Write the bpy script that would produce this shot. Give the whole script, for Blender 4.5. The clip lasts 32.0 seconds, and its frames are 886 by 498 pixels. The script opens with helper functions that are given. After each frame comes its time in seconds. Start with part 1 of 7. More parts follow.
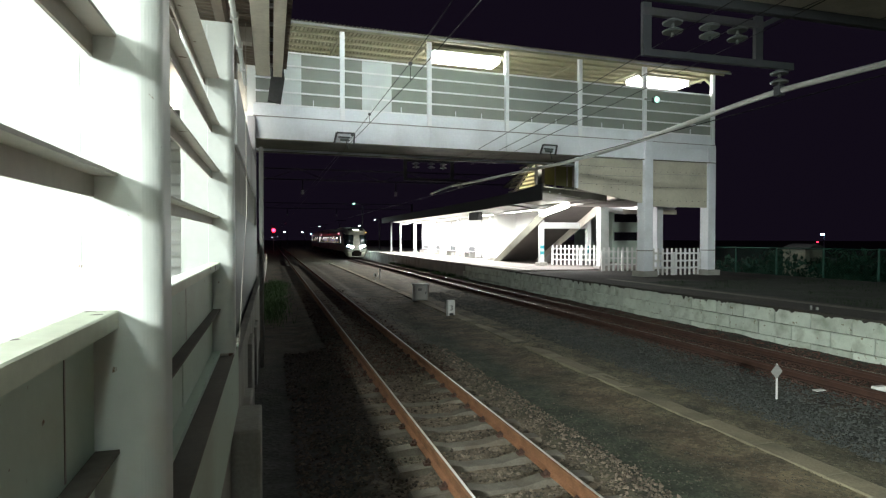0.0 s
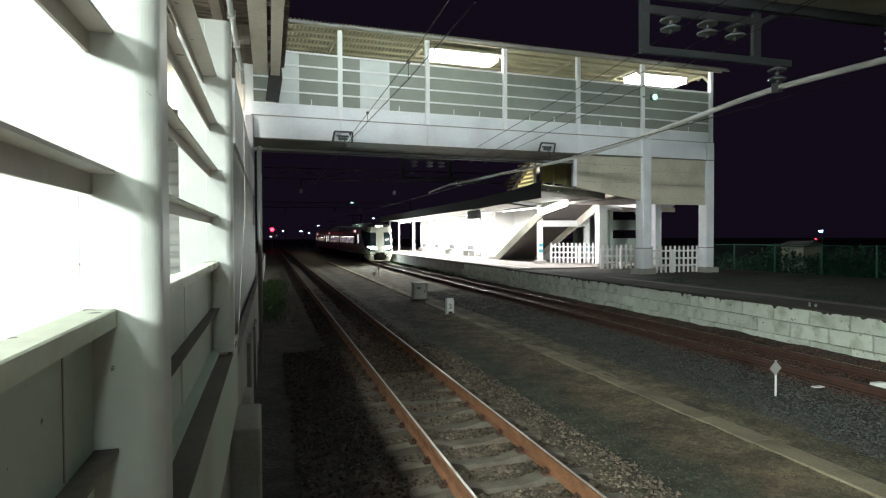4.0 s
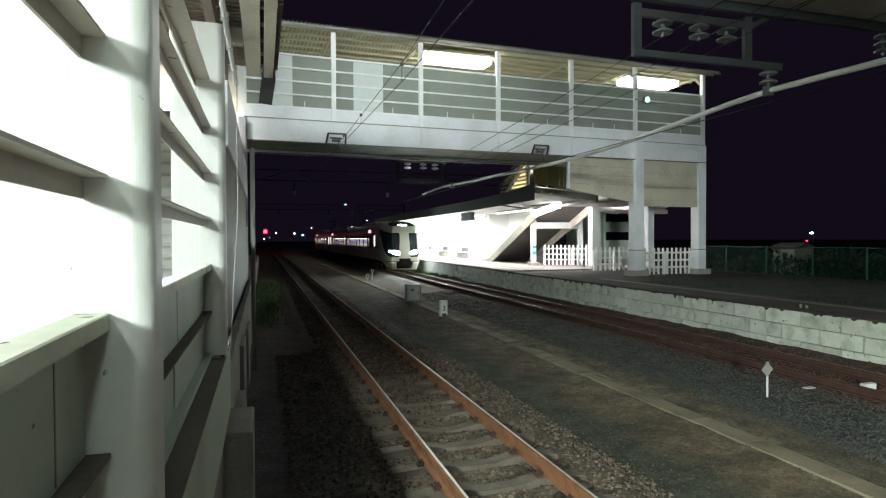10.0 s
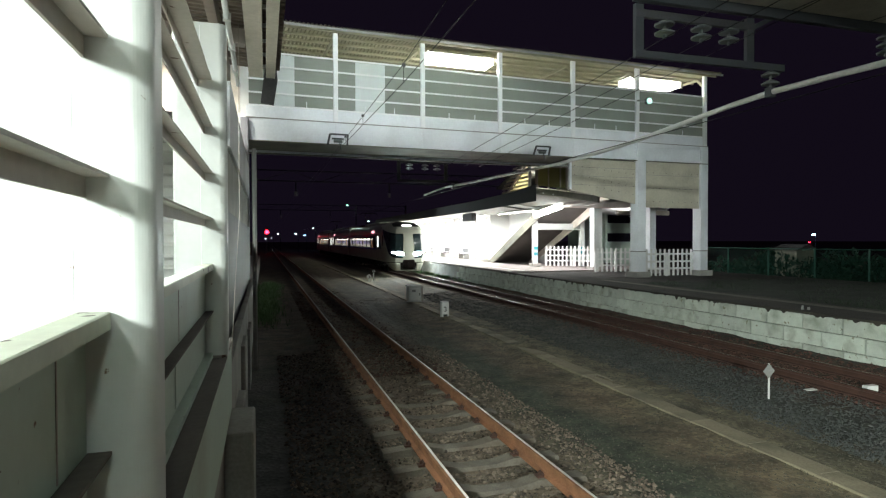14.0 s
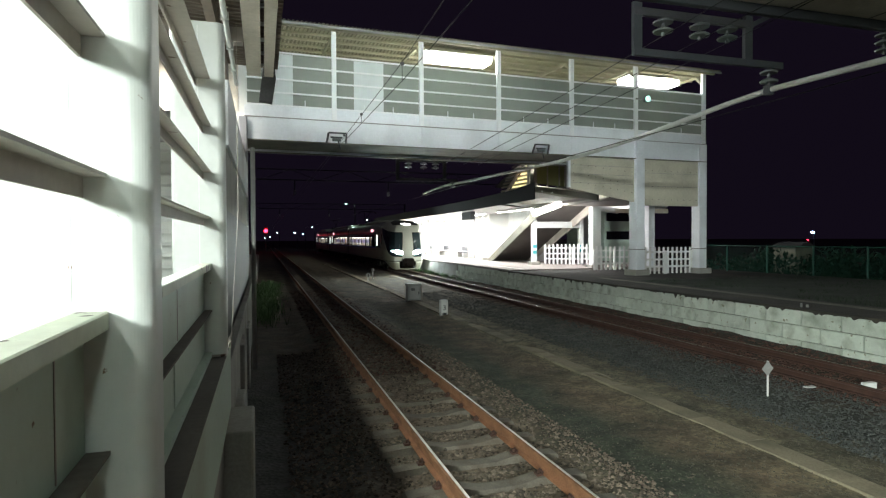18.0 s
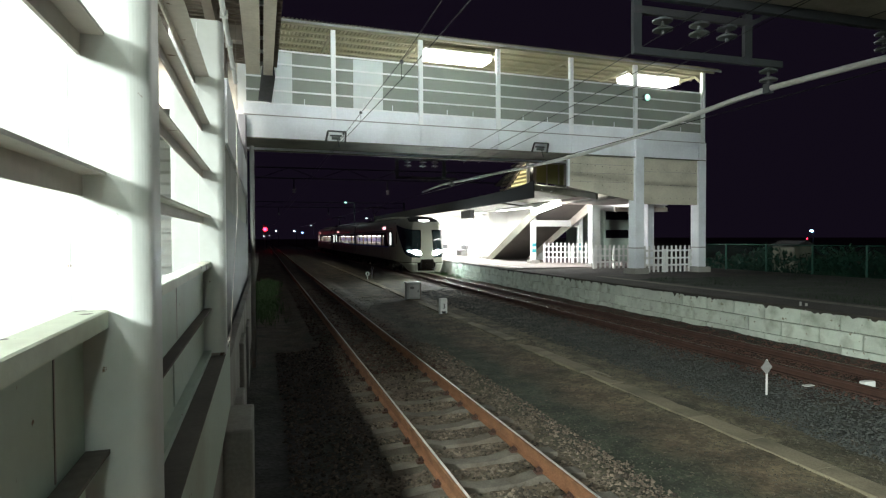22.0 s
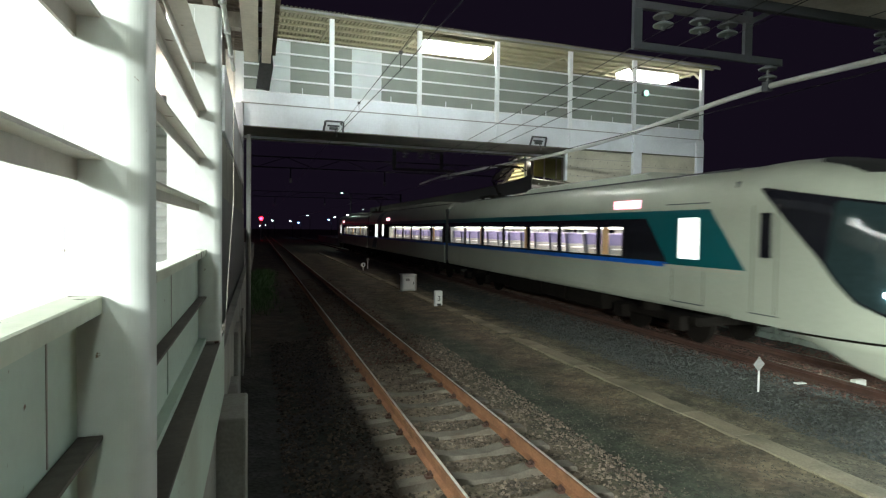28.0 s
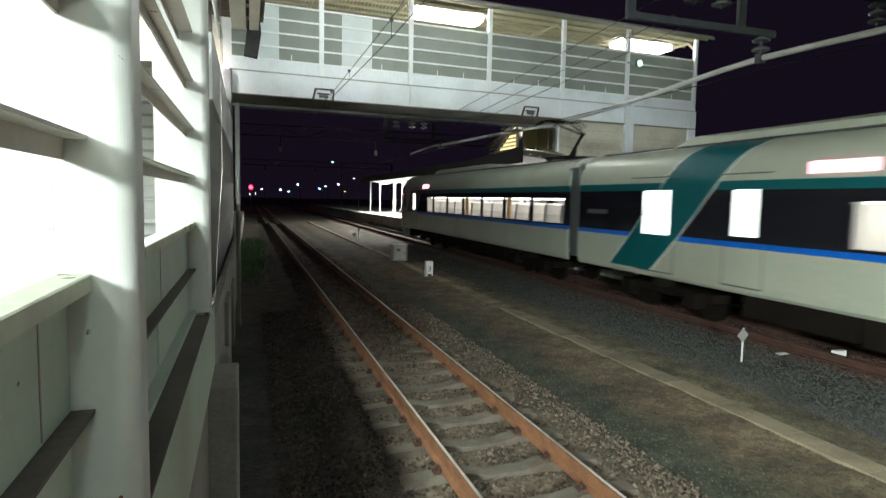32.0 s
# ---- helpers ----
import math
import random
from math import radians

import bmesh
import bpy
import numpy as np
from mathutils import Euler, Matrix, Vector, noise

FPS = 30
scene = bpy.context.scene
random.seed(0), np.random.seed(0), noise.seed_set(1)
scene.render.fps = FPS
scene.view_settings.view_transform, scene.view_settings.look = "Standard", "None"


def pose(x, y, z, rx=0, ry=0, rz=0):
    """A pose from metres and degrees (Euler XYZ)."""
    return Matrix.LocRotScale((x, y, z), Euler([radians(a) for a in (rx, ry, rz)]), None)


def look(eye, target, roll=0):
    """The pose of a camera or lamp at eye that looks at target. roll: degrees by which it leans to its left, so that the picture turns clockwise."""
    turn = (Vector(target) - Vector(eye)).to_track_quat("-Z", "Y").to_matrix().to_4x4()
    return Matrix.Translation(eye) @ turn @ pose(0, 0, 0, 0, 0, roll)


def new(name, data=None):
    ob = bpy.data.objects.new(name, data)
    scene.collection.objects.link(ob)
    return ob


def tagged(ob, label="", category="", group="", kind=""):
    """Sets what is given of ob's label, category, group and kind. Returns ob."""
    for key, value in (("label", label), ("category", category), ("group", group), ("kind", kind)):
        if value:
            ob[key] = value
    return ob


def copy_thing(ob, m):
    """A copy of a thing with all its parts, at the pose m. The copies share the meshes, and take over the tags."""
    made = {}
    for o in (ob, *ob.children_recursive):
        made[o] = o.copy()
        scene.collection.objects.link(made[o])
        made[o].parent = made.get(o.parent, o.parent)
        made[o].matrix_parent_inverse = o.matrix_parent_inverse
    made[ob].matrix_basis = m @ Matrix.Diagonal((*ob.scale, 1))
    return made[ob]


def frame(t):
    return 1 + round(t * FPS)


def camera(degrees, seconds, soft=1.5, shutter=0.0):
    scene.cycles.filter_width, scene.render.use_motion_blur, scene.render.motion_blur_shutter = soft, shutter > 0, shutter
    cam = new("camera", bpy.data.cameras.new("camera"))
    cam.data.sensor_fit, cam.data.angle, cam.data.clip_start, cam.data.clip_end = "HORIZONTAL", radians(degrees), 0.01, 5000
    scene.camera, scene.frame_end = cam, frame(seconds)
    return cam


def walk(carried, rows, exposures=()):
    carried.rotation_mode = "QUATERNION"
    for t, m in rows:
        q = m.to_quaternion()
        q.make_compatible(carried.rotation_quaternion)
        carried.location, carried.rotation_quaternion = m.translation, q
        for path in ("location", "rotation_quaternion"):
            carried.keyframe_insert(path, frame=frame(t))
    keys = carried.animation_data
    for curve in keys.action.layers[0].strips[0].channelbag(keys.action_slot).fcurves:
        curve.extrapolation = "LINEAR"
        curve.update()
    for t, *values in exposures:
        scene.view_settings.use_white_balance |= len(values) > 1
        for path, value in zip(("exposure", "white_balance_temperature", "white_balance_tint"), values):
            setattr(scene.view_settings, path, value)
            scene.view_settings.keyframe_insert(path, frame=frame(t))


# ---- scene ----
cam = camera(73.5, 32.0, soft=1.25, shutter=0.6)


def aim(x, y, z, yaw, pitch, roll):
    """A pose from the eye and from degrees to the right of the track, upwards and of lean."""
    a, b = radians(yaw), radians(pitch)
    way = Vector((math.sin(a) * math.cos(b), math.cos(a) * math.cos(b), math.sin(b)))
    return look((x, y, z), Vector((x, y, z)) + way, roll)


walk(cam, [
    (0, aim(0.000, -0.002, 2.372, 16.155, -1.017, 0.007)),
    (0.5, aim(0.000, -0.003, 2.371, 16.163, -0.964, 0.016)),
    (1, aim(0.000, -0.000, 2.370, 16.147, -1.037, 0.000)),
    (1.5, aim(-0.001, -0.001, 2.372, 16.142, -1.120, -0.008)),
    (2, aim(-0.002, -0.001, 2.371, 16.115, -1.126, -0.101)),
    (2.5, aim(-0.001, -0.002, 2.370, 16.087, -1.146, -0.115)),
    (3, aim(-0.001, -0.000, 2.369, 16.085, -1.181, -0.182)),
    (3.5, aim(-0.001, 0.003, 2.368, 16.189, -1.173, -0.217)),
    (5.5, aim(-0.000, -0.002, 2.370, 16.443, -1.114, -0.258)),
    (6, aim(0.000, -0.010, 2.372, 16.501, -1.104, -0.259)),
    (6.5, aim(0.001, -0.008, 2.371, 16.586, -1.071, -0.260)),
    (7, aim(-0.000, -0.005, 2.372, 16.668, -1.061, -0.254)),
    (7.5, aim(0.001, -0.005, 2.372, 16.733, -1.044, -0.266)),
    (8, aim(-0.001, 0.001, 2.371, 16.826, -1.021, -0.273)),
    (8.5, aim(0.001, -0.007, 2.373, 16.871, -1.022, -0.241)),
    (9, aim(-0.000, -0.003, 2.372, 16.889, -0.981, -0.251)),
    (9.5, aim(-0.000, -0.003, 2.372, 16.893, -0.976, -0.254)),
    (10, aim(0.000, -0.004, 2.372, 16.896, -0.971, -0.262)),
    (10.5, aim(0.000, -0.004, 2.371, 16.896, -0.938, -0.284)),
    (11, aim(-0.000, -0.004, 2.371, 16.899, -0.892, -0.249)),
    (11.5, aim(-0.001, -0.002, 2.372, 16.907, -0.859, -0.201)),
    (12, aim(-0.000, -0.004, 2.371, 16.896, -0.832, -0.206)),
    (12.5, aim(0.001, -0.003, 2.370, 16.860, -0.819, -0.239)),
    (13, aim(0.000, -0.006, 2.370, 16.827, -0.832, -0.214)),
    (13.5, aim(-0.000, -0.005, 2.371, 16.789, -0.881, -0.143)),
    (14, aim(0.001, -0.007, 2.370, 16.749, -0.885, -0.132)),
    (14.5, aim(0.000, -0.002, 2.370, 16.736, -0.884, -0.108)),
    (16.5, aim(0.001, -0.007, 2.371, 16.802, -0.974, -0.112)),
    (17, aim(0.001, -0.003, 2.370, 16.825, -0.973, -0.129)),
    (17.5, aim(0.002, -0.006, 2.370, 16.827, -1.008, -0.208)),
    (18, aim(0.003, -0.008, 2.371, 16.837, -1.035, -0.281)),
    (18.5, aim(0.001, -0.004, 2.371, 16.864, -1.055, -0.353)),
    (19, aim(0.001, -0.003, 2.370, 16.864, -1.067, -0.400)),
    (19.5, aim(0.001, -0.005, 2.370, 16.882, -1.097, -0.472)),
    (20, aim(0.001, -0.007, 2.371, 16.888, -1.108, -0.453)),
    (20.5, aim(0.001, -0.005, 2.371, 16.904, -1.112, -0.464)),
    (21, aim(-0.000, -0.005, 2.371, 16.944, -1.147, -0.366)),
    (21.5, aim(0.002, -0.007, 2.371, 16.902, -1.171, -0.274)),
    (22, aim(0.002, -0.007, 2.371, 16.904, -1.182, -0.244)),
    (22.5, aim(0.002, -0.006, 2.371, 16.906, -1.184, -0.180)),
    (23, aim(0.001, -0.005, 2.371, 16.906, -1.180, -0.154)),
    (23.5, aim(0.001, -0.002, 2.370, 16.914, -1.180, -0.082)),
    (24, aim(0.002, -0.006, 2.370, 16.903, -1.252, -0.016)),
    (24.5, aim(0.002, -0.009, 2.370, 16.896, -1.353, 0.050)),
    (25, aim(0.001, -0.006, 2.370, 16.907, -1.417, 0.078)),
    (25.5, aim(0.000, -0.001, 2.368, 16.904, -1.485, 0.157)),
    (27.5, aim(0.001, 0.002, 2.368, 17.573, -2.427, 1.902)),
    (28, aim(0.001, -0.001, 2.368, 17.293, -1.905, 0.751)),
    (28.5, aim(-0.000, 0.007, 2.368, 17.407, -2.013, 0.872)),
    (29, aim(0.001, 0.003, 2.367, 17.443, -2.039, 0.905)),
    (29.5, aim(0.000, 0.004, 2.369, 17.657, -2.154, 1.153)),
    (30, aim(0.002, 0.001, 2.368, 17.753, -2.228, 1.204)),
    (30.5, aim(0.001, 0.002, 2.367, 17.874, -2.308, 1.313)),
    (31, aim(0.002, 0.002, 2.367, 17.985, -2.354, 1.387)),
    (31.5, aim(0.002, -0.000, 2.370, 18.142, -2.694, 1.487)),
    (32, aim(0.007, -0.028, 2.390, 18.195, -4.792, 1.118)),
], exposures=((0, 0.08), (20, 0.08), (26, 0.12), (29, 0.28), (32, 0.28)))

# ---- world, sky and exposure ----
world = bpy.data.worlds.new("night_sky")
scene.world = world
world.use_nodes = True
world.node_tree.nodes["Background"].inputs[0].default_value = (0.0052, 0.0034, 0.0078, 1)
world.node_tree.nodes["Background"].inputs[1].default_value = 1.0


def area_lamp(name, x, y, z, sx, sy, watts, colour=(1, 1, 1), tilt=(0, 0, 0), spread=180):
    data = bpy.data.lights.new(name, "AREA")
    data.shape, data.size, data.size_y, data.energy, data.color = "RECTANGLE", sx, sy, watts, colour
    data.spread = radians(spread)
    ob = new(name, data)
    ob.matrix_world = pose(x, y, z, *tilt)
    return ob


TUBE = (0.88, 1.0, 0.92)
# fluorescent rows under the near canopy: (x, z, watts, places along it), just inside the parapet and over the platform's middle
# unseen lamps: two rows follow the posts' shadows, the others are added fill
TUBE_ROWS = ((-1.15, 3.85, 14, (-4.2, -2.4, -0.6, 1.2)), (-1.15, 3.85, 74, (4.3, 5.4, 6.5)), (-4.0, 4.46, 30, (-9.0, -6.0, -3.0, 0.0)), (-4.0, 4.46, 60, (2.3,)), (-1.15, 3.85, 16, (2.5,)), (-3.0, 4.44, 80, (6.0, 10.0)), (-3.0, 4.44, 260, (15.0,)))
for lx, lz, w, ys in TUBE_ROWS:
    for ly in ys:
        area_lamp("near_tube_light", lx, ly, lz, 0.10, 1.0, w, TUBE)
# added lamp behind the camera, standing in for an unseen lit platform
BACK_LAMP = (-3.4, -10.5, 3.80)
area_lamp("platform_light", *BACK_LAMP, 0.65, 0.65, 1500, (0.895, 1.0, 0.93), (62, 0, -41), 80)
# added lamp, unseen, that brightens the parapet's outer face and near ground
EAVE_FILL = (0.10, -2.0, 4.18)
area_lamp("eave_light", *EAVE_FILL, 0.3, 0.12, 34, (0.78, 1.0, 0.84), (55, 0, 0))
# added lamps, unseen behind the camera, that brighten the footbridge
BRIDGE_FILLS = ((-4.0, (3.4, 20.5, 9.1), 180, 0.8), (-14.0, (12.5, 21.0, 7.2), 330, 4.2))
for fx, target, w, wide in BRIDGE_FILLS:
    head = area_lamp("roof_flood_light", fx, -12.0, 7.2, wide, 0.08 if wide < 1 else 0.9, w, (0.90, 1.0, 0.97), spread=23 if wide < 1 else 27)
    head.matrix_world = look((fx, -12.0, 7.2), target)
# unseen lamp added in the stair tower to brighten its rear wall
area_lamp("tower_light", -2.5, 17.6, 7.4, 1.2, 0.3, 130, (1.0, 0.97, 0.86), (62, 0, 0), 80)
# flood lamp on the footbridge's parapet, turned down to the platforms
flood = bpy.data.lights.new("bridge_flood_light", "SPOT")
flood.energy, flood.color, flood.spot_size, flood.spot_blend, flood.shadow_soft_size = 500, (0.86, 1.0, 0.93), radians(130), 0.8, 0.12
flood_ob = new("bridge_flood_light", flood)
flood_ob.matrix_world = look((15.2, 20.85, 8.02), (7.0, 8.0, 0.0))
# fluorescent rows under the far platform's canopy
for ly, w in ((31, 300), (38, 800), (46, 1200), (54, 1300), (61, 1100)):
    area_lamp("canopy_light", 13.6, ly, 3.86, 0.5, 5.0, w, (0.98, 1.0, 0.97))
area_lamp("stair_foot_light", 14.2, 27.6, 3.66, 0.3, 2.4, 210, (1.0, 0.97, 1.0), (0, -40, 0))
area_lamp("side_canopy_light", 19.1, 27.5, 3.70, 0.3, 1.0, 90, (1.0, 0.97, 1.0), (180, 0, 0))
# two fittings inside the footbridge
area_lamp("bridge_light", 7.2, 21.6, 9.0, 2.2, 0.5, 420, (0.95, 1.0, 0.93))
for lx, ly in ((7.2, 21.6), (16.2, 22.4)):
    area_lamp("bridge_uplight", lx, ly, 9.30, 2.2, 0.8, 150, (1.0, 1.0, 0.86), (180, 0, 0))
# unseen lamp without a fitting, added to brighten the left panels
area_lamp("bridge_light", -0.6, 22.0, 9.02, 1.6, 0.5, 300, (0.95, 1.0, 0.96))
area_lamp("bridge_light", 16.2, 22.4, 9.0, 2.2, 0.5, 420, (0.95, 1.0, 0.93))

# greenish yard lamp beyond the platform's end
yard = bpy.data.lights.new("yard_light", "POINT")
yard.energy, yard.color, yard.shadow_soft_size = 160, (0.72, 1.0, 0.90), 0.12
new("yard_light", yard).matrix_world = pose(10.4, 81.0, 6.6)

# ---- materials ----


def nodes_of(m):
    m.use_nodes = True
    return m.node_tree, m.node_tree.nodes["Principled BSDF"]


def mat(name, colour, rough=0.6, metal=0.0, vary=0.25, size=3.0, fine=40.0, bump=0.15, dirt=None, dirt_amount=0.4, spread=0.0, pieces=0.0, specks=None):
    """A surface with large stains and fine grain, in metres of the object's own space. spread: lightness from piece to piece."""
    m = bpy.data.materials.new(name)
    tree, b = nodes_of(m)
    n, link = tree.nodes, tree.links.new
    co = n.new("ShaderNodeTexCoord")
    big, small = n.new("ShaderNodeTexNoise"), n.new("ShaderNodeTexNoise")
    big.inputs["Scale"].default_value, big.inputs["Detail"].default_value = size, 5
    small.inputs["Scale"].default_value, small.inputs["Detail"].default_value = fine, 3
    place = co.outputs["Object"]
    if spread:
        each, apart = n.new("ShaderNodeObjectInfo"), n.new("ShaderNodeVectorMath")
        apart.operation = "MULTIPLY_ADD"
        apart.inputs[1].default_value = (37.0, 53.0, 71.0)
        link(each.outputs["Random"], apart.inputs[0])
        link(place, apart.inputs[2])
        place = apart.outputs[0]
    link(place, big.inputs["Vector"])
    link(place, small.inputs["Vector"])
    ramp = n.new("ShaderNodeValToRGB")
    lo = [c * (1 - vary) for c in colour]
    hi = [min(1, c * (1 + vary)) for c in colour]
    ramp.color_ramp.elements[0].position, ramp.color_ramp.elements[1].position = 0.3, 0.7
    ramp.color_ramp.elements[0].color, ramp.color_ramp.elements[1].color = (*lo, 1), (*hi, 1)
    add = n.new("ShaderNodeMath")
    add.operation = "MULTIPLY_ADD"
    add.inputs[1].default_value = 0.45
    link(small.outputs["Fac"], add.inputs[0])
    half = n.new("ShaderNodeMath")
    half.operation = "MULTIPLY"
    half.inputs[1].default_value = 0.55
    link(big.outputs["Fac"], half.inputs[0])
    link(half.outputs[0], add.inputs[2])
    link(add.outputs[0], ramp.inputs[0])
    out = ramp.outputs[0]
    if dirt:
        streak = n.new("ShaderNodeTexNoise")
        streak.inputs["Scale"].default_value, streak.inputs["Detail"].default_value = size * 0.6, 8
        link(place, streak.inputs["Vector"])
        mask = n.new("ShaderNodeValToRGB")
        mask.color_ramp.elements[0].position, mask.color_ramp.elements[1].position = 0.5, 0.72
        mask.color_ramp.elements[0].color, mask.color_ramp.elements[1].color = (0, 0, 0, 1), (dirt_amount,) * 3 + (1,)
        link(streak.outputs["Fac"], mask.inputs[0])
        mix = n.new("ShaderNodeMix")
        mix.data_type = "RGBA"
        mix.inputs["B"].default_value = (0, 0, 0, 1)
        mix.inputs[7].default_value = (*dirt, 1)
        link(mask.outputs[0], mix.inputs[0])
        link(out, mix.inputs[6])
        out = mix.outputs[2]
    if specks:
        dots, cut, mix = n.new("ShaderNodeTexNoise"), n.new("ShaderNodeValToRGB"), n.new("ShaderNodeMix")
        dots.inputs["Scale"].default_value, dots.inputs["Detail"].default_value = specks[1], 4
        link(place, dots.inputs["Vector"])
        cut.color_ramp.elements[0].position, cut.color_ramp.elements[1].position = specks[2], specks[2] + 0.03
        link(dots.outputs["Fac"], cut.inputs[0])
        mix.data_type = "RGBA"
        link(cut.outputs[0], mix.inputs[0])
        link(out, mix.inputs[6])
        mix.inputs[7].default_value = (*specks[0], 1)
        out = mix.outputs[2]
    if spread:
        info, hsv = n.new("ShaderNodeObjectInfo"), n.new("ShaderNodeHueSaturation")
        span = n.new("ShaderNodeMapRange")
        span.inputs["To Min"].default_value, span.inputs["To Max"].default_value = 1 - spread, 1 + spread
        link(info.outputs["Random"], span.inputs[0])
        link(span.outputs[0], hsv.inputs["Value"])
        link(out, hsv.inputs["Color"])
        out = hsv.outputs[0]
    if pieces:
        geo, hsv, span = n.new("ShaderNodeNewGeometry"), n.new("ShaderNodeHueSaturation"), n.new("ShaderNodeMapRange")
        span.inputs["To Min"].default_value, span.inputs["To Max"].default_value = 1 - pieces, 1 + pieces
        link(geo.outputs["Random Per Island"], span.inputs[0])
        link(span.outputs[0], hsv.inputs["Value"])
        link(out, hsv.inputs["Color"])
        out = hsv.outputs[0]
    link(out, b.inputs["Base Color"])
    b.inputs["Roughness"].default_value, b.inputs["Metallic"].default_value = rough, metal
    if bump:
        bu = n.new("ShaderNodeBump")
        bu.inputs["Strength"].default_value, bu.inputs["Distance"].default_value = bump, 0.01
        link(small.outputs["Fac"], bu.inputs["Height"])
        link(bu.outputs[0], b.inputs["Normal"])
    return m


def glow(name, colour, strength):
    m = bpy.data.materials.new(name)
    tree, b = nodes_of(m)
    b.inputs["Base Color"].default_value = (*colour, 1)
    b.inputs["Emission Color"].default_value = (*colour, 1)
    b.inputs["Emission Strength"].default_value = strength
    return m


def clear_pane(name, tint=(0.9, 0.95, 0.95), gloss=0.08, rough=0.03):
    m = bpy.data.materials.new(name)
    m.use_nodes = True
    n, link = m.node_tree.nodes, m.node_tree.links.new
    n.remove(n["Principled BSDF"])
    t, g, mix = n.new("ShaderNodeBsdfTransparent"), n.new("ShaderNodeBsdfGlossy"), n.new("ShaderNodeMixShader")
    t.inputs[0].default_value, g.inputs["Roughness"].default_value = (*tint, 1), rough
    mix.inputs[0].default_value = gloss
    link(t.outputs[0], mix.inputs[1])
    link(g.outputs[0], mix.inputs[2])
    link(mix.outputs[0], n["Material Output"].inputs[0])
    return m


def frosted(name, colour, through_share=0.5):
    m = bpy.data.materials.new(name)
    m.use_nodes = True
    n, link = m.node_tree.nodes, m.node_tree.links.new
    n.remove(n["Principled BSDF"])
    d, t, mix = n.new("ShaderNodeBsdfDiffuse"), n.new("ShaderNodeBsdfTranslucent"), n.new("ShaderNodeMixShader")
    co, no, ramp = n.new("ShaderNodeTexCoord"), n.new("ShaderNodeTexNoise"), n.new("ShaderNodeValToRGB")
    no.inputs["Scale"].default_value, no.inputs["Detail"].default_value = 1.3, 6
    ramp.color_ramp.elements[0].color = (*[c * 0.75 for c in colour], 1)
    ramp.color_ramp.elements[1].color = (*colour, 1)
    link(co.outputs["Object"], no.inputs["Vector"])
    link(no.outputs["Fac"], ramp.inputs[0])
    link(ramp.outputs[0], d.inputs[0])
    link(ramp.outputs[0], t.inputs[0])
    mix.inputs[0].default_value = through_share
    link(d.outputs[0], mix.inputs[1])
    link(t.outputs[0], mix.inputs[2])
    link(mix.outputs[0], n["Material Output"].inputs[0])
    return m


RAIL_WHITE = mat("white_handrail_paint", (0.86, 0.87, 0.88), 0.4, 0, 0.05, 2.0, 20, 0.03)
WHITE_STEEL = mat("white_painted_steel", (0.60, 0.62, 0.605), 0.42, 0, 0.06, 1.5, 25, 0.06, (0.34, 0.30, 0.22), 0.30, specks=((0.16, 0.08, 0.04), 30.0, 0.735))
WHITE_BRIDGE = mat("white_bridge_paint", (0.80, 0.83, 0.86), 0.5, 0, 0.08, 0.8, 12, 0.05, (0.28, 0.26, 0.24), 0.30)
CREAM_PANEL = mat("cream_parapet_sheet", (0.485, 0.585, 0.50), 0.5, 0, 0.08, 1.2, 22, 0.10, (0.25, 0.22, 0.16), 0.45, specks=((0.14, 0.07, 0.035), 34.0, 0.70))
CAP_PAINT = mat("scuffed_cap_paint", (0.55, 0.58, 0.47), 0.5, 0, 0.12, 4.0, 30, 0.12, (0.25, 0.20, 0.13), 0.5, specks=((0.07, 0.05, 0.035), 16.0, 0.63))
GREY_STEEL = mat("grey_steel", (0.30, 0.30, 0.29), 0.5, 0.2, 0.2, 2.0, 30, 0.08, (0.16, 0.09, 0.05), 0.4)
DARK_STEEL = mat("dark_steel", (0.07, 0.07, 0.075), 0.55, 0.3, 0.25, 2.0, 30, 0.08)
TAUPE_STEEL = mat("taupe_painted_steel", (0.33, 0.29, 0.26), 0.55, 0, 0.15, 2.0, 25, 0.12, (0.14, 0.10, 0.07), 0.5, specks=((0.09, 0.04, 0.02), 14.0, 0.68))
GUARD_STEEL = mat("pale_taupe_guard_paint", (0.46, 0.42, 0.375), 0.55, 0, 0.15, 2.0, 25, 0.12, (0.20, 0.15, 0.11), 0.45, specks=((0.10, 0.05, 0.025), 14.0, 0.68))
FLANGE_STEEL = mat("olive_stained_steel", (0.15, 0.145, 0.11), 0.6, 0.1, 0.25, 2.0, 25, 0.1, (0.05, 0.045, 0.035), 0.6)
# dust colour, also dark enough to stand for shadow on the mid angle
DUSTY_SHADED_TOP = mat("dusty_shaded_ledge", (0.105, 0.088, 0.078), 0.9, 0, 0.3, 3.0, 40, 0.2, (0.05, 0.04, 0.034), 0.6)
BEIGE_SHEET = mat("beige_wall_sheet", (0.53, 0.50, 0.40), 0.75, 0, 0.14, 0.9, 14, 0.12, (0.16, 0.14, 0.11), 0.45)
ROOF_SHEET = mat("cream_roof_sheet", (0.27, 0.25, 0.165), 0.6, 0, 0.12, 1.2, 15, 0.06)
BLACK_ROOF = mat("black_roof_sheet", (0.011, 0.011, 0.012), 0.8, 0, 0.2, 1.2, 15, 0.1)
BROWN_ROOF = mat("brown_roof_sheet", (0.20, 0.16, 0.13), 0.6, 0, 0.2, 1.2, 15, 0.1)
CONCRETE = mat("weathered_concrete", (0.33, 0.32, 0.29), 0.9, 0, 0.25, 1.6, 35, 0.35, (0.12, 0.11, 0.09), 0.5)
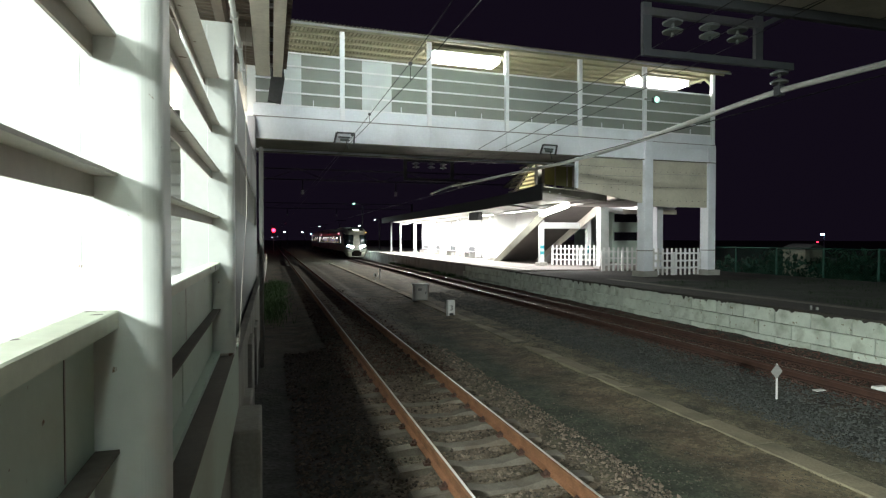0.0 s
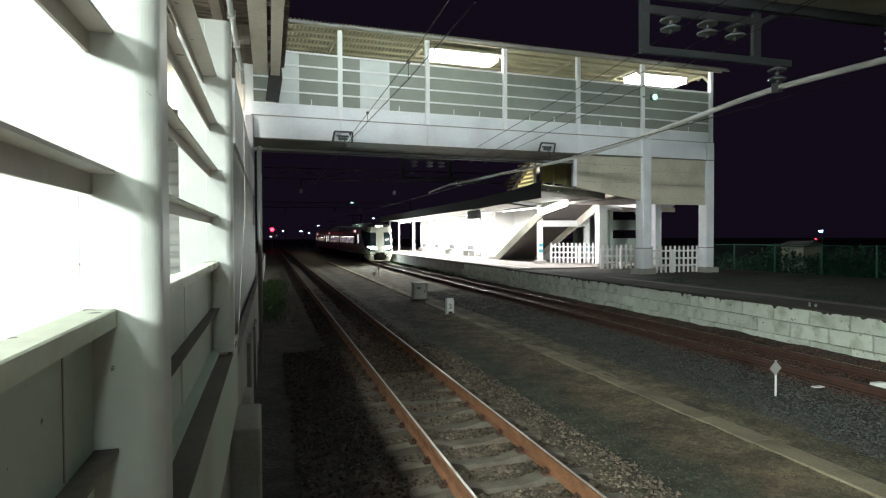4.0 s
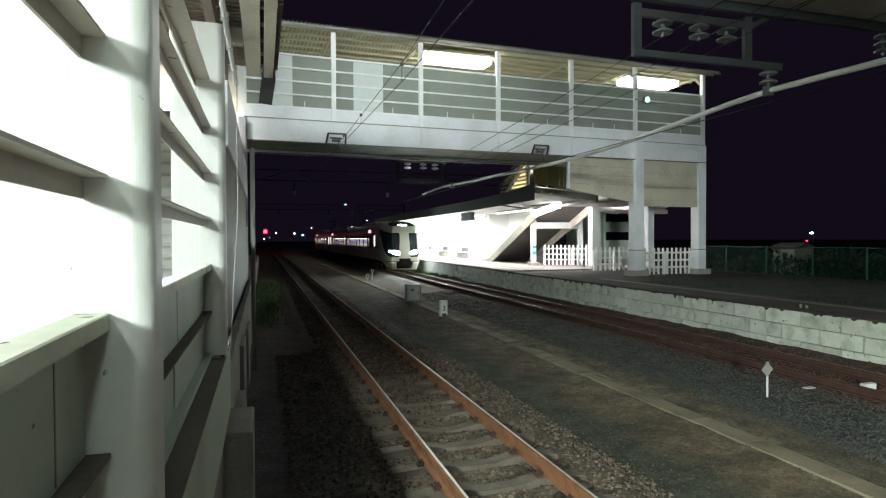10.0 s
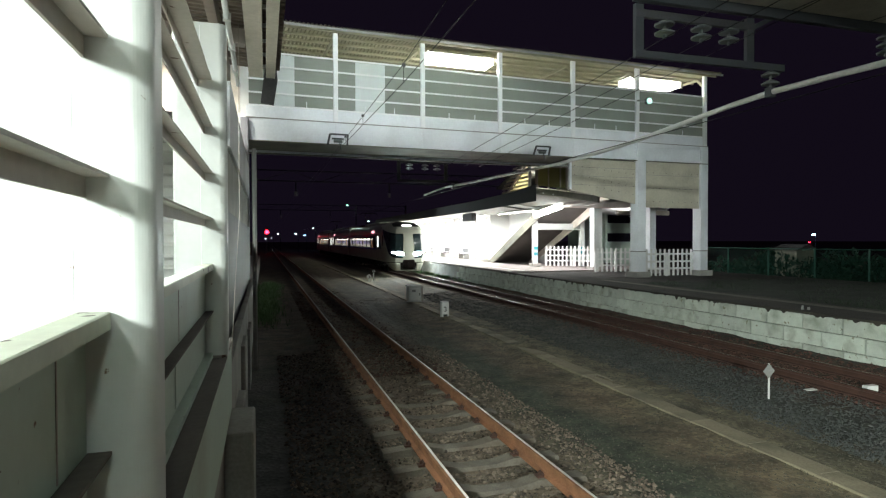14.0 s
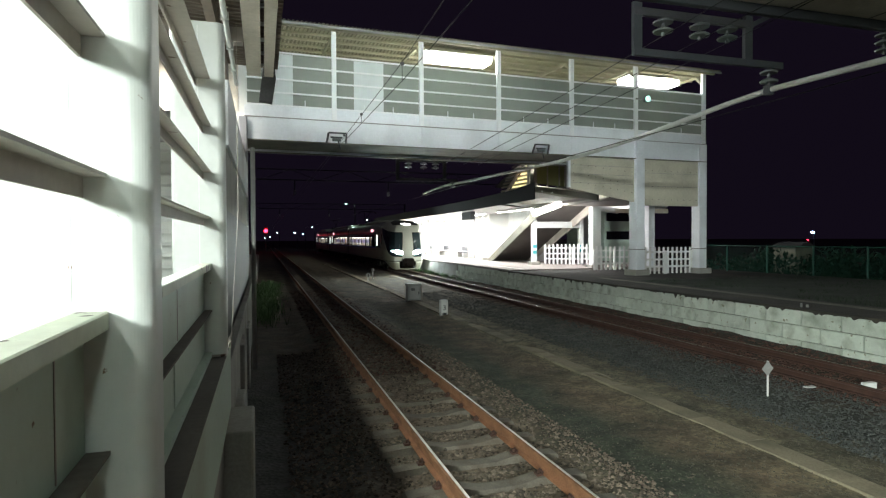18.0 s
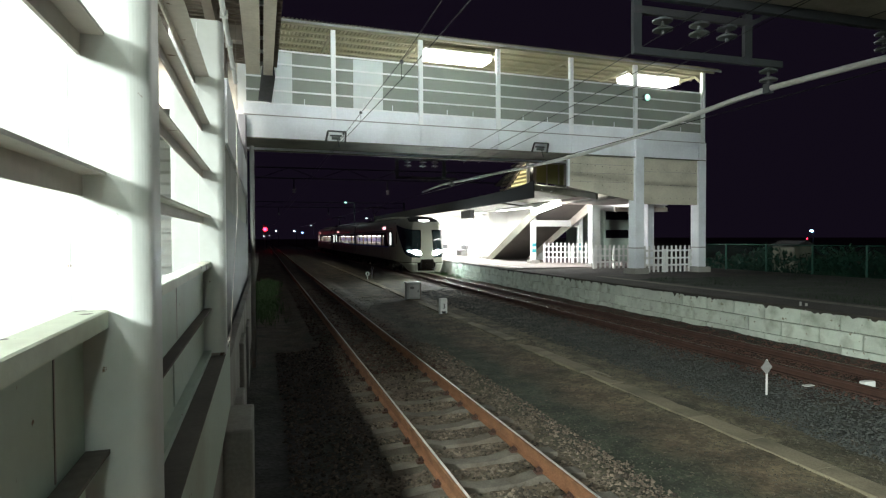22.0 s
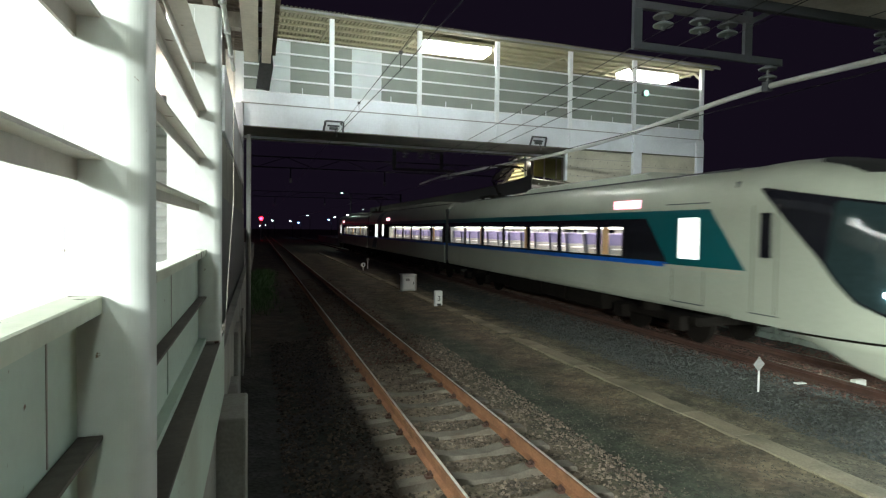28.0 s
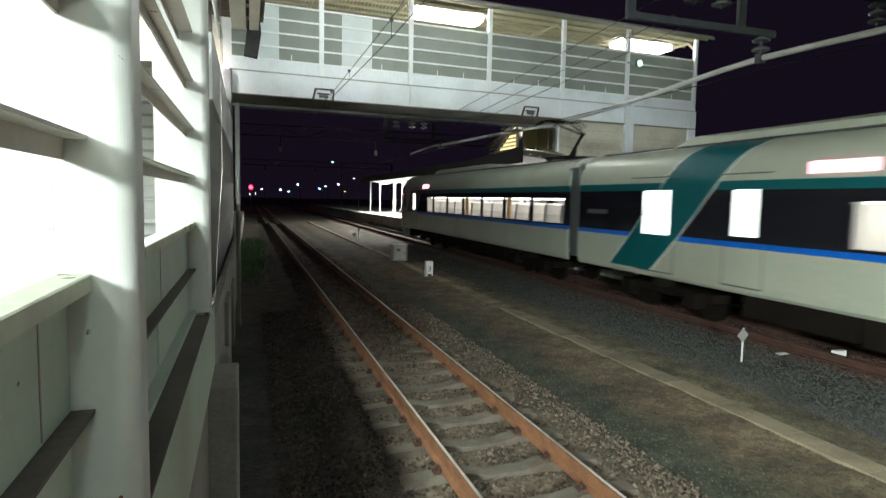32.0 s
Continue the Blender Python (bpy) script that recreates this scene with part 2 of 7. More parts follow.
SLEEPER = mat("sleeper_concrete", (0.140, 0.122, 0.098), 0.95, 0, 0.35, 5.0, 60, 0.6, (0.075, 0.052, 0.034), 0.75, 0.18)
BLOCK = mat("whitewashed_block", (0.58, 0.63, 0.55), 0.95, 0, 0.16, 4.5, 60, 0.6, (0.22, 0.24, 0.17), 0.7, 0.10, specks=((0.26, 0.25, 0.18), 9.0, 0.66))
MORTAR = mat("dark_mortar", (0.045, 0.048, 0.040), 0.95, 0, 0.3, 3, 40, 0.3)
ASPHALT = mat("platform_asphalt", (0.036, 0.032, 0.026), 0.95, 0, 0.45, 1.4, 50, 0.5, (0.085, 0.070, 0.050), 0.6)
WORN_LINE = mat("worn_line_paint", (0.13, 0.118, 0.095), 0.9, 0, 0.45, 1.6, 40, 0.3, (0.04, 0.036, 0.03), 0.8)
PLATFORM_TOP = mat("platform_paving", (0.25, 0.22, 0.205), 0.85, 0, 0.2, 0.8, 30, 0.2)
RUST = mat("rusty_rail_side", (0.20, 0.09, 0.043), 0.85, 0.1, 0.45, 4.0, 60, 0.3)
RAIL_TOP = mat("worn_rail_head", (0.66, 0.64, 0.62), 0.42, 1.0, 0.15, 3.0, 50, 0.05)
STONE = mat("ballast_stone", (0.104, 0.081, 0.060), 0.95, 0, 0.4, 9, 60, 0.3, pieces=0.75)
RUSTY_STONE = mat("rusty_ballast_stone", (0.072, 0.036, 0.026), 0.95, 0, 0.45, 7, 60, 0.3, pieces=0.5)
GREY_STONE = mat("grey_ballast_stone", (0.050, 0.053, 0.049), 0.95, 0, 0.3, 9, 60, 0.3, pieces=0.35)
SOIL_STONE = mat("soil_coloured_stone", (0.060, 0.053, 0.036), 0.95, 0, 0.3, 9, 60, 0.3, pieces=0.45)
INSULATOR = mat("glazed_insulator", (0.105, 0.115, 0.115), 0.4, 0, 0.08, 6, 30, 0.0)
WIRE = mat("copper_wire", (0.025, 0.025, 0.025), 0.5, 0.6, 0.1, 4, 30, 0)
CABLE = mat("grey_sheathed_cable", (0.56, 0.56, 0.53), 0.5, 0, 0.1, 2, 30, 0.05)
GRASS = mat("weed_green", (0.07, 0.135, 0.045), 0.8, 0, 0.5, 4, 30, 0)
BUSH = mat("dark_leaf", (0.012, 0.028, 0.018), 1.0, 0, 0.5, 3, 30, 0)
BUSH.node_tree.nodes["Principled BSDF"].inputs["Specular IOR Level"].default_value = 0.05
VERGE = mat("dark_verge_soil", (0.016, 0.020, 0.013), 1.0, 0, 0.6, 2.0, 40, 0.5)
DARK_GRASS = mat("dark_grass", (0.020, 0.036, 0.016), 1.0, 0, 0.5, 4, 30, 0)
WALL_WHITE = mat("white_wall_board", (0.78, 0.78, 0.76), 0.6, 0, 0.05, 1.0, 20, 0.03)
BODY_WHITE = mat("train_white_paint", (0.39, 0.41, 0.335), 0.30, 0, 0.08, 0.7, 14, 0.03, (0.27, 0.255, 0.205), 0.5)
TEAL = mat("train_teal_paint", (0.003, 0.092, 0.105), 0.3, 0, 0.06, 1.0, 15, 0)
BLUE = mat("train_blue_paint", (0.003, 0.11, 0.54), 0.35, 0, 0.05, 1.0, 15, 0)
SCREEN_GLASS = mat("tinted_cab_glass", (0.019, 0.032, 0.034), 0.06, 0, 0.25, 1.5, 15, 0)
CURTAIN = mat("pale_orange_curtain_cloth", (0.78, 0.46, 0.23), 0.9, 0, 0.12, 6, 60, 0.05)
BLACK_GLASS = mat("train_black_gloss", (0.012, 0.012, 0.016), 0.08, 0, 0.1, 1.0, 15, 0)
# grime colour taken near black, gloss cut, to stand for shade as well
UNDERFRAME = mat("train_grime_and_shade", (0.0095, 0.0075, 0.0062), 0.9, 0, 0.4, 3, 30, 0.2)
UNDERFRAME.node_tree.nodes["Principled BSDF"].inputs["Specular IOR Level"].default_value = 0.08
BELLOWS = mat("dark_grey_bellows", (0.075, 0.085, 0.085), 0.6, 0, 0.1, 2, 30, 0.05)
SEAT_SHELL = mat("pale_seat_shell", (0.27, 0.265, 0.265), 0.6, 0, 0.1, 4, 40, 0.03)
SEAT_PURPLE = mat("seat_cloth_violet", (0.165, 0.145, 0.29), 0.9, 0, 0.15, 6, 60, 0.05)
CABIN_WHITE = mat("cabin_lining", (0.36, 0.35, 0.345), 0.6, 0, 0.05, 2, 20, 0)
GREEN_MESH = mat("green_fence_coating", (0.011, 0.068, 0.048), 0.5, 0, 0.15, 3, 30, 0.05)
WHITE_PAINT = mat("white_post_paint", (0.74, 0.74, 0.72), 0.6, 0, 0.08, 5, 40, 0.05, (0.3, 0.27, 0.22), 0.3)
BLACK_PAINT = mat("black_lettering", (0.03, 0.03, 0.03), 0.6, 0, 0.1, 5, 40, 0)
TEAL_NOTICE = mat("teal_notice", (0.03, 0.30, 0.34), 0.5, 0, 0.1, 5, 40, 0)
LILAC_STEEL = mat("lilac_grey_paint", (0.33, 0.33, 0.36), 0.55, 0, 0.15, 2.0, 25, 0.1, (0.14, 0.10, 0.08), 0.4)
FRAME_STEEL = mat("dull_gantry_steel", (0.055, 0.06, 0.066), 0.6, 0.1, 0.2, 2.0, 30, 0.08)
DIM_CONCRETE = mat("pale_deck_concrete", (0.66, 0.62, 0.53), 0.9, 0, 0.2, 1.0, 20, 0.1, (0.26, 0.23, 0.18), 0.5)
RAIL_DULL = mat("dull_rail_head", (0.34, 0.31, 0.29), 0.26, 1.0, 0.3, 3.0, 50, 0.1)
LOUVRE_GLASS = frosted("backlit_cream_sheet", (0.80, 0.77, 0.60), 0.60)
# cream sheet's dim yellow light put into an olive colour
OLIVE_SHEET = frosted("olive_lit_tone_sheet", (0.30, 0.29, 0.15), 0.45)
# dark boards, taken darker still for the shade under the stairs
SOFFIT_BOARD = mat("shade_dark_soffit_board", (0.09, 0.08, 0.072), 0.7, 0, 0.2, 1.5, 20, 0.1, (0.06, 0.05, 0.04), 0.4)
GREY_BOARD = mat("grey_parapet_board", (0.30, 0.31, 0.31), 0.7, 0, 0.12, 1.0, 15, 0.05)
BEIGE_STEEL = mat("beige_painted_steel", (0.62, 0.57, 0.49), 0.55, 0, 0.15, 2.0, 25, 0.1, (0.2, 0.15, 0.1), 0.45)
DARK_RUST = mat("dark_rail_rust", (0.062, 0.028, 0.019), 0.85, 0.1, 0.35, 4.0, 60, 0.3)
BURIED = mat("oily_sleeper", (0.115, 0.085, 0.066), 0.95, 0, 0.35, 5.0, 60, 0.4, None, 0, 0.2)
FAR_DARK = mat("night_house_wall", (0.02, 0.02, 0.022), 0.9, 0, 0.2, 0.5, 5, 0)
PANE = clear_pane("train_window_glass", (0.93, 0.95, 0.95), 0.05)
PANEL_FROST = frosted("frosted_parapet_panel", (0.335, 0.355, 0.32), 0.18)
PANEL_PALE = frosted("pale_parapet_panel", (0.80, 0.84, 0.84), 0.30)
SAND_CONCRETE = mat("sandy_concrete", (0.235, 0.20, 0.135), 0.95, 0, 0.35, 1.6, 40, 0.6, (0.075, 0.062, 0.04), 0.85, 0.16)
LAMP_WHITE = glow("fluorescent_glow", (1.0, 1.0, 0.95), 16)
LAMP_NEAR = glow("tube_glow", (0.95, 1.0, 0.95), 60)
CABIN_GLOW = glow("cabin_ceiling_light", (1.0, 0.90, 0.75), 12)
RACK_GLOW = glow("rack_light_strip", (1.0, 0.95, 0.88), 7)
DOOR_GLOW = glow("door_pane_glow", (0.94, 1.0, 0.95), 1.5)
HEAD_GLOW = glow("headlight_glow", (0.82, 1.0, 0.98), 330)
ROOF_GLOW = glow("roof_light_glow", (0.95, 1.0, 1.0), 14)
SIGN_GLOW = glow("destination_display", (1.0, 0.42, 0.52), 2.6)
RED_GLOW = glow("red_signal_lens", (1.0, 0.012, 0.034), 22)
COOL_GLOW = glow("street_lamp_lens", (0.85, 0.95, 1.0), 12)
BLUE_GLOW = glow("blue_lamp_lens", (0.25, 0.45, 1.0), 25)
AMBER_GLOW = glow("amber_lamp_lens", (1.0, 0.45, 0.08), 10)
GREEN_GLOW = glow("green_lamp_lens", (0.45, 1.0, 0.80), 4)
FLOOD_GLOW = glow("flood_lamp_lens", (0.55, 1.0, 0.82), 1.5)

# ---- builders ----


def thing(name, label="", category="", group="", kind="", at=None):
    """An Empty at its base that parents its parts."""
    ob = new(name)
    ob.empty_display_size = 0.2
    if at is not None:
        ob.matrix_basis = at
    return tagged(ob, label, category, group, kind)


def mesh_of(bm, name, material, smooth=False):
    me = bpy.data.meshes.new(name)
    bm.to_mesh(me)
    bm.free()
    if smooth:
        for p in me.polygons:
            p.use_smooth = True
    me.materials.append(material)
    return me


def part(name, bm, material, parent, label="", smooth=False, at=None):
    """One mesh object under a thing or under a part."""
    ob = new(name, bm if isinstance(bm, bpy.types.Mesh) else mesh_of(bm, name, material, smooth))
    ob.parent = parent
    if at is not None:
        ob.matrix_basis = at
    if label:
        ob["label"] = label
    return ob


def box(bm, x0, x1, y0, y1, z0, z1):
    v = [bm.verts.new(c) for c in ((x0, y0, z0), (x1, y0, z0), (x1, y1, z0), (x0, y1, z0), (x0, y0, z1), (x1, y0, z1), (x1, y1, z1), (x0, y1, z1))]
    for f in ((0, 3, 2, 1), (4, 5, 6, 7), (0, 1, 5, 4), (1, 2, 6, 5), (2, 3, 7, 6), (3, 0, 4, 7)):
        bm.faces.new([v[i] for i in f])
    return bm


def slab(x0, x1, y0, y1, z0, z1, bevel=0.0, segments=2):
    bm = box(bmesh.new(), x0, x1, y0, y1, z0, z1)
    if bevel:
        bmesh.ops.bevel(bm, geom=bm.edges[:], offset=bevel, segments=segments, affect="EDGES", profile=0.5)
    return bm


def column(x0, x1, y0, y1, z0, z1, radius, segments=5):
    """A square box column whose four upright corners are rounded."""
    bm = box(bmesh.new(), x0, x1, y0, y1, z0, z1)
    up = [e for e in bm.edges if abs(e.verts[0].co.z - e.verts[1].co.z) > 1e-4]
    bmesh.ops.bevel(bm, geom=up, offset=radius, segments=segments, affect="EDGES", profile=0.5)
    return bm


def extrude(profile, y0, y1, axis="y"):
    """A prism: profile of (a, b) pairs; along y it lies in x, z; along x it lies in y, z; along z in x, y."""
    bm = bmesh.new()
    put = {"y": lambda a, b, t: (a, t, b), "x": lambda a, b, t: (t, a, b), "z": lambda a, b, t: (a, b, t)}[axis]
    lo = [bm.verts.new(put(a, b, y0)) for a, b in profile]
    hi = [bm.verts.new(put(a, b, y1)) for a, b in profile]
    n = len(profile)
    bm.faces.new(lo)
    bm.faces.new(hi[::-1])
    for i in range(n):
        bm.faces.new((lo[i], hi[i], hi[(i + 1) % n], lo[(i + 1) % n]))
    bmesh.ops.recalc_face_normals(bm, faces=bm.faces[:])
    return bm


def rod(bm, a, b, r, sides=8, r2=None):
    """A round bar from a to b."""
    a, b = Vector(a), Vector(b)
    m = Matrix.Translation((a + b) / 2) @ (b - a).to_track_quat("Z", "Y").to_matrix().to_4x4()
    bmesh.ops.create_cone(bm, cap_ends=True, segments=sides, radius1=r, radius2=r if r2 is None else r2, depth=(b - a).length, matrix=m)
    return bm


def bar(bm, a, b, w, h):
    """A square bar from a to b, w wide and h high."""
    a, b = Vector(a), Vector(b)
    q = (b - a).to_track_quat("Y", "Z").to_matrix().to_4x4()
    m = Matrix.Translation((a + b) / 2) @ q @ Matrix.Diagonal((w, (b - a).length, h, 1))
    bmesh.ops.create_cube(bm, size=1.0, matrix=m)
    return bm


def ball(bm, c, r, sx=1.0, sy=1.0, sz=1.0, u=12, v=8):
    bmesh.ops.create_uvsphere(bm, u_segments=u, v_segments=v, radius=r, matrix=Matrix.Translation(c) @ Matrix.Diagonal((sx, sy, sz, 1)))
    return bm


def tube_line(points, r, sides=8):
    """A cable through points, as one mesh of joined rings."""
    bm = bmesh.new()
    pts = [Vector(p) for p in points]
    rings = []
    for i, p in enumerate(pts):
        d = (pts[min(i + 1, len(pts) - 1)] - pts[max(i - 1, 0)]).normalized()
        q = d.to_track_quat("Z", "Y").to_matrix()
        rings.append([bm.verts.new(p + q @ Vector((r * math.cos(2 * math.pi * k / sides), r * math.sin(2 * math.pi * k / sides), 0))) for k in range(sides)])
    for r0, r1 in zip(rings, rings[1:]):
        for k in range(sides):
            bm.faces.new((r0[k], r0[(k + 1) % sides], r1[(k + 1) % sides], r1[k]))
    bm.faces.new(rings[0][::-1])
    bm.faces.new(rings[-1])
    return bm


def raw_mesh(name, verts, faces, material, smooth=False):
    me = bpy.data.meshes.new(name)
    me.from_pydata(verts, [], faces)
    me.update()
    me.materials.append(material)
    if smooth:
        for p in me.polygons:
            p.use_smooth = True
    return me

# ---- ground ----
NEAR_X, FAR_X = 2.325, 9.65          # centre lines of the two tracks


def ground_height(x, y):
    z = -0.27
    for c, w in ((NEAR_X, 1.75), (FAR_X, 1.8)):
        d = abs(x - c)
        z = max(z, -0.19 - 0.10 * max(0.0, (d - 1.25)) / 0.5 if d < w else -9)
    if x > 10.4:
        z = max(z, -0.19 + 0.22 * (x - 10.4) + 0.05 * noise.noise(Vector((x, y * 0.6, 9))))
    if 3.9 < x < 7.6:
        z += 0.035 * math.sin((x - 3.9) / 3.7 * math.pi)
    d = abs(x - 5.93)
    if d < 0.6 and 5.5 < y < 30:
        # soil drifted against and over the edges of the trough lids
        cover = 0.022 + 0.085 * noise.noise(Vector((x * 3.0, y * 0.8, 5)))
        z += max(0.0, cover) * min(1.0, (y - 5.5) / 5) * min(1.0, (0.6 - d) / 0.3)
    d = abs(x - NEAR_X)
    if d < 1.3 and y < 13:
        z -= 0.05 * min(1.0, (1.3 - d) / 0.2) * min(1.0, (13 - y) / 4)
    z += 0.018 * noise.noise(Vector((x * 2.2, y * 2.2, 0))) + 0.012 * noise.noise(Vector((x * 7, y * 7, 3)))
    return z


def ground_material():
    m = bpy.data.materials.new("trackbed_ground")
    tree, b = nodes_of(m)
    n, link = tree.nodes, tree.links.new
    co, sep = n.new("ShaderNodeTexCoord"), n.new("ShaderNodeSeparateXYZ")
    wob, big, small = n.new("ShaderNodeTexNoise"), n.new("ShaderNodeTexNoise"), n.new("ShaderNodeTexVoronoi")
    wob.inputs["Scale"].default_value, wob.inputs["Detail"].default_value = 0.9, 5
    big.inputs["Scale"].default_value, big.inputs["Detail"].default_value = 2.6, 8
    small.inputs["Scale"].default_value = 21
    for t in (wob, big, small):
        link(co.outputs["Object"], t.inputs["Vector"])
    link(co.outputs["Object"], sep.inputs[0])
    shift = n.new("ShaderNodeMath")
    shift.operation = "MULTIPLY_ADD"
    shift.inputs[1].default_value = 0.9
    link(wob.outputs["Fac"], shift.inputs[0])
    link(sep.outputs[0], shift.inputs[2])
    span = n.new("ShaderNodeMapRange")
    span.inputs["From Min"].default_value, span.inputs["From Max"].default_value = 0.45, 12.45
    link(shift.outputs[0], span.inputs[0])
    ramp = n.new("ShaderNodeValToRGB")
    zones = ((0.0, (0.050, 0.050, 0.048)), (0.08, (0.060, 0.055, 0.048)), (0.13, (0.121, 0.092, 0.066)), (0.27, (0.121, 0.090, 0.062)), (0.325, (0.042, 0.048, 0.031)), (0.365, (0.036, 0.043, 0.028)),
             (0.42, (0.121, 0.084, 0.051)), (0.50, (0.156, 0.129, 0.078)), (0.57, (0.117, 0.098, 0.062)), (0.62, (0.062, 0.066, 0.058)), (0.69, (0.055, 0.055, 0.048)),
             (0.73, (0.062, 0.028, 0.018)), (0.89, (0.056, 0.025, 0.016)), (0.92, (0.039, 0.039, 0.031)))
    el = ramp.color_ramp.elements
    el[0].position, el[0].color = zones[0][0], (*zones[0][1], 1)
    el[1].position, el[1].color = zones[-1][0], (*zones[-1][1], 1)
    for p, c in zones[1:-1]:
        e = el.new(p)
        e.color = (*c, 1)
    link(span.outputs[0], ramp.inputs[0])
    hsv, gain = n.new("ShaderNodeHueSaturation"), n.new("ShaderNodeMapRange")
    gain.inputs["From Min"].default_value, gain.inputs["From Max"].default_value = 0.3, 0.7
    gain.inputs["To Min"].default_value, gain.inputs["To Max"].default_value = 0.5, 1.52
    link(big.outputs["Fac"], gain.inputs[0])
    link(gain.outputs[0], hsv.inputs["Value"])
    # further along, near track's sleepers get a dark mud colour, partly for shade
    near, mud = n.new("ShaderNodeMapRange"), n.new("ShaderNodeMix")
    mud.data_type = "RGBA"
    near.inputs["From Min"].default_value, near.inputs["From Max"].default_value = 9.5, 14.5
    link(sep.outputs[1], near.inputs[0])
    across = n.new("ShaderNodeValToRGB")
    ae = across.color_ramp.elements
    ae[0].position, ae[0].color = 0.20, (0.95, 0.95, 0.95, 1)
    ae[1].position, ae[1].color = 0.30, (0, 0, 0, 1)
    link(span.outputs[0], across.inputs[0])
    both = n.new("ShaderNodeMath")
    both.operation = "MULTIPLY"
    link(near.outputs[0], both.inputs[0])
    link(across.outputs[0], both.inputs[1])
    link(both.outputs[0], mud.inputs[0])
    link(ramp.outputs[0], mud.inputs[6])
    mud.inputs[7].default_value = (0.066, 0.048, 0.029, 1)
    # soil recoloured with distance, standing in for how light reaches it
    soil, far = n.new("ShaderNodeMix"), n.new("ShaderNodeMapRange")
    soil.data_type = "RGBA"
    far.inputs["From Min"].default_value, far.inputs["From Max"].default_value, far.inputs["To Max"].default_value = 12.0, 26.0, 0.76
    link(sep.outputs[1], far.inputs[0])
    link(far.outputs[0], soil.inputs[0])
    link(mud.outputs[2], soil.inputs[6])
    soil.inputs[7].default_value = (0.100, 0.078, 0.047, 1)
    # moss and low weeds in uneven patches
    patch, cut, moss = n.new("ShaderNodeTexNoise"), n.new("ShaderNodeValToRGB"), n.new("ShaderNodeMix")
    patch.inputs["Scale"].default_value, patch.inputs["Detail"].default_value, patch.inputs["Roughness"].default_value = 0.75, 7, 0.65
    link(co.outputs["Object"], patch.inputs["Vector"])
    cut.color_ramp.elements[0].position, cut.color_ramp.elements[1].position = 0.46, 0.60
    cut.color_ramp.elements[0].color, cut.color_ramp.elements[1].color = (0, 0, 0, 1), (0.5, 0.5, 0.5, 1)
    link(patch.outputs["Fac"], cut.inputs[0])
    moss.data_type = "RGBA"
    link(cut.outputs[0], moss.inputs[0])
    link(soil.outputs[2], moss.inputs[6])
    moss.inputs[7].default_value = (0.030, 0.036, 0.020, 1)
    link(moss.outputs[2], hsv.inputs["Color"])
    hsv2, gain2 = n.new("ShaderNodeHueSaturation"), n.new("ShaderNodeMapRange")
    gain2.inputs["To Min"].default_value, gain2.inputs["To Max"].default_value = 0.66, 1.36
    sepc = n.new("ShaderNodeSeparateColor")
    link(small.outputs["Color"], sepc.inputs[0])
    link(sepc.outputs[0], gain2.inputs[0])
    link(gain2.outputs[0], hsv2.inputs["Value"])
    link(hsv.outputs[0], hsv2.inputs["Color"])
    link(hsv2.outputs[0], b.inputs["Base Color"])
    bu = n.new("ShaderNodeBump")
    bu.inputs["Strength"].default_value, bu.inputs["Distance"].default_value = 0.45, 0.02
    link(small.outputs["Distance"], bu.inputs["Height"])
    link(bu.outputs[0], b.inputs["Normal"])
    b.inputs["Roughness"].default_value = 0.95
    return m


def build_ground():
    xs = [-600, -200, -60, -20, -6, -3, -1] + [round(-0.4 + 0.11 * i, 3) for i in range(106)] + [11.6, 13, 16, 20, 26, 40, 80, 200, 600]
    ys = [-400, -120, -40, -12, -4, 0] + [1.5 + 0.13 * i for i in range(150)] + [21.5 + 0.6 * i for i in range(60)] + [60, 72, 90, 120, 170, 260, 450, 900]
    verts = [(x, y, ground_height(x, y) if -0.5 < x < 11.3 and 0 < y < 58 else -0.27) for y in ys for x in xs]
    nx = len(xs)
    faces = [(j * nx + i, j * nx + i + 1, (j + 1) * nx + i + 1, (j + 1) * nx + i) for j in range(len(ys) - 1) for i in range(nx - 1)]
    tagged(new("ground", raw_mesh("ground", verts, faces, ground_material(), True)), "dark gravel and trodden soil between the tracks", "ground", kind="structure")


